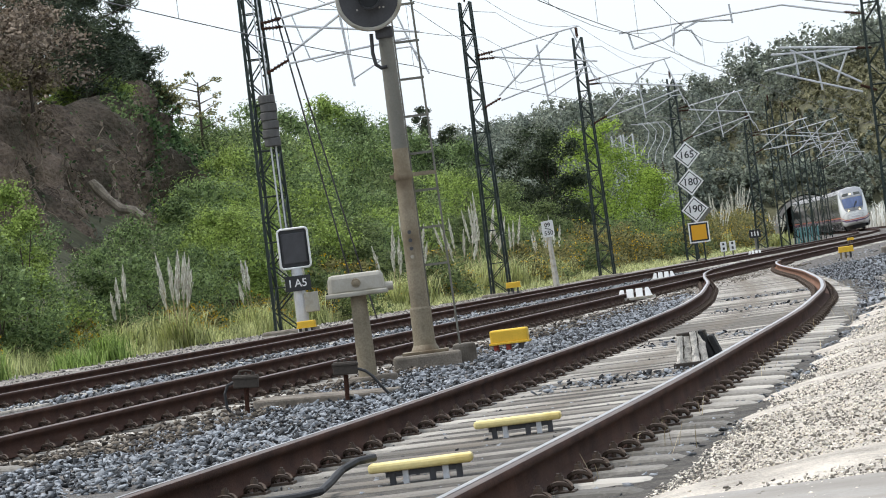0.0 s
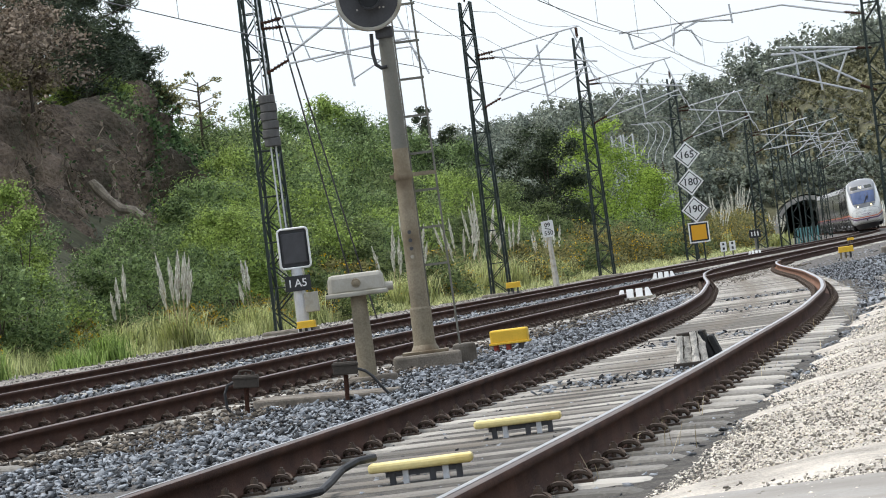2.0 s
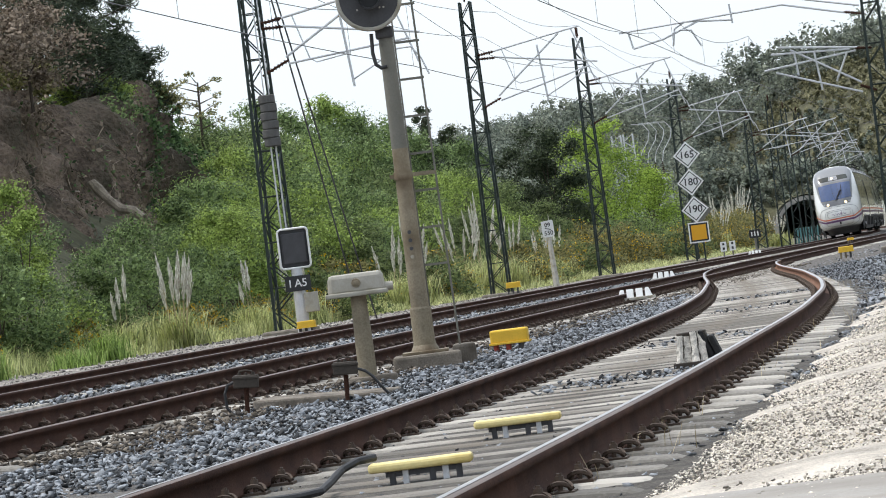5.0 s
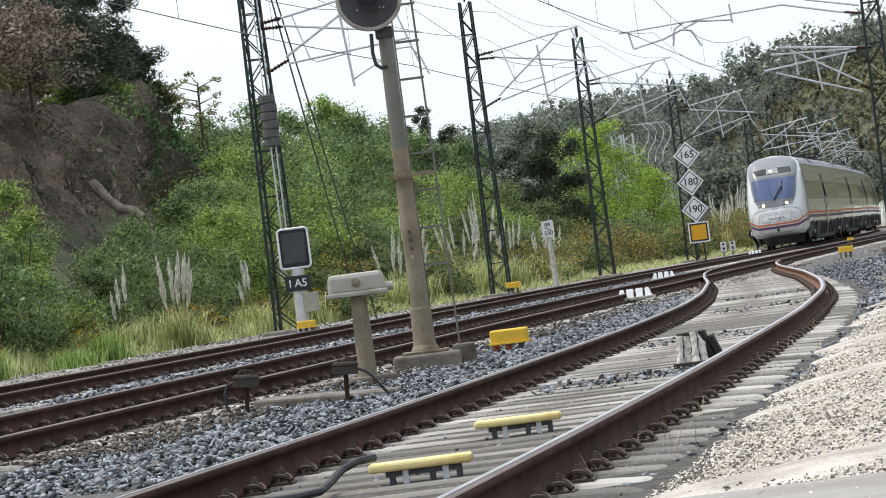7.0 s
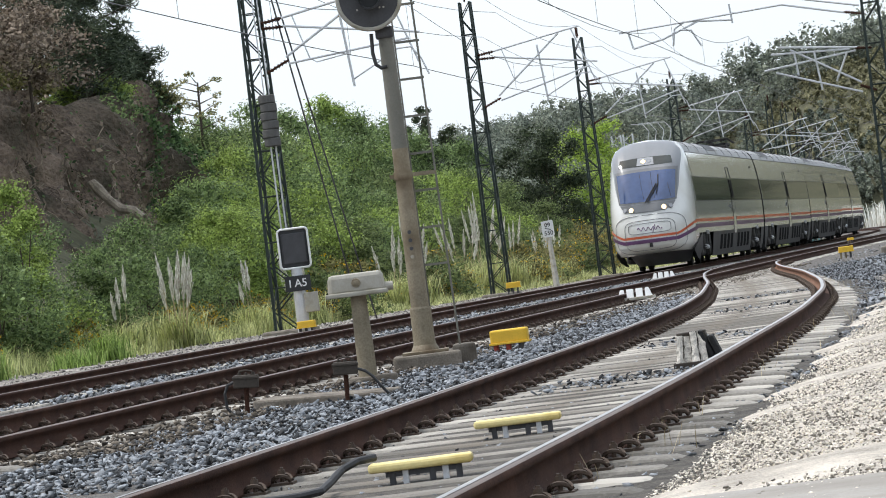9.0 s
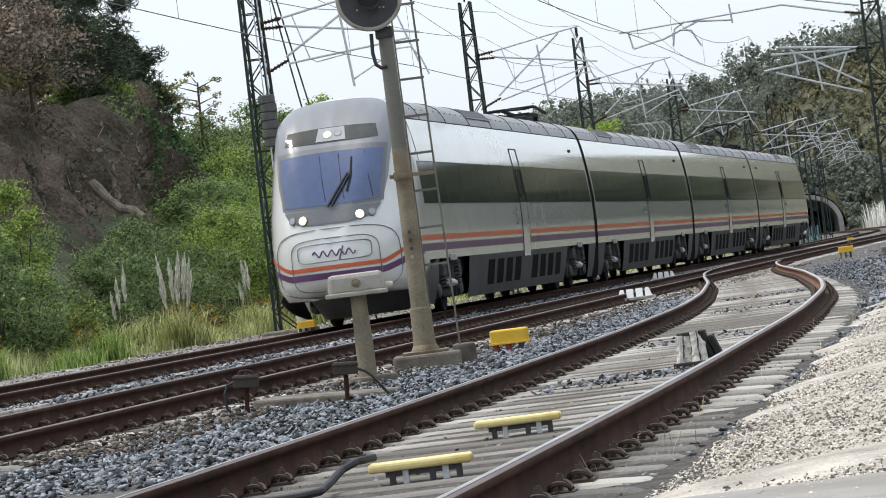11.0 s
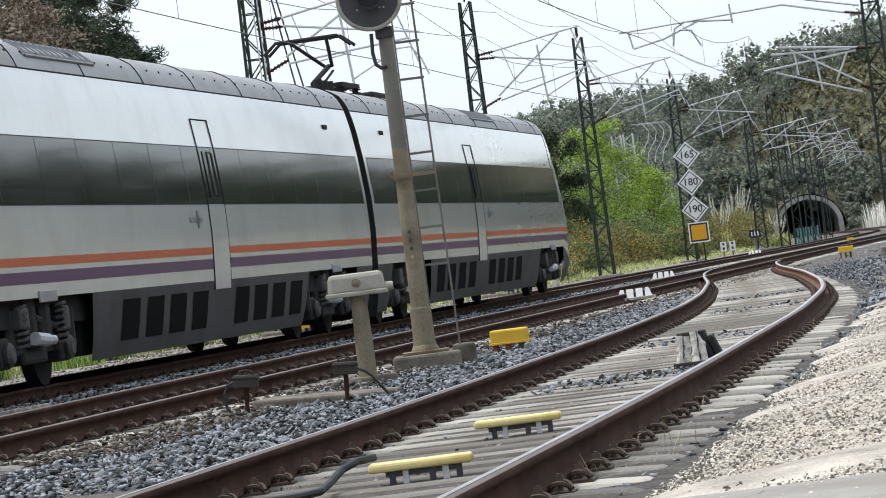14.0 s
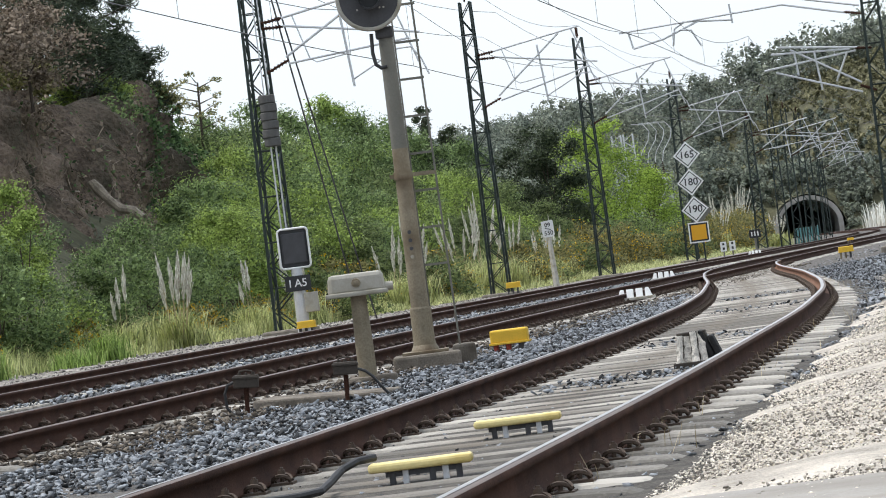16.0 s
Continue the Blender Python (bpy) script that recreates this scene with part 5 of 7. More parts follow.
def loose_parts(name, bm, material, parent):
    """Each connected piece of bm becomes a part of its own."""
    bm.verts.index_update()
    seen = set()
    for v0 in list(bm.verts):
        if v0 in seen:
            continue
        grp, todo = {v0}, [v0]
        while todo:
            for e in todo.pop().link_edges:
                for w in e.verts:
                    if w not in grp:
                        grp.add(w)
                        todo.append(w)
        seen |= grp
        order = list(grp)
        idx = {v: i for i, v in enumerate(order)}
        fs = {f for v in order for f in v.link_faces}
        me = bpy.data.meshes.new(name)
        me.from_pydata([tuple(v.co) for v in order], [], [[idx[v] for v in f.verts] for f in fs])
        me.materials.append(material)
        ob = new(name, me)
        ob.parent = parent
    bm.free()


def insulator(bm, a, b, r=0.055):
    a, b = Vector(a), Vector(b)
    tube(bm, a, b, 0.025, 0.025, 6)
    for k in range(7):
        t = 0.12 + 0.76 * k / 6
        p = a.lerp(b, t)
        d = (b - a).normalized() * 0.018
        tube(bm, p - d, p + d, r, r * 0.6, 10)


def cantilever(g, s, reach=3.4, za=7.4, zb=5.75, q=1.0):
    """Tubular bracket towards s * x, with insulators at the mast."""
    X = lambda x, z, y=0.0: (s * x * reach / 3.4, y, z)
    arm = bmesh.new()
    tube(arm, X(0.7, za + 0.08), X(3.4, za + 0.5), 0.028, 0.028, 8)
    tube(arm, X(0.7, za - 0.1), X(3.85, za - 0.65), 0.026, 0.026, 8)
    tube(arm, X(0.7, zb + 0.35), X(2.75, za + 0.36), 0.028, 0.028, 8)
    tube(arm, X(0.75, zb + 0.2), X(3.6, za - 0.75), 0.024, 0.024, 8)
    tube(arm, X(3.15, za + 0.45), X(3.75, za - 1.3), 0.02, 0.02, 6)
    ob = part("cantilever", arm, M_GALV, g, "galvanised tubular cantilever bracket")
    for pa, pb in ((X(0.1, za), X(0.72, za + 0.08)), (X(0.1, za - 0.1), X(0.72, za - 0.12)), (X(0.1, zb), X(0.75, zb + 0.28))):
        bm = bmesh.new()
        insulator(bm, pa, pb)
        part("insulator", bm, M_RUST, ob, "ribbed brown insulator")
    bm = bmesh.new()
    tube(bm, X(2.05, za + 0.1), X(2.2, za - 1.65), 0.028, 0.028, 8)
    bent(bm, [X(2.18, za - 1.5), X(2.7, za - 1.25), X(3.3, za - 0.95), X(3.6, za - 0.95), X(3.8, za - 1.2), X(3.95, za - 1.6)], 0.02, 6)
    bent(bm, [X(0.95, za + 0.1), X(1.25, za - 0.9), X(1.4, za - 1.0), X(2.2, za - 0.9)], 0.016, 6)
    part("registration_arm", bm, M_GALV, ob)


def mast(x, y, H=9.1, wb=0.62, wt=0.38, arms=((1, 3.4),), label="dark green lattice mast carrying the overhead line", base=True, n=18, rz=-9.5):
    g = empty("catenary_mast", pose(x, y, -0.1, 0, 0, rz), label, "catenary mast", "overhead line masts")
    *legs, lace = lattice(None, H, wb, wt, n)
    for bm in legs:
        part("leg", bm, M_MAST, g)
    if not base:
        tagged(part("lacing", lace, M_MAST, g, "zigzag lattice bracing"), kind="stuff")
    else:
        loose_parts("brace", lace, M_MAST, g)
    if base:
        bm = bmesh.new()
        box(bm, -0.55, 0.55, -0.55, 0.55, -0.6, 0.08, 0.04)
        part("footing", bm, M_CONCRETE, g, "concrete footing")
    bm = bmesh.new()
    tube(bm, (0.0, 0, H), (0.0, 0, H + 0.35), 0.03, 0.03, 6)
    insulator(bm, (0, 0, H + 0.05), (0, 0, H + 0.4), 0.07)
    part("top_insulator", bm, M_RUST, g)
    for a in arms:
        cantilever(g, *a)
    return g


m1 = mast(-3.59, 78.5, 9.2, 0.62, 0.40, ((1, 3.3, 6.9, 5.75),), "dark green lattice mast with tensioning weights and stays")
mast(1.62, 108.4)
mast(6.03, 132.9)
mast(11.95, 170.5, 8.9)
mast(18.0, 199.6, 7.4, arms=((1, 3.4, 6.6, 5.4),))
for yy, hh in ((218, 9.0), (233, 9.0), (251, 9.2), (263, 9.0), (300, 9.0), (345, 9.0)):
    px, py, ph = t3(yy, -3.4)
    mast(px, py, hh, base=False, n=14, arms=((1, 3.4),) if yy in (233, 263, 300) else ())
rmast = mast(12.9, 100.0, 10.5, 0.62, 0.46, (), "dark green lattice mast carrying long brackets over the turnout")


def bracket(g, bars, r, label):
    bm = bmesh.new()
    for bar in bars:
        bent(bm, [(-x, 0.02 * k, z) for k, (x, z) in enumerate(bar)], r, 7)
    return part("cantilever", bm, M_GALV, g, label)


b1 = bracket(rmast, [[(0.72, 6.8), (2.48, 7.27)], [(0.3, 6.95), (2.3, 7.45), (3.4, 7.6)], [(2.48, 7.27), (7.2, 7.09)], [(3.97, 7.5), (3.93, 6.94)], [(6.84, 6.59), (5.93, 6.76), (4.89, 7.14)], [(6.94, 7.1), (6.84, 6.6)],
                     [(5.69, 6.52), (5.6, 7.0), (5.29, 7.17), (3.93, 7.04)], [(5.45, 6.95), (5.13, 6.9), (4.89, 6.42)]], 0.028, "long galvanised bracket over the turnout")
b2 = bracket(rmast, [[(2.72, 6.07), (0.5, 5.78)], [(3.2, 5.45), (0.56, 5.7)], [(2.96, 5.89), (0.72, 5.76)], [(2.4, 5.96), (0.5, 4.78)], [(2.88, 5.36), (0.5, 4.5)], [(1.73, 5.8), (1.63, 4.71)], [(0.8, 5.7), (1.2, 4.9)], [(2.3, 5.9), (2.25, 5.2)]], 0.03, "galvanised tubular cantilever bracket")
for ob, ends in ((b1, [((0.2, 6.7), (0.75, 6.82))]), (b2, [((0.1, 5.72), (0.56, 5.76)), ((0.1, 4.5), (0.55, 4.7))])):
    for (xa, za), (xb, zb) in ends:
        bm = bmesh.new()
        insulator(bm, (-xa, 0, za), (-xb, 0, zb))
        part("insulator", bm, M_RUST, ob, "ribbed brown insulator")

# tensioning weights, ropes and signal board on the first mast
wts = empty("tension_weights", pose(-3.45, 78.1, 0), "stack of grey concrete tensioning weights hung on the mast", "weights")
for k in range(6):
    bm = bmesh.new()
    lathe(bm, [(0.16, 0), (0.185, 0.02), (0.185, 0.17), (0.16, 0.19)], 20)
    ob = part("weight", bm, M_WEIGHT, wts)
    ob.location = (0.01 * (-1) ** k, 0, 4.05 + 0.192 * k)
for x in (-0.05, 0.06):
    bm = bmesh.new()
    tube(bm, (x, 0, 5.2), (x - 0.02, 0, 9.2), 0.014, 0.014, 6)
    tube(bm, (x, 0, 2.2), (x, 0, 5.2), 0.022, 0.022, 6)
    part("rod", bm, M_GALV, wts, "galvanised guide rod")
bm = bmesh.new()
for dx in (0.0, 0.35):
    bent(bm, [(-3.25 + dx * 0.2, 78.4, 8.4), (-2.05 + dx, 82.5, -0.3)], 0.02, 6)
tagged(part("stay_wire", bm, M_WIRE), "pair of dark steel stay wires anchored in the ground", "wire", kind="stuff")

bd = empty("indicator_board", pose(-3.25, 77.5, -0.05), "dark rectangular indicator with white rim on a grey post", "railway signal")
bm = bmesh.new()
lathe(bm, [(0.14, -0.3), (0.14, 0.3), (0.13, 1.0), (0.12, 1.36)], 16)
part("post", bm, M_GALV, bd, "pale grey post")
bm = bmesh.new()
box(bm, -0.34, 0.34, 0.0, 0.28, 1.34, 2.25, 0.06)
hb = part("housing", bm, M_BLACK, bd)
bm = bmesh.new()
for (ax, az), (bx, bz) in zip([(-0.28, 1.36), (0.28, 1.36), (0.33, 1.41), (0.33, 2.18), (0.28, 2.23), (-0.28, 2.23), (-0.33, 2.18), (-0.33, 1.41)], [(0.28, 1.36), (0.33, 1.41), (0.33, 2.18), (0.28, 2.23), (-0.28, 2.23), (-0.33, 2.18), (-0.33, 1.41), (-0.28, 1.36)]):
    tube(bm, (ax, -0.02, az), (bx, -0.02, bz), 0.024, 0.024, 8)
part("rim", bm, M_WHITE, hb, "white rim")
bm = bmesh.new()
box(bm, -0.26, 0.26, -0.03, 0.02, 1.46, 2.13, 0.02)
part("panel", bm, M_DARKGREY, hb, "dark grey panel")
pl = board(bd, "name_plate", square(0.28, 0.17), 1.02, M_BLACK, -0.18)
text("letters", "I A5", 0.24, Matrix.Translation((0, -0.186, 1.02)) @ FACE, M_WHITE, pl)
bm = bmesh.new()
box(bm, 0.10, 0.40, -0.17, 0.05, 0.36, 0.80, 0.02)
part("relay_case", bm, M_BOXGREY, bd, "grey relay case")


def wire(name, pts, r=0.008, label="thin overhead wire"):
    cu = bpy.data.curves.new(name, "CURVE")
    cu.dimensions, cu.bevel_depth, cu.bevel_resolution = "3D", r, 0
    sp = cu.splines.new("POLY")
    sp.points.add(len(pts) - 1)
    for p, q in zip(sp.points, pts):
        p.co = (*q, 1)
    tmp = bpy.data.objects.new(name, cu)
    scene.collection.objects.link(tmp)
    me = bpy.data.meshes.new_from_object(tmp.evaluated_get(bpy.context.evaluated_depsgraph_get()))
    bpy.data.objects.remove(tmp)
    me.materials.clear()
    me.materials.append(M_WIRE)
    return tagged(new(name, me), label, "overhead wire", "overhead wires")


SPANS = [-30, 22, 50, 78.5, 108.4, 132.9, 163.4, 199.6, 233, 263, 310, 360, 410, 448]
for L, o in ((L3, 0.0), (L2, 0.0)):
    con, mes = [], []
    for a, b in zip(SPANS, SPANS[1:]):
        for t in np.linspace(0, 1, 9)[:-1]:
            y = a + (b - a) * t
            r = line_rows(L, y, y, 0, 0)[0]
            con.append((r[0], r[1], 5.45 - 0.06 * math.sin(math.pi * t)))
            mes.append((r[0], r[1], 6.85 - 0.75 * math.sin(math.pi * t)))
    wire("contact_wire", con, 0.009, "dark contact wire over the track")
    mw = wire("messenger_wire", mes, 0.008, "sagging messenger wire over the track")
    for a, b in zip(con[2::2], mes[2::2]):
        bm = bmesh.new()
        tube(bm, a, b, 0.005, 0.005, 3)
        part("dropper", bm, M_WIRE, mw)
for o, z, sag in ((-3.4, 9.5, 0.5), (-3.1, 7.9, 0.4), (-2.6, 8.6, 0.45), (2.2, 7.3, 0.5)):
    pts = []
    for a, b in zip(SPANS, SPANS[1:]):
        for t in np.linspace(0, 1, 9)[:-1]:
            y = a + (b - a) * t
            x, yy, _ = t3(y, o)
            pts.append((x, yy, z - sag * math.sin(math.pi * t)))
    wire("feeder_wire", pts, 0.008, "sagging feeder wire on the masts")

# pole-mounted switch behind the trees
sw = empty("switch_frame", pose(13.4, 237.0, 3.0), "galvanised lattice frame with switch insulators and curved leads", "electrical switch")
for x in (-0.9, -0.1):
    *legs, lace = lattice(None, 5.6, 0.7, 0.7, 12, 0.04)
    for bm in legs:
        part("leg", bm, M_GALV, sw).location.x = x
    part("lacing", lace, M_GALV, sw).location.x = x
bm = bmesh.new()
box(bm, -0.2, 2.4, -0.3, 0.3, 2.25, 2.4, 0.02)
tube(bm, (0.4, 0, 0.3), (1.2, 0, 2.3), 0.06, 0.06, 6)
tube(bm, (1.4, 0, 0.3), (2.2, 0, 2.3), 0.06, 0.06, 6)
part("platform", bm, M_GALV, sw)
for k in range(4):
    bm = bmesh.new()
    x = 0.5 + 0.5 * k
    insulator(bm, (x, 0, 2.4), (x, 0, 3.5), 0.14)
    part("insulator", bm, M_RUST, sw, "ribbed brown insulator")
    bm = bmesh.new()
    bent(bm, [(x, 0, 3.5), (x + 0.15, 0, 4.2), (x + 0.7, 0, 5.0), (x + 0.85, 0, 5.6), (x + 0.5, 0, 6.1), (x - 0.3, 0, 6.2)], 0.03, 6)
    part("lead", bm, M_GALV, sw, "curved bare lead")

# ---------------------------------------------------------------- tunnel
tn = empty("tunnel", pose(46.4, 448, -0.45, 0, 0, -1.5), "concrete tunnel mouth with a dark arched bore", "tunnel", kind="structure")
arch = [(3.75 * math.cos(a), 1.6 + 3.3 * math.sin(a)) for a in np.linspace(0, math.pi, 25)]
inn = [(3.75, 0.0)] + arch + [(-3.75, 0.0)]
outr = [(4.35, 0.0)] + [(4.35 * math.cos(a), 1.6 + 3.85 * math.sin(a)) for a in np.linspace(0, math.pi, 25)] + [(-4.35, 0.0)]
bm = bmesh.new()
A0 = [bm.verts.new((x, -2.5, z)) for x, z in inn]
B0 = [bm.verts.new((x, -2.5, z)) for x, z in outr]
C0 = [bm.verts.new((x, 6, z)) for x, z in outr]
D0 = [bm.verts.new((x, 80, z)) for x, z in inn]
for i in range(len(inn) - 1):
    bm.faces.new((A0[i], A0[i + 1], B0[i + 1], B0[i]))
    bm.faces.new((B0[i], B0[i + 1], C0[i + 1], C0[i]))
    bm.faces.new((A0[i], D0[i], D0[i + 1], A0[i + 1]))
bm.faces.new(D0)
bmesh.ops.recalc_face_normals(bm, faces=bm.faces)
part("portal_ring", bm, M_PORTAL, tn, "grey concrete ring and lining", smooth=False)
M_FENCE = mat("fence_turquoise", (0.12, 0.27, 0.27), 0.6, 0, 0.3, 2, 20, 0.1)
fn = empty("fence", pose(27.6, 268.0, -0.3), "turquoise slatted fence panel with white post", "fence")
for k in range(9):
    bm = bmesh.new()
    box(bm, -0.07, 0.07, -0.02, 0.02, 0, 1.2, 0.01)
    part("slat", bm, M_FENCE, fn).location.x = -0.9 + 0.22 * k


# ---------------------------------------------------------------- plants
def leaf_quads(P, size, up=0.25, aspect=0.55, rng=RNG, out=None):
    """Folded rhombic leaves at the points P: arrays of verts and faces."""
    n = len(P)
    d = rng.normal(0, 1, (n, 3))
    d[:, 2] *= 0.7
    d /= np.linalg.norm(d, axis=1)[:, None]
    nn = rng.normal(0, 1, (n, 3)) * 0.75
    nn[:, 2] += up * 3
    if out is not None:
        nn += out * 1.3
    s = np.cross(d, nn)
    s /= np.linalg.norm(s, axis=1)[:, None] + 1e-9
    L = (size * rng.uniform(0.6, 1.4, n))[:, None]
    v = np.stack([P - d * L / 2, P + s * L * aspect / 2, P + d * L / 2, P - s * L * aspect / 2], 1)
    return v.reshape(-1, 3), np.arange(n * 4).reshape(-1, 4)


def cloud(c, r, n, rng=RNG, shell=0.6):
    """Points in a lumpy ellipsoid, crowded to its skin."""
    d = rng.normal(0, 1, (n, 3))
    d /= np.linalg.norm(d, axis=1)[:, None]
    q = rng.uniform(0, 1, n) ** (1 / 3)
    q = shell + (1 - shell) * q
    k = 1 + 0.22 * np.sin(d[:, 0] * 5 + c[0] * 3) * np.sin(d[:, 1] * 4 + c[1]) + 0.16 * np.sin(d[:, 2] * 9 + d[:, 0] * 6 + c[2])
    k += rng.normal(0, 0.07, n)
    return np.asarray(c) + d * (q * k)[:, None] * np.asarray(r)


def tree(name, x, y, z0, H, W, material, label, category="tree", blobs=7, leaves=5000, size=0.11, trunk=0.08, low=0.15, group="", flowers=0, extra=None, lean=0.0):
    """Trunk, limbs and a ragged crown of single leaves."""
    g = empty(name, pose(x, y, z0), label, category, group)
    bm = bmesh.new()
    tube(bm, (0, 0, -0.4), (lean * 0.3, 0, H * 0.45), trunk, trunk * 0.6, 7)
    cs = []
    for k in range(blobs):
        a = 2.4 * k + RNG.uniform(0, 1)
        t = (k + 0.5) / blobs
        h = H * (low + (0.86 - low) * t)
        rad = W * 0.5 * (0.62 if t < 0.75 else 0.3) * RNG.uniform(0.5, 1.1)
        c = (math.cos(a) * rad + lean * t, math.sin(a) * rad, h)
        rr = W * RNG.uniform(0.22, 0.36) * (1 if t < 0.8 else 0.75)
        cs.append((c, (rr, rr, min(rr * RNG.uniform(0.75, 1.1), H * 0.3))))
        tube(bm, (lean * 0.2, 0, H * (0.12 + 0.3 * t)), c, trunk * 0.45, trunk * 0.12, 5)
    part("trunk", bm, M_BARK, g)
    # every limb ends in a cluster of smaller tufts
    tufts = []
    for c, r in cs:
        for _ in range(6):
            dv = RNG.normal(0, 1, 3)
            dv /= np.linalg.norm(dv)
            dv[2] = abs(dv[2]) * 0.9 - 0.15
            q = RNG.uniform(0.34, 0.6)
            tufts.append((np.array(c) + dv * np.array(r) * 0.72, np.array(r) * q))
    P, O = [], []
    for c, r in tufts:
        pts = cloud(c, r, int(leaves * 0.85) // len(tufts), shell=0.55)
        pts[:, 2] += 0.35 * r[2] * RNG.uniform(0, 1, len(pts)) ** 4
        P.append(pts)
        dv = pts - c
        O.append(dv / (np.linalg.norm(dv, axis=1)[:, None] + 1e-6))
    P, O = np.concatenate(P), np.concatenate(O)
    ok = P[:, 2] > -0.2
    V, F = leaf_quads(P[ok], size * 0.86, out=O[ok])
    inner = np.concatenate([cloud(c, np.asarray(r) * 0.62, leaves // (4 * len(tufts)) + 6, shell=0.4) for c, r in tufts])
    V2, F2 = leaf_quads(inner[inner[:, 2] > -0.1], size * 1.45, aspect=0.6)
    arr_mesh("crown", np.concatenate([V, V2]), np.concatenate([F, F2 + len(V)]), material, g)
    if flowers:
        c, r = cs[-1]
        P = np.concatenate([cloud(c, np.array(r) * 1.03, flowers // len(cs), shell=0.92) for c, r in cs])
        V, F = leaf_quads(P[P[:, 1] < np.median(P[:, 1])], size * 0.8)
        arr_mesh("blossom", V, F, M_GORSE, g, "yellow gorse blossom")
    return g


def gz(x, y):
    return float(ground_z(x, y))


def plant(o, y, *a, **k):
    """A plant at offset o from the far track."""
    x, yy, _ = t3(y, o)
    name, H, W, material, label = a
    return tree(name, x, yy, gz(x, yy) - 0.1, H, W, material, label, **k)


# thicket on the bank
BUSH = "dense leafy green shrub on the railway bank"
for y in np.arange(93, 160, 4.0):
    for o, H, W in ((-9.0, 2.9, 3.8), (-12.0, 3.8, 4.4), (-15.5, 4.4, 5.0)):
        if y < 114 and o < -10:
            continue
        yy, oo = y + RNG.uniform(-1.5, 1.5), o + RNG.uniform(-1, 1)
        k = RNG.uniform(0.8, 1.2)
        pick = RNG.uniform()
        light = pick < 0.25
        plant(oo, yy, "shrub", H * k, W * k, M_LEAF_LIGHT if light else M_LEAF_MID if pick > 0.72 or o > -10 and pick > 0.5 else M_LEAF, "light green leafy shrub on the railway bank" if light else BUSH, category="shrub", leaves=9500, size=0.098, group="bank shrubs")
for y, o, H in ((128, -17, 5.4), (138, -17, 6.2), (148, -16, 7.2), (154, -18, 6.4), (163, -18, 6.0), (124, -18, 5.0)):
    plant(o, y, "broadleaf_tree", H, 4.0, M_LEAF, "tall leafy green tree behind the bank", leaves=9500, size=0.115, group="bank trees")
for x, y, top, W in ((-4.3, 150, 9.9, 3.2), (-5.9, 150, 9.3, 3.6), (-7.6, 140, 8.3, 3.4), (-7.6, 130, 7.4, 3.2), (-2.7, 150, 8.9, 3.6), (-1.6, 155, 8.8, 3.4), (-0.4, 158, 8.0, 3.4), (1.6, 165, 7.6, 3.6)):
    z = gz(x, y)
    tree("broadleaf_tree", x, y, z - 0.1, (top - z) * 0.98, W, M_LEAF if W > 3.3 else M_LEAF_LIGHT, "tall leafy green tree behind the bank", leaves=8000, size=0.115, group="bank trees")
for x, y, top, W in ((-0.2, 203, 11.8, 2.2), (-1.5, 203, 10.6, 2.8), (1.1, 205, 10.2, 3.0)):
    z = gz(x, y)
    tree("conifer", x, y, z, top - z, W, M_LEAF_DARK, "dark conifer on the skyline", leaves=6000, size=0.13, blobs=16, low=0.1, group="dark skyline trees")
for y, o, H in ((203, -22, 7.6), (206, -21, 5.6), (200, -24, 6.0)):
    plant(o, y, "conifer", H, 3.2, M_LEAF_DARK, "dark conifer on the skyline", leaves=3600, size=0.16, group="dark skyline trees")
plant(-10.2, 166, "evergreen_oak", 7.3, 4.4, M_LEAF_DARK, "dark dense evergreen oak", leaves=16000, size=0.12, blobs=10, low=0.12)
plant(-11.6, 168, "evergreen_oak", 6.2, 4.6, M_LEAF_DARK, "dark dense evergreen oak", leaves=12000, size=0.12, blobs=10, low=0.12)
plant(-10.8, 189, "spring_tree", 8.0, 6.2, M_LEAF_SPRING, "bright yellow-green young tree", leaves=21000, size=0.12, blobs=14, low=0.08)
plant(-8.8, 194, "spring_tree", 5.6, 4.6, M_LEAF_SPRING, "bright yellow-green young tree", leaves=11000, size=0.12, blobs=12, low=0.08)
# scrub with gorse beside the line
for y in np.arange(96, 232, 4.0):
    o = -6.8 + RNG.uniform(-0.8, 0.6)
    k = RNG.uniform(0.8, 1.3)
    olive = RNG.uniform() < 0.6
    plant(o, y, "scrub", (1.5 + 0.007 * (y - 96)) * k, 2.8 * k, M_OLIVE if olive else M_LEAF_MID, "olive scrub bush with yellow gorse flowers" if olive else "low green scrub bush", category="shrub", leaves=2600, size=0.10, flowers=800 if olive else 0, group="lineside scrub", trunk=0.04)
for y in np.arange(150, 240, 6.0):
    k = RNG.uniform(0.8, 1.2)
    plant(-9.5, y, "scrub", 2.4 * k, 4.0 * k, M_OLIVE if RNG.uniform() < 0.5 else M_LEAF, "olive scrub bush below the hill", category="shrub", leaves=3000, size=0.13, group="lineside scrub", trunk=0.04)
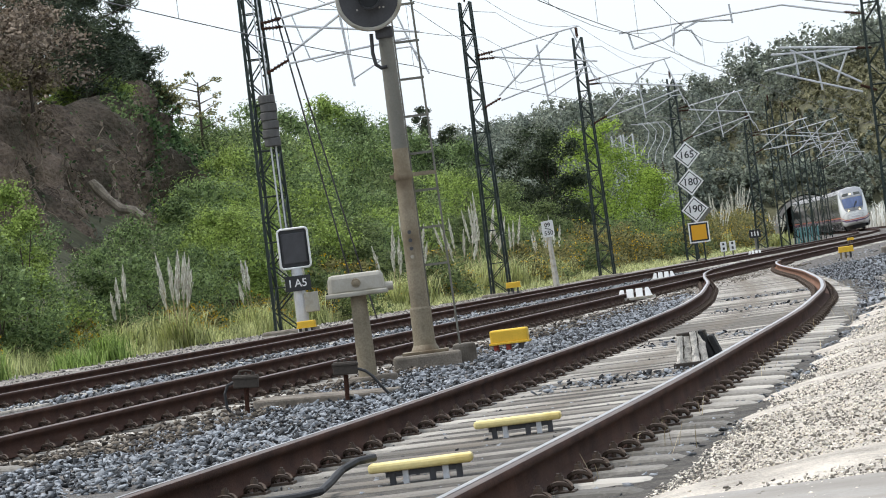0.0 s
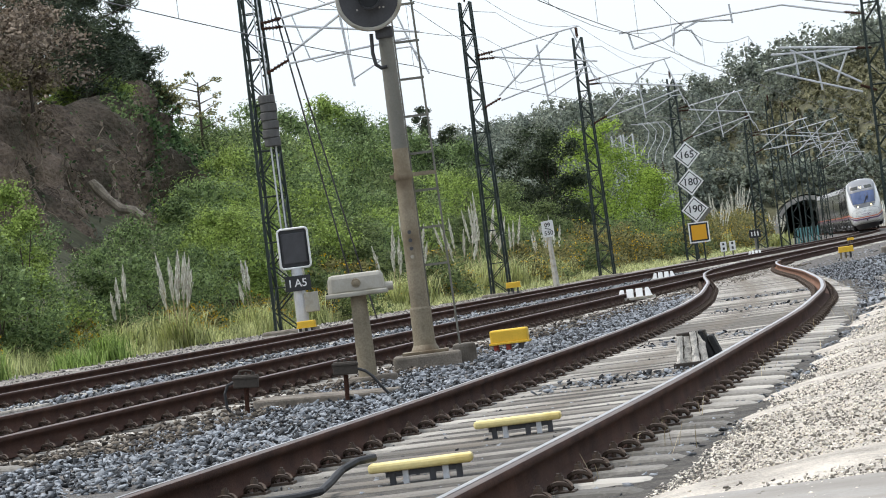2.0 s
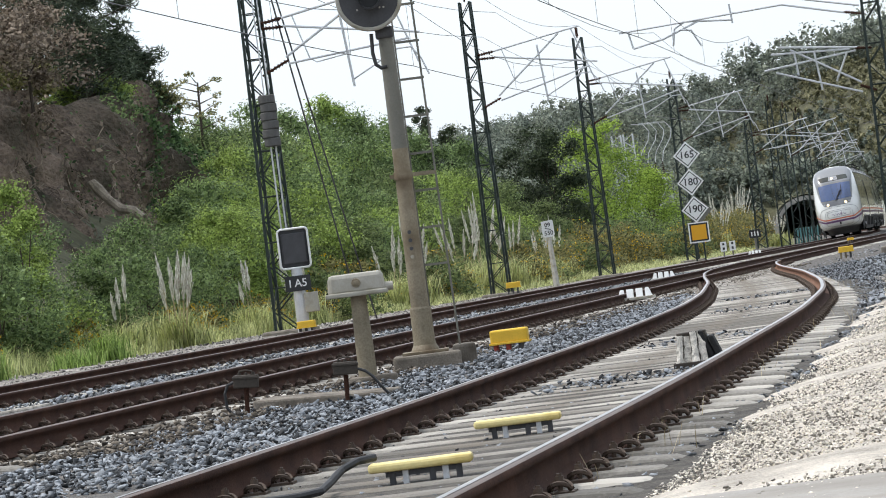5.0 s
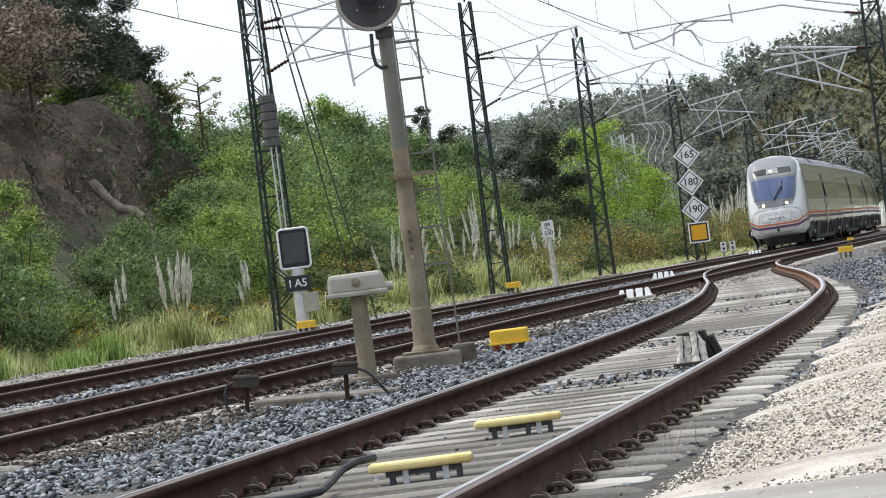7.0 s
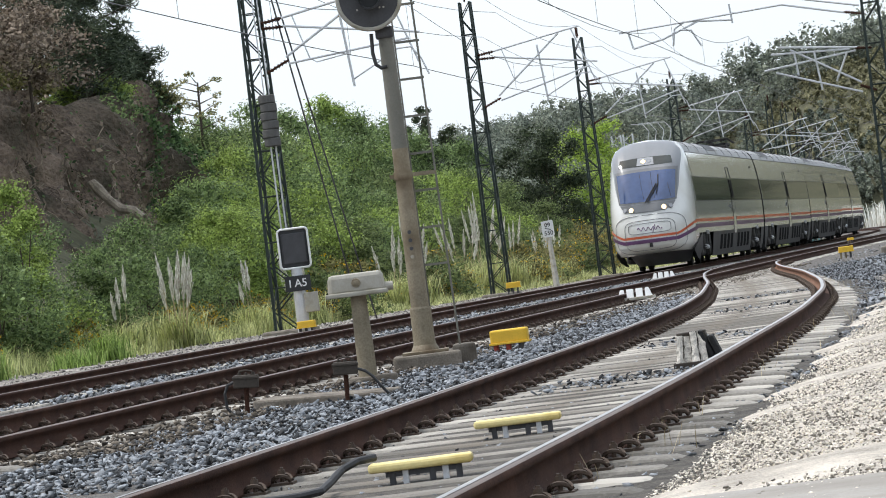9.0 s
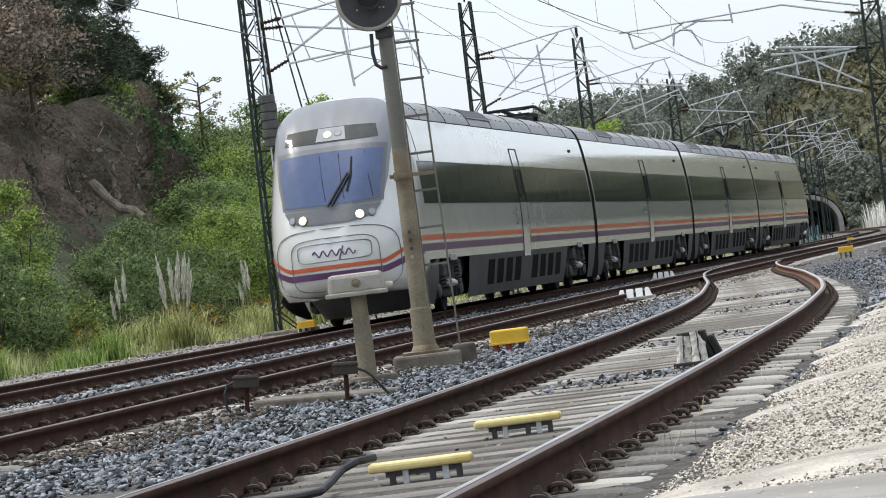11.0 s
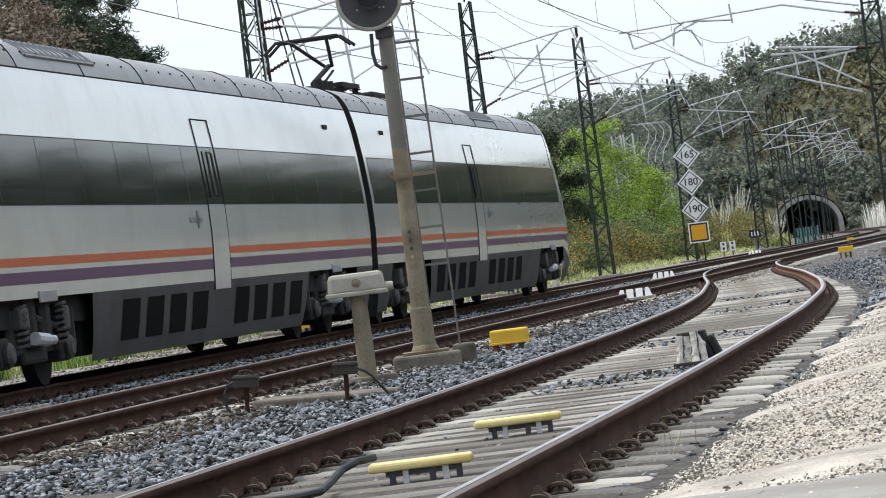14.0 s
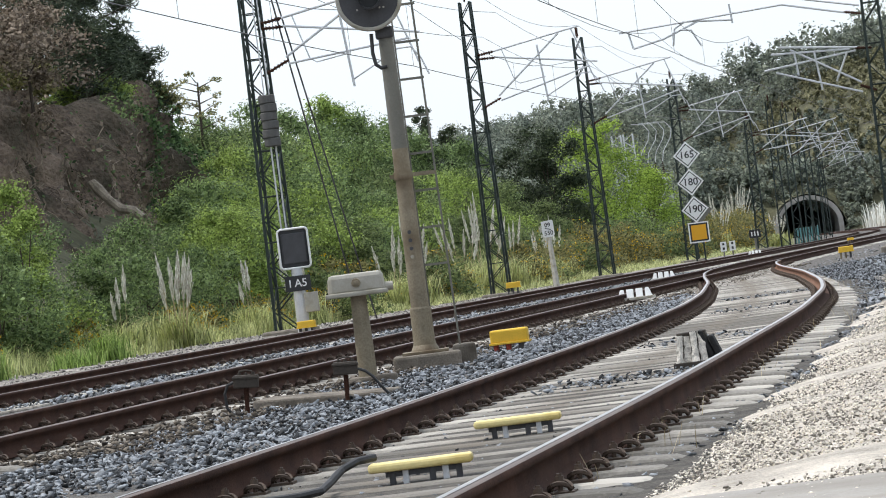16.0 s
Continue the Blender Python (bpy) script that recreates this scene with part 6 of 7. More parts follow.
# bushes below the cliff
for y, o, H, W in ((61, -7.6, 2.6, 3.2), (66, -8.2, 3.3, 3.4), (70, -7.4, 2.4, 3.0), (75, -8.4, 2.9, 3.4), (79, -7.6, 2.2, 3.0), (84, -8.2, 2.8, 3.6), (88, -7.8, 2.4, 3.0), (93, -8.6, 3.2, 3.6), (71.5, -7.4, 4.3, 2.4), (68, -7.0, 3.2, 2.6), (91, -7.8, 3.4, 3.0), (96, -8.2, 3.6, 3.2), (97, -9.6, 3.6, 3.4), (102, -10, 4.2, 3.6)):
    plant(o, y, "shrub", H, W, M_LEAF if H < 3.25 else M_LEAF_LIGHT, "leafy green shrub below the earth cliff", category="shrub", leaves=8000, size=0.075, group="shrubs below the cliff", flowers=0, trunk=0.05)
for y, o in ((72, -6.6), (80.5, -6.6), (84, -6.9), (90, -6.9), (66, -7.0), (95, -6.6), (113, -6.3), (118, -6.4), (123, -6.2)):
    plant(o, y, "gorse", 1.1, 1.3, M_OLIVE, "gorse bush in yellow flower", category="shrub", leaves=1500, size=0.07, flowers=1700, group="gorse bushes", trunk=0.03)

# cliff of bare earth
cl_y, cl_z = np.arange(56, 119, 0.35), np.linspace(0, 1, 52)
CY, CZ = np.meshgrid(cl_y, cl_z, indexing="ij")
rough = np.vectorize(lambda a, b: noise.fractal(Vector((a * 0.22, b * 1.6, 3.1)), 0.9, 2.1, 5))(CY, CZ)
rough2 = np.vectorize(lambda a, b: noise.fractal(Vector((a * 0.9, b * 2.2, 9.1)), 0.8, 2.1, 4))(CY, CZ)
top = 7.6 + 0.5 * np.sin(cl_y * 0.3) - 2.6 * step01(cl_y, 108, 119)
rough3 = np.vectorize(lambda a, b: noise.fractal(Vector((a * 2.1, b * 6.0, 1.1)), 0.7, 2.1, 4))(CY, CZ)
gully = np.vectorize(lambda a, b: abs(noise.noise(Vector((a * 0.55 + 0.9 * b, b * 0.7, 5.3)))) + 0.5 * abs(noise.noise(Vector((a * 1.5 - 1.2 * b, b * 1.4, 2.3)))))(CY, CZ)
CO = -10.7 - 3.5 * CZ ** 0.9 + 1.1 * rough + 0.6 * rough2 + 0.2 * rough3 - 1.9 * gully
base_r = line_rows(L3, 56, 119, 0, 0, 0.35)[:len(cl_y)]
CX = base_r[:, None, 0] + CO * np.cos(base_r[:, None, 3])
CYY = base_r[:, None, 1] - CO * np.sin(base_r[:, None, 3])
CZZ = 0.4 + (top[:, None] - 0.4) * CZ + 0.25 * rough2
k26 = len(cl_z)
ii, jj = np.meshgrid(np.arange(len(cl_y) - 1), np.arange(k26 - 1), indexing="ij")
aa = ii * k26 + jj
tagged(arr_mesh("earth_cliff", np.stack([CX, CYY, CZZ], -1).reshape(-1, 3), np.stack([aa, aa + k26, aa + k26 + 1, aa + 1], -1).reshape(-1, 4), M_EARTH, smooth=False),
       "steep eroded face of dark brown earth", "cliff", kind="structure")
# pale earth ledge on the cliff, modelled as a bent round bar
bm = bmesh.new()
bent(bm, [(-9.3, 96, 4.55), (-9.1, 96, 4.25), (-8.85, 95.9, 3.9), (-8.55, 95.8, 3.7), (-8.2, 95.7, 3.5), (-7.95, 95.6, 3.35)], 0.13, 9)
for v in bm.verts:
    v.co.z += 0.06 * math.sin(9 * v.co.x)
tagged(part("earth_ledge", bm, M_LEDGE), "pale earth ledge on the cliff foot", "log")


# ivy and growth on the cliff
def patch(name, y0, y1, z0, z1, n, size, material, label, lift=0.35):
    y = RNG.uniform(y0, y1, n)
    zz = RNG.uniform(z0, z1, n)
    keep = np.sin(y * 1.1) + np.sin(zz * 2.3 + y * 0.5) + RNG.normal(0, 0.7, n) > -0.6
    y, zz = y[keep], zz[keep]
    i = np.clip(((y - 56) / 0.35).astype(int), 0, len(cl_y) - 1)
    j = np.clip((zz * (k26 - 1)).astype(int), 0, k26 - 1)
    P = np.stack([CX[i, j], CYY[i, j], CZZ[i, j]], 1) + RNG.normal(0, 0.12, (len(y), 3))
    P[:, 0] += lift * 0.5
    P[:, 1] -= lift
    V, F = leaf_quads(P, size)
    return tagged(arr_mesh(name, V, F, material), label, "climbing plant", kind="stuff")


patch("ivy", 104.5, 117, 0.3, 1.0, 26000, 0.14, M_IVY, "dark ivy hanging over the earth cliff")
patch("ivy_light", 103, 118, 0.88, 1.0, 3000, 0.13, M_LEAF, "green ivy on the cliff edge")
patch("cliff_overhang", 66, 100, 0.86, 1.0, 5000, 0.13, M_LEAF_DRY, "dry brown growth hanging over the cliff edge")
patch("cliff_scrub", 62, 84, 0.25, 0.62, 5200, 0.14, M_LEAF_DARK, "dark scrub growing on the earth cliff")
patch("cliff_roots", 62, 110, 0.1, 1.0, 2600, 0.2, M_LEAF_DRY, "dry roots and stems on the earth cliff", 0.1)
patch("cliff_tufts", 90, 106, 0.3, 0.95, 1500, 0.12, M_IVY, "small green tufts on the earth cliff", 0.2)
# long roots hanging down the face
root_v, root_f = [], []
for k in range(420):
    i = int(RNG.integers(20, len(cl_y) - 22))
    j = int(RNG.integers(16, k26 - 1))
    for q in range(int(RNG.integers(5, 13))):
        a0 = np.array([CX[i, j], CYY[i, j], CZZ[i, j]]) + (0.1, -0.12, 0)
        i2, j2 = i + int(RNG.integers(-1, 2)), max(j - 1, 0)
        a1 = np.array([CX[i2, j2], CYY[i2, j2], CZZ[i2, j2]]) + (0.1, -0.12, 0)
        w = RNG.uniform(0.008, 0.022)
        n0 = len(root_v)
        root_v += [a0 - (w, 0, 0), a0 + (w, 0, 0), a1 + (w, 0, 0), a1 - (w, 0, 0)]
        root_f.append((n0, n0 + 1, n0 + 2, n0 + 3))
        i, j = min(max(i2, 1), len(cl_y) - 2), j2
tagged(arr_mesh("hanging_roots", root_v, root_f, M_LEAF_DRY), "thin dry roots hanging down the earth cliff", "roots", kind="stuff")
# growth along the cliff's edge, and pines behind
for y, o, H, W, material, lab in ((80, -12.8, 3.2, 4.0, M_LEAF_DRY, "dry brown shrub on the cliff edge"), (87, -13.0, 3.0, 4.2, M_LEAF_DRY, "dry brown shrub on the cliff edge"), (94, -13.4, 2.6, 3.8, M_LEAF_DRY, "dry brown shrub on the cliff edge"),
                                  (92, -15.0, 1.6, 3.6, M_OLIVE, "olive shrub on the cliff edge"), (99, -15.2, 1.5, 3.4, M_OLIVE, "olive shrub on the cliff edge"), (105, -15.2, 1.3, 3.2, M_LEAF_LIGHT, "light green growth on the cliff edge"), (111, -15, 1.2, 3.0, M_OLIVE, "olive shrub on the cliff edge")):
    x, yy, _ = t3(y, o)
    tree("edge_shrub", x, yy, 7.0, H, W, material, lab, category="shrub", leaves=6500, size=0.11, group="shrubs on the cliff edge", trunk=0.05)


def pine(o, y, z0, H, W, n=7000):
    """A pine at the place (o, y)."""
    g = empty("pine_tree", pose(o, y, z0), "tall dark pine above the earth cliff", "tree", "pines")
    bm = bmesh.new()
    tube(bm, (0, 0, -2), (0.1, 0, H), 0.2, 0.04, 8)
    P = []
    for k in range(26):
        t = 0.22 + 0.78 * k / 25
        a = 2.4 * k
        L = W * 0.5 * (1.15 - t) * RNG.uniform(0.7, 1.25) + 0.25
        e = np.array([math.cos(a) * L, math.sin(a) * L, H * t + 0.25 * L])
        tube(bm, (0, 0, H * t - 0.2), tuple(e), 0.05, 0.015, 5)
        for q in range(4):
            f = RNG.uniform(0.45, 1.05)
            c = np.array([0, 0, H * t - 0.2]) * (1 - f) + e * f + RNG.normal(0, 0.18, 3)
            P.append(cloud(c, (0.42, 0.42, 0.3), int(n * 1.5) // 104, shell=0.1))
    part("trunk", bm, M_BARK, g)
    V, F = leaf_quads(np.concatenate(P), 0.24, 0.2, 0.15)
    arr_mesh("crown", V, F, M_LEAF_PINE, g)


pine(-10.7, 112, 6.4, 8.0, 4.2, 17000)
pine(-9.6, 113, 6.4, 3.0, 2.6, 6000)
pine(-12.6, 118, 6.5, 7.8, 4.4, 12000)
pine(-12.7, 104, 6.8, 8.0, 4.6, 14000)
pine(-13.4, 98, 6.8, 7.5, 4.6, 11000)
pine(-13.2, 92, 6.8, 6.5, 4.2, 9000)
pine(-10.1, 107, 6.6, 3.3, 2.0, 5000)


# bare windswept little tree at the cliff's end
def snag():
    x, y, _ = t3(117, -14.5)
    g = empty("bare_tree", pose(x, y, 6.3), "thin half-bare tree at the cliff end", "tree")
    bm = bmesh.new()
    tube(bm, (0, 0, -1), (0.1, 0, 2.0), 0.06, 0.03, 6)
    P = []
    for k in range(16):
        t = 0.4 + 1.6 * k / 15
        a = 2.4 * k
        e = (math.cos(a) * 0.75, math.sin(a) * 0.75, t + 0.25)
        tube(bm, (0.05, 0, t), e, 0.025, 0.008, 4)
        P.append(cloud(e, (0.22, 0.22, 0.12), 60, shell=0.1))
    part("trunk", bm, M_BARK, g)
    V, F = leaf_quads(np.concatenate(P), 0.1)
    arr_mesh("foliage", V, F, M_OLIVE, g)


snag()


# ---------------------------------------------------------------- grass and pampas
def blades(P, H, width, bend, rng=RNG):
    """Bent blades: two quads each, rooted at P."""
    n = len(P)
    a = rng.uniform(0, 2 * np.pi, n)
    d = np.stack([np.cos(a), np.sin(a), np.zeros(n)], 1)
    s = np.stack([-np.sin(a), np.cos(a), np.zeros(n)], 1)
    h = (H * rng.uniform(0.5, 1.25, n))[:, None]
    b = (bend * rng.uniform(0.3, 1.3, n))[:, None]
    up = np.array([0, 0, 1.0])
    w = width
    m = P + up * h * 0.6 + d * h * b * 0.3
    t = P + up * h * (1 - 0.35 * b) + d * h * b
    V = np.stack([P - s * w, P + s * w, m + s * w * 0.8, m - s * w * 0.8, t], 1).reshape(-1, 3)
    k = np.arange(n)[:, None] * 5
    F = np.concatenate([k + [0, 1, 2], k + [0, 2, 3], k + [3, 2, 4]])
    return V, F


def offset_points(y, o):
    h = np.arctan(np.interp(y, LY, np.gradient(L3, LY)))
    x = np.interp(y, LY, L3) + o * np.cos(h)
    yy = y - o * np.sin(h)
    return np.stack([x, yy, ground_z(x, yy) - 0.03], 1)


n = 62000
y = RNG.uniform(42, 112, n)
o = -5.1 - 0.6 * step01(y, 52, 66) - RNG.gamma(2.0, 0.62, n)
keep = np.sin(y * 1.7) + np.sin(y * 0.63 + o * 1.9) + RNG.normal(0, 0.9, n) > -1.0
P = offset_points(y[keep], o[keep])
Hs = 0.5 + 0.25 * np.sin(y[keep] * 0.9) * np.sin(o[keep] * 2)
V, F = blades(P, Hs, 0.008, 0.85)
tagged(arr_mesh("long_grass", V, F, M_GRASS), "long pale green grass beside the far track", "grass", kind="stuff")
n = 16000
y = RNG.uniform(100, 215, n)
P = offset_points(y, -4.6 - RNG.gamma(2.0, 0.6, n))
V, F = blades(P, 0.5 + 0 * y, 0.016, 0.7)
tagged(arr_mesh("rough_grass", V, F, M_GRASS), "rough grass along the foot of the bank", "grass", kind="stuff")
for y, o, n, H in ((56.2, -5.2, 900, 0.95), (61.5, -5.5, 900, 0.9), (66, -5.0, 500, 0.7), (52, -5.6, 700, 0.8), (70.5, -5.6, 600, 0.8)):
    x, yy, _ = t3(y, o)
    g = empty("grass_tussock", pose(x, yy, gz(x, yy)), "tall green grass tussock", "grass tussock", "grass tussocks")
    P = np.stack([RNG.normal(0, 0.22, n), RNG.normal(0, 0.22, n), np.zeros(n) - 0.03], 1)
    V, F = blades(P, H + np.zeros(n), 0.009, 0.6)
    arr_mesh("grass_tuft", V, F, M_TUSSOCK, g)


n = 170
y = 11 + 55 * RNG.uniform(0, 1, n) ** 1.3
side = np.where(RNG.uniform(0, 1, n) < 0.6, 1.0, -1.0)
h = np.arctan(np.interp(y, LY, np.gradient(L1, LY)))
o = side * (0.98 + RNG.gamma(1.2, 0.12, n))
P = np.stack([np.interp(y, LY, L1) + o * np.cos(h), y - o * np.sin(h), np.full(n, -0.19)], 1)
V, F = blades(P, 0.17 + np.zeros(n), 0.0018, 1.1)
tagged(arr_mesh("dry_stems", V, F, M_STRAW), "thin dry stems beside the siding rails", "weeds", kind="stuff")


def pampas(y, o, plumes, H, spread):
    x, yy, _ = t3(y, o)
    g = empty("pampas_grass", pose(x, yy, gz(x, yy) - 0.05), "clump of pampas grass with cream plumes", "pampas grass", "pampas clumps")
    n = 420
    P = np.stack([RNG.normal(0, 0.15 + spread * 0.25, n), RNG.normal(0, 0.15, n), np.zeros(n)], 1)
    V, F = blades(P, H * 0.45 + np.zeros(n), 0.012, 0.9)
    arr_mesh("leaves", V, F, M_STRAW if H < 2.2 else M_GRASS, g, "arching dry leaves")
    for k in range(plumes):
        a = RNG.uniform(-1, 1)
        bx, by = a * 0.15, RNG.uniform(-0.15, 0.15)
        tx, h = a * spread, H * RNG.uniform(0.68, 1.0) * (1 - 0.12 * abs(a))
        bm = bmesh.new()
        top, low = Vector((tx, by * 2, h)), Vector((bx + (tx - bx) * 0.62, by * 1.6, h * 0.66))
        tube(bm, (bx, by, 0), low, 0.008, 0.006, 4)
        tube(bm, low, top, 0.006, 0.003, 4)
        st = part("stalk", bm, M_STRAW, g)
        m = 200
        t = RNG.uniform(0, 1, m)
        rad = 0.022 * np.sin(np.pi * np.clip(t * 0.9 + 0.1, 0, 1)) ** 0.8
        C = np.array(low)[None] + (np.array(top) - np.array(low))[None] * t[:, None]
        C[:, 0] += RNG.normal(0, 1, m) * rad
        C[:, 1] += RNG.normal(0, 1, m) * rad
        ax = np.array(top - low) / (top - low).length
        s = RNG.normal(0, 1, (m, 3))
        s /= np.linalg.norm(s, axis=1)[:, None]
        d = ax[None] * 0.075 + s * 0.013
        w = np.cross(d, RNG.normal(0, 1, (m, 3)))
        w /= np.linalg.norm(w, axis=1)[:, None]
        V = np.stack([C - d, C + w * 0.010, C + d, C - w * 0.010], 1).reshape(-1, 3)
        arr_mesh("plume", V, np.arange(4 * m).reshape(-1, 4), M_PLUME, st, "feathery cream plume")


for y, o, k, H, sp in ((77.6, -5.9, 15, 2.5, 0.62), (75.5, -6.6, 3, 2.2, 0.3), (86.5, -6.2, 3, 2.2, 0.3), (92, -6.2, 6, 2.4, 0.5), (104, -6.0, 6, 2.9, 0.5), (107, -6.0, 10, 3.2, 0.7), (116, -6.0, 7, 3.4, 0.8), (120, -6.0, 13, 3.8, 1.0), (126, -6.0, 7, 3.4, 0.8),
                       (134, -6.0, 6, 2.8, 0.5), (138, -6.2, 7, 2.8, 0.6), (206, -6.5, 10, 4.0, 1.0), (232, -7.5, 15, 4.6, 1.6), (238, -7.5, 10, 4.2, 1.4), (252, -6.0, 9, 2.6, 1.0), (256, -6.0, 6, 2.6, 1.0)):
    pampas(y, o, k, H, sp)
n = 2400
x = RNG.uniform(51.4, 66, n)
yy = RNG.uniform(385, 432, n)
P = np.stack([x, yy, ground_z(x, yy)], 1)
V, F = blades(P, 3.2 + np.zeros(n), 0.1, 0.25)
tagged(arr_mesh("pampas_bank", V, F, M_PLUME), "far bank of cream pampas plumes", "pampas grass", kind="stuff")

# ---------------------------------------------------------------- woods on the far hill
def woods(name, n, x0, x1, y0, y1, h0, h1, material, label, leaves=90, size=0.7, cond=None):
    x, y = RNG.uniform(x0, x1, n), RNG.uniform(y0, y1, n)
    if cond is not None:
        k = cond(x, y)
        x, y = x[k], y[k]
    z = np.maximum(ground_z(x, y), hill_z(x, y) - 0.4)
    P, Q = [], []
    for a, b, c in zip(x, y, z):
        h = RNG.uniform(h0, h1)
        for k in range(3):
            w = h * RNG.uniform(0.16, 0.26)
            m = (a + RNG.normal(0, 0.13) * h, b + RNG.normal(0, 0.13) * h, c + h * (0.3 + 0.24 * k))
            P.append(cloud(m, (w, w, w * 0.95), leaves // 3, shell=0.55))
            Q.append(cloud(m, (w * 0.7, w * 0.7, w * 0.7), leaves // 5, shell=0.4))
    V, F = leaf_quads(np.concatenate(P), size * 0.85)
    V2, F2 = leaf_quads(np.concatenate(Q), size * 1.4, aspect=0.7)
    return tagged(arr_mesh(name, np.concatenate([V, V2]), np.concatenate([F, F2 + len(V)]), material), label, "woods", kind="stuff")


# haze over the hill comes only from these paled leaf colours
woods("hill_scrub", 4300, -5, 95, 400, 600, 1.0, 2.4, M_HAZE_SCRUB, "brownish scrub covering the far hill", 36, 0.5, lambda x, y: (x < 33) | (y > 458))
woods("tunnel_scrub", 560, 33, 62, 451, 540, 1.0, 2.6, M_HAZE_DARK, "dark scrub over the tunnel mouth", 45, 0.45)
woods("portal_scrub", 620, 32, 66, 446.5, 462, 0.9, 2.2, M_HAZE_GREY, "olive scrub on the slope round the tunnel mouth", 45, 0.4, lambda x, y: (np.abs(x - 46.4) > 5.0) | (y > 452))
woods("hill_foot_scrub", 700, 18, 84, 370, 470, 0.8, 2.0, M_HAZE_SCRUB, "olive scrub at the foot of the far hill", 36, 0.4, lambda x, y: (hill_z(x, y) > 0.25) & (np.abs(x - 46.4) > 6.5) & (y < 452))
woods("near_side_wood", 260, 18, 75, -60, 130, 5, 9, M_LEAF_DARK, "dark wood on the slope behind the camera", 130, 0.9, lambda x, y: x - 0.16 * y > 22)
woods("right_wood", 260, 30, 110, 130, 340, 7, 11, M_LEAF_DARK, "dark wood on the slope across the line", 130, 0.9, lambda x, y: x - 0.16 * y > 10)
# unseen trees added behind the camera to close off sky and reflections
woods("behind_wood", 120, -10, 60, -110, -45, 5, 9, M_LEAF_DARK, "unseen dark wood added behind the platform", 130, 0.9)
woods("hill_wood_dark", 520, -10, 56, 300, 570, 4, 8.5, M_HAZE_DARK, "dark wood on the far hillside", 250, 0.38, lambda x, y: (x < 6 + (y - 300) * 0.175) & ((x < 33) | (y > 462)))
woods("hill_wood_grey", 300, -10, 60, 380, 600, 4, 9, M_HAZE_GREY, "grey-green eucalyptus wood on the hillside", 250, 0.38, lambda x, y: ((x < 14 + (y - 300) * 0.15) | (y > 560)) & ((x < 33) | (y > 462)))
woods("ridge_wood", 170, -20, 90, 560, 620, 6, 10.5, M_HAZE_GREY, "eucalyptus wood along the ridge", 200, 0.55)
woods("ridge_wood_dark", 120, -20, 90, 570, 640, 5, 9, M_HAZE_DARK, "dark trees along the ridge", 200, 0.6)


# ---------------------------------------------------------------- ballast stones
def stone_kinds(m, rng):
    """Angular chips: convex hulls of a few scattered points, all with the same number of corners."""
    out = []
    for _ in range(m):
        bm = bmesh.new()
        for p in rng.normal(0, 1, (8, 3)):
            p = p / np.linalg.norm(p) * rng.uniform(0.75, 1.1)
            bm.verts.new((p[0] * rng.uniform(0.9, 1.3), p[1] * rng.uniform(0.7, 1.0), p[2] * 0.7))
        r = bmesh.ops.convex_hull(bm, input=bm.verts)
        bmesh.ops.delete(bm, geom=[v for v in bm.verts if not v.link_faces], context="VERTS")
        bm.verts.index_update()
        out.append((np.array([tuple(v.co) for v in bm.verts]), np.array([[v.index for v in f.verts] for f in bm.faces])))
        bm.free()
    return out


KINDS = stone_kinds(24, np.random.default_rng(3))


def stones(name, P, size, material, label, rng=RNG):
    VV, FF, base = [], [], 0
    pick = rng.integers(0, len(KINDS), len(P))
    for k, (sv, sf) in enumerate(KINDS):
        Q = P[pick == k]
        n = len(Q)
        if not n:
            continue
        a, b = rng.uniform(0, 6.28, n), rng.uniform(-0.7, 0.7, n)
        s = size * np.clip(rng.lognormal(-0.05, 0.42, n), 0.35, 1.9)
        v = sv[None] * s[:, None, None] * rng.uniform(0.7, 1.25, (n, 1, 3))
        ca, sa, cb, sb = np.cos(a)[:, None], np.sin(a)[:, None], np.cos(b)[:, None], np.sin(b)[:, None]
        x, y, z = v[:, :, 0], v[:, :, 1], v[:, :, 2] * 0.8
        x, z = x * cb + z * sb, -x * sb + z * cb
        x, y = x * ca - y * sa, x * sa + y * ca
        VV.append((np.stack([x, y, z], -1) + Q[:, None]).reshape(-1, 3))
        FF.append((sf[None] + (np.arange(n) * len(sv))[:, None, None]).reshape(-1, 3) + base)
        base += n * len(sv)
    return tagged(arr_mesh(name, np.concatenate(VV), np.concatenate(FF), material), label, "ballast", kind="stuff")


def along(L, y, o, z):
    h = np.arctan(np.interp(y, LY, np.gradient(L, LY)))
    return np.stack([np.interp(y, LY, L) + o * np.cos(h), y - o * np.sin(h), z], 1)


def clear(P, L, lo=-G2 - 0.1, hi=G2 + 0.1):
    d = P[:, 0] - np.interp(P[:, 1], LY, L)
    return (d < lo) | (d > hi)


def rail_free(P):
    ok = np.ones(len(P), bool)
    for L in (L1, L2, L3):
        d = P[:, 0] - np.interp(P[:, 1], LY, L)
        ok &= np.abs(np.abs(d) - G2) > 0.12
    return ok


# between siding and middle track: clean grey stone
n = 52000
y = 19 + 46 * RNG.uniform(0, 1, n) ** 1.25
w1, w2 = np.interp(y, LY, L1) - 1.0, np.interp(y, LY, L2) + 1.5
x = w2 + (w1 - w2) * RNG.uniform(0, 1, n)
P = np.stack([x, y, -0.205 + RNG.uniform(-0.02, 0.03, n)], 1)
stones("ballast_stones", P, 0.0235, M_STONE, "loose angular blue-grey ballast stones")
# rusty stone beside and between the running rails
n = 26000
y = 24 + 70 * RNG.uniform(0, 1, n) ** 1.6
o2 = RNG.uniform(-1.6, 2.1, n)
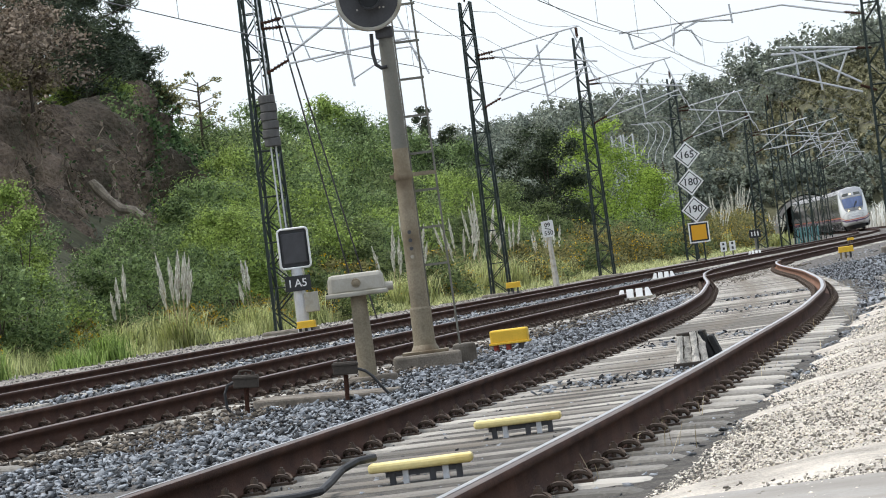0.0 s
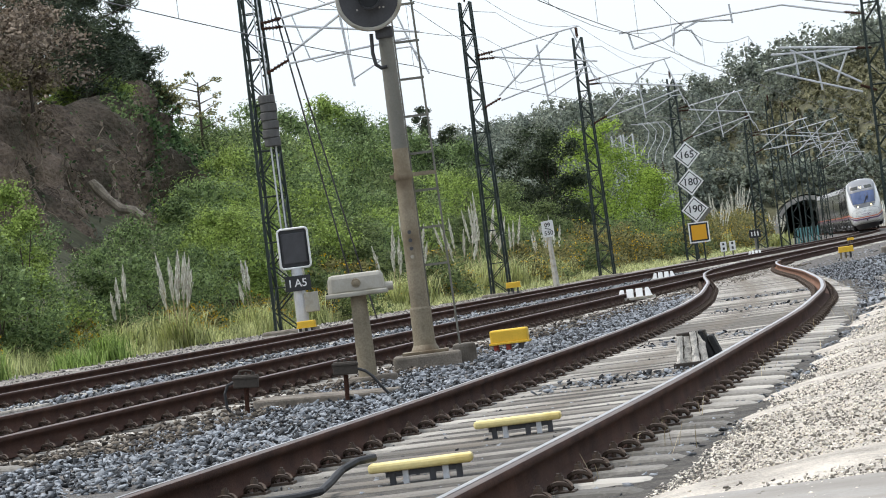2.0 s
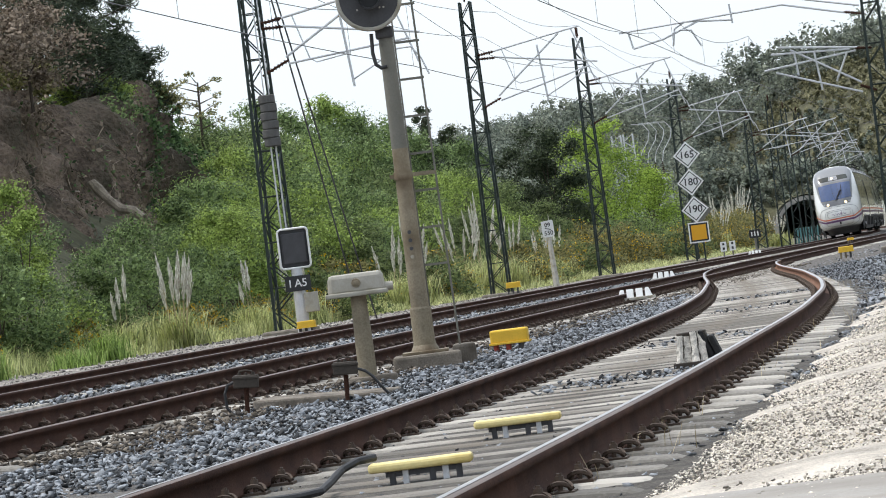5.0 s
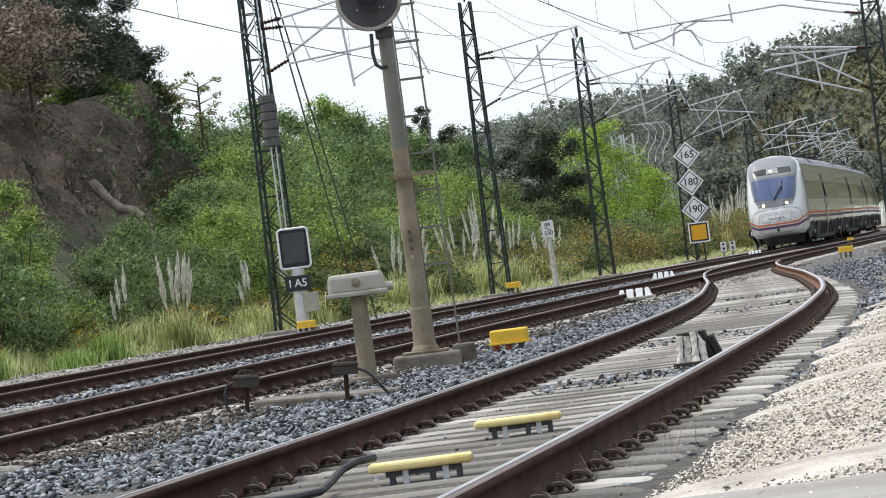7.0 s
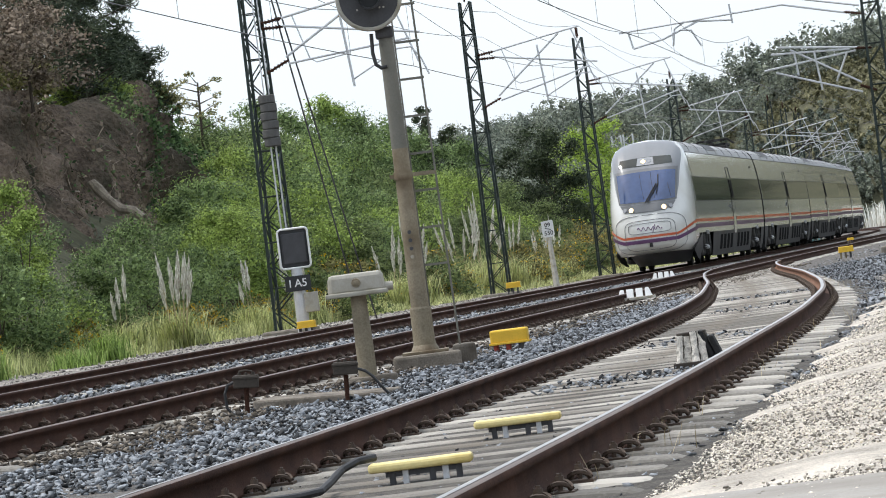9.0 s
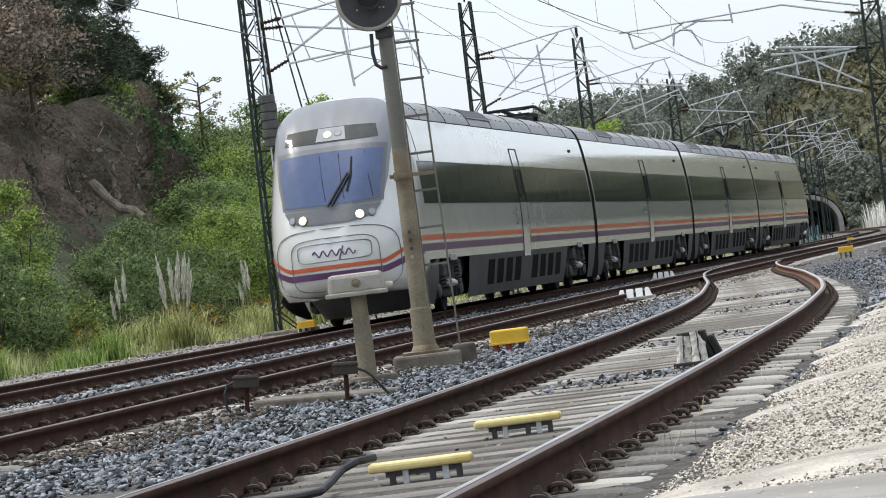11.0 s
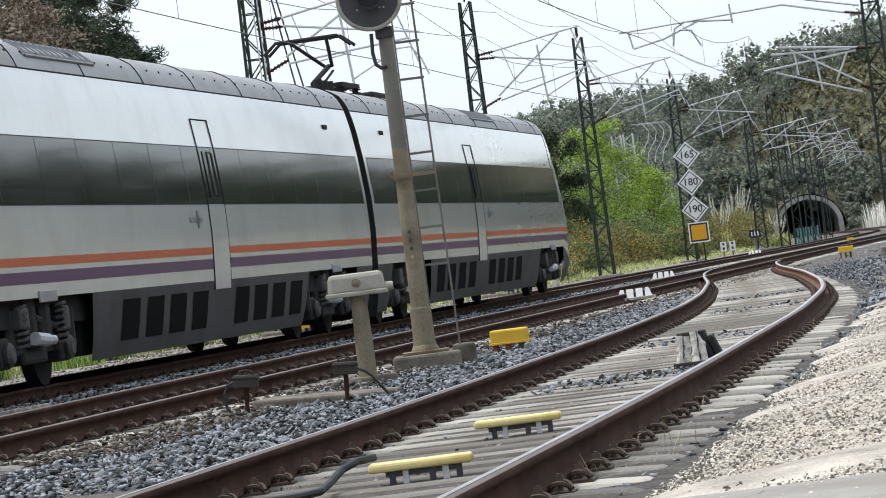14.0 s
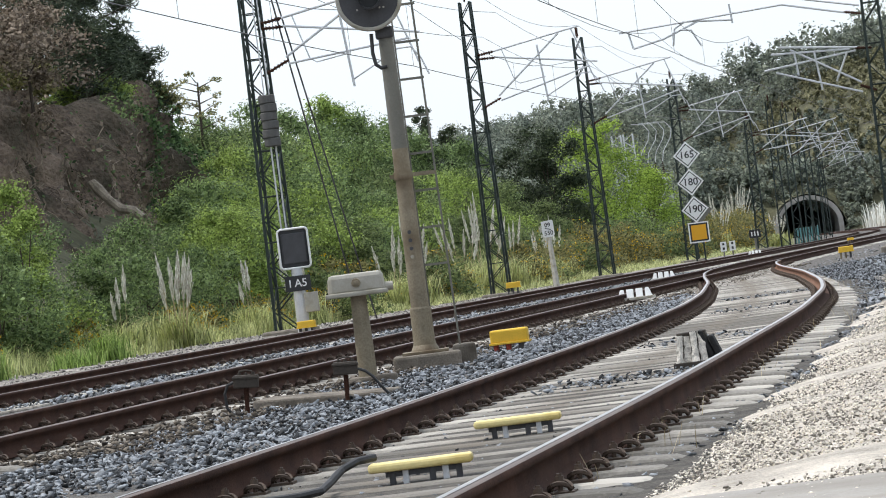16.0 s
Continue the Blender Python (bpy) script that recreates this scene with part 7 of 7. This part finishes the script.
P = along(L2, y, o2, np.where(o2 > 1.05, -0.178, -0.2) + RNG.uniform(-0.03, 0.02, n))
P = P[rail_free(P)]
stones("rusty_ballast", P, 0.025, M_STONE_BROWN, "rusty brown ballast stones among the sleepers")
n = 9000
y = 40 + 70 * RNG.uniform(0, 1, n) ** 1.2
P = along(L3, y, RNG.uniform(-2.2, 2.4, n), -0.2 + RNG.uniform(-0.03, 0.02, n))
stones("far_ballast", P[rail_free(P)], 0.033, M_STONE, "grey ballast stones on the far track")
n = 11000
y = 34 + 80 * RNG.uniform(0, 1, n) ** 1.3
P = along(L3, y, RNG.uniform(1.05, 4.1, n), -0.165 + RNG.uniform(-0.03, 0.02, n))
stones("six_foot_ballast", P[rail_free(P)], 0.034, M_STONE, "grey ballast stones between the main tracks")
# stones among the siding's sleepers and on its shoulder
n = 5200
y = 9 + 60 * RNG.uniform(0, 1, n) ** 1.3
P = along(L1, y, RNG.uniform(-0.75, 0.75, n), -0.18 + RNG.uniform(-0.008, 0.008, n))
stones("siding_stones", P, 0.014, M_STONE, "grey stones between the siding's sleepers")
n = 11000
y = 10 + 70 * RNG.uniform(0, 1, n) ** 1.1
P = along(L1, y, 0.95 + RNG.uniform(0, 1, n) * (0.3 + 0.02 * np.clip(y - 12, 0, 70)), -0.2 + RNG.uniform(-0.03, 0.015, n))
P[:, 2] += 0.1 * np.clip((P[:, 0] - np.interp(P[:, 1], LY, L1) - 1.3), 0, 1)
stones("shoulder_stones", P, 0.019, M_STONE, "grey shoulder stones beside the siding")
for yb, m in ((25.0, 420), (33, 260), (44, 160), (52, 260)):
    P = along(L1, yb + RNG.normal(0, 0.5, m), RNG.uniform(-0.6, 0.7, m), -0.165 + RNG.uniform(-0.02, 0.02, m))
    stones("stone_heap", P, 0.02, M_STONE, "grey stones heaped over the sleepers")
n = 50000
y = 10.5 + 44 * RNG.uniform(0, 1, n) ** 1.5
P = along(L1, y, 1.22 + 0.012 * (y - 12) + RNG.gamma(1.5, 0.55, n) * (0.8 + 0.02 * y), np.zeros(n))
oo = P[:, 0] - np.interp(P[:, 1], LY, L1)
P[:, 2] = np.interp(oo, us, hz) + 0.005
stones("gravel_stones", P, 0.0075, M_STONE_PALE, "pale beige gravel on the platform")
n = 11000
y = 38 + 32 * RNG.uniform(0, 1, n) ** 0.8
P = along(L1, y, 1.25 + RNG.uniform(0, 1, n) ** 1.3 * np.clip(0.5 + 0.5 * (y - 38), 0.5, 6.5), np.zeros(n))
oo = P[:, 0] - np.interp(P[:, 1], LY, L1)
P[:, 2] = np.interp(oo, us, hz) - step01(P[:, 1], 36, 60) * 0.15 + 0.015
stones("bank_edge_stones", P, 0.03, M_STONE, "grey ballast stones along the turnout")
n = 1600
P = along(L1, RNG.uniform(7.5, 10.8, n), 1.8 + RNG.gamma(1.3, 0.8, n), np.full(n, 0.012))
P[:, 1] -= RNG.gamma(1.0, 0.25, n)
stones("stray_gravel", P, 0.007, M_STONE_PALE, "stray gravel on the concrete slab")
n = 7000
P = offset_points(RNG.uniform(38, 125, n), RNG.uniform(-5.6, -2.6, n))
P[:, 2] = -0.12
stones("verge_stones", P, 0.03, M_STONE_VERGE, "grey and rusty stones on the verge")
n = 9000
y = RNG.uniform(50, 130, n)
P = along(L1, np.minimum(y, 96), RNG.uniform(1.6, 4.5, n), np.zeros(n))
P[:, 1] = y
P[:, 0] = np.interp(y, LY, L2) + RNG.uniform(2.2, 6.5, n)
P[:, 2] = np.maximum(ground_z(P[:, 0], P[:, 1]), -0.24) + 0.02
keep = P[:, 0] > np.interp(P[:, 1], LY, np.where(LY < 97, L1, L2)) + 1.2
stones("bank_stones", P[keep], 0.04, M_STONE, "grey ballast bank beyond the turnout")


# ---------------------------------------------------------------- sleepers last
ties(track_near, L1, 6, 100, 999)
ties(track_mid, L2, 12, 200, 150)
ties(track_far, L3, 14, 260, 150)

motions()
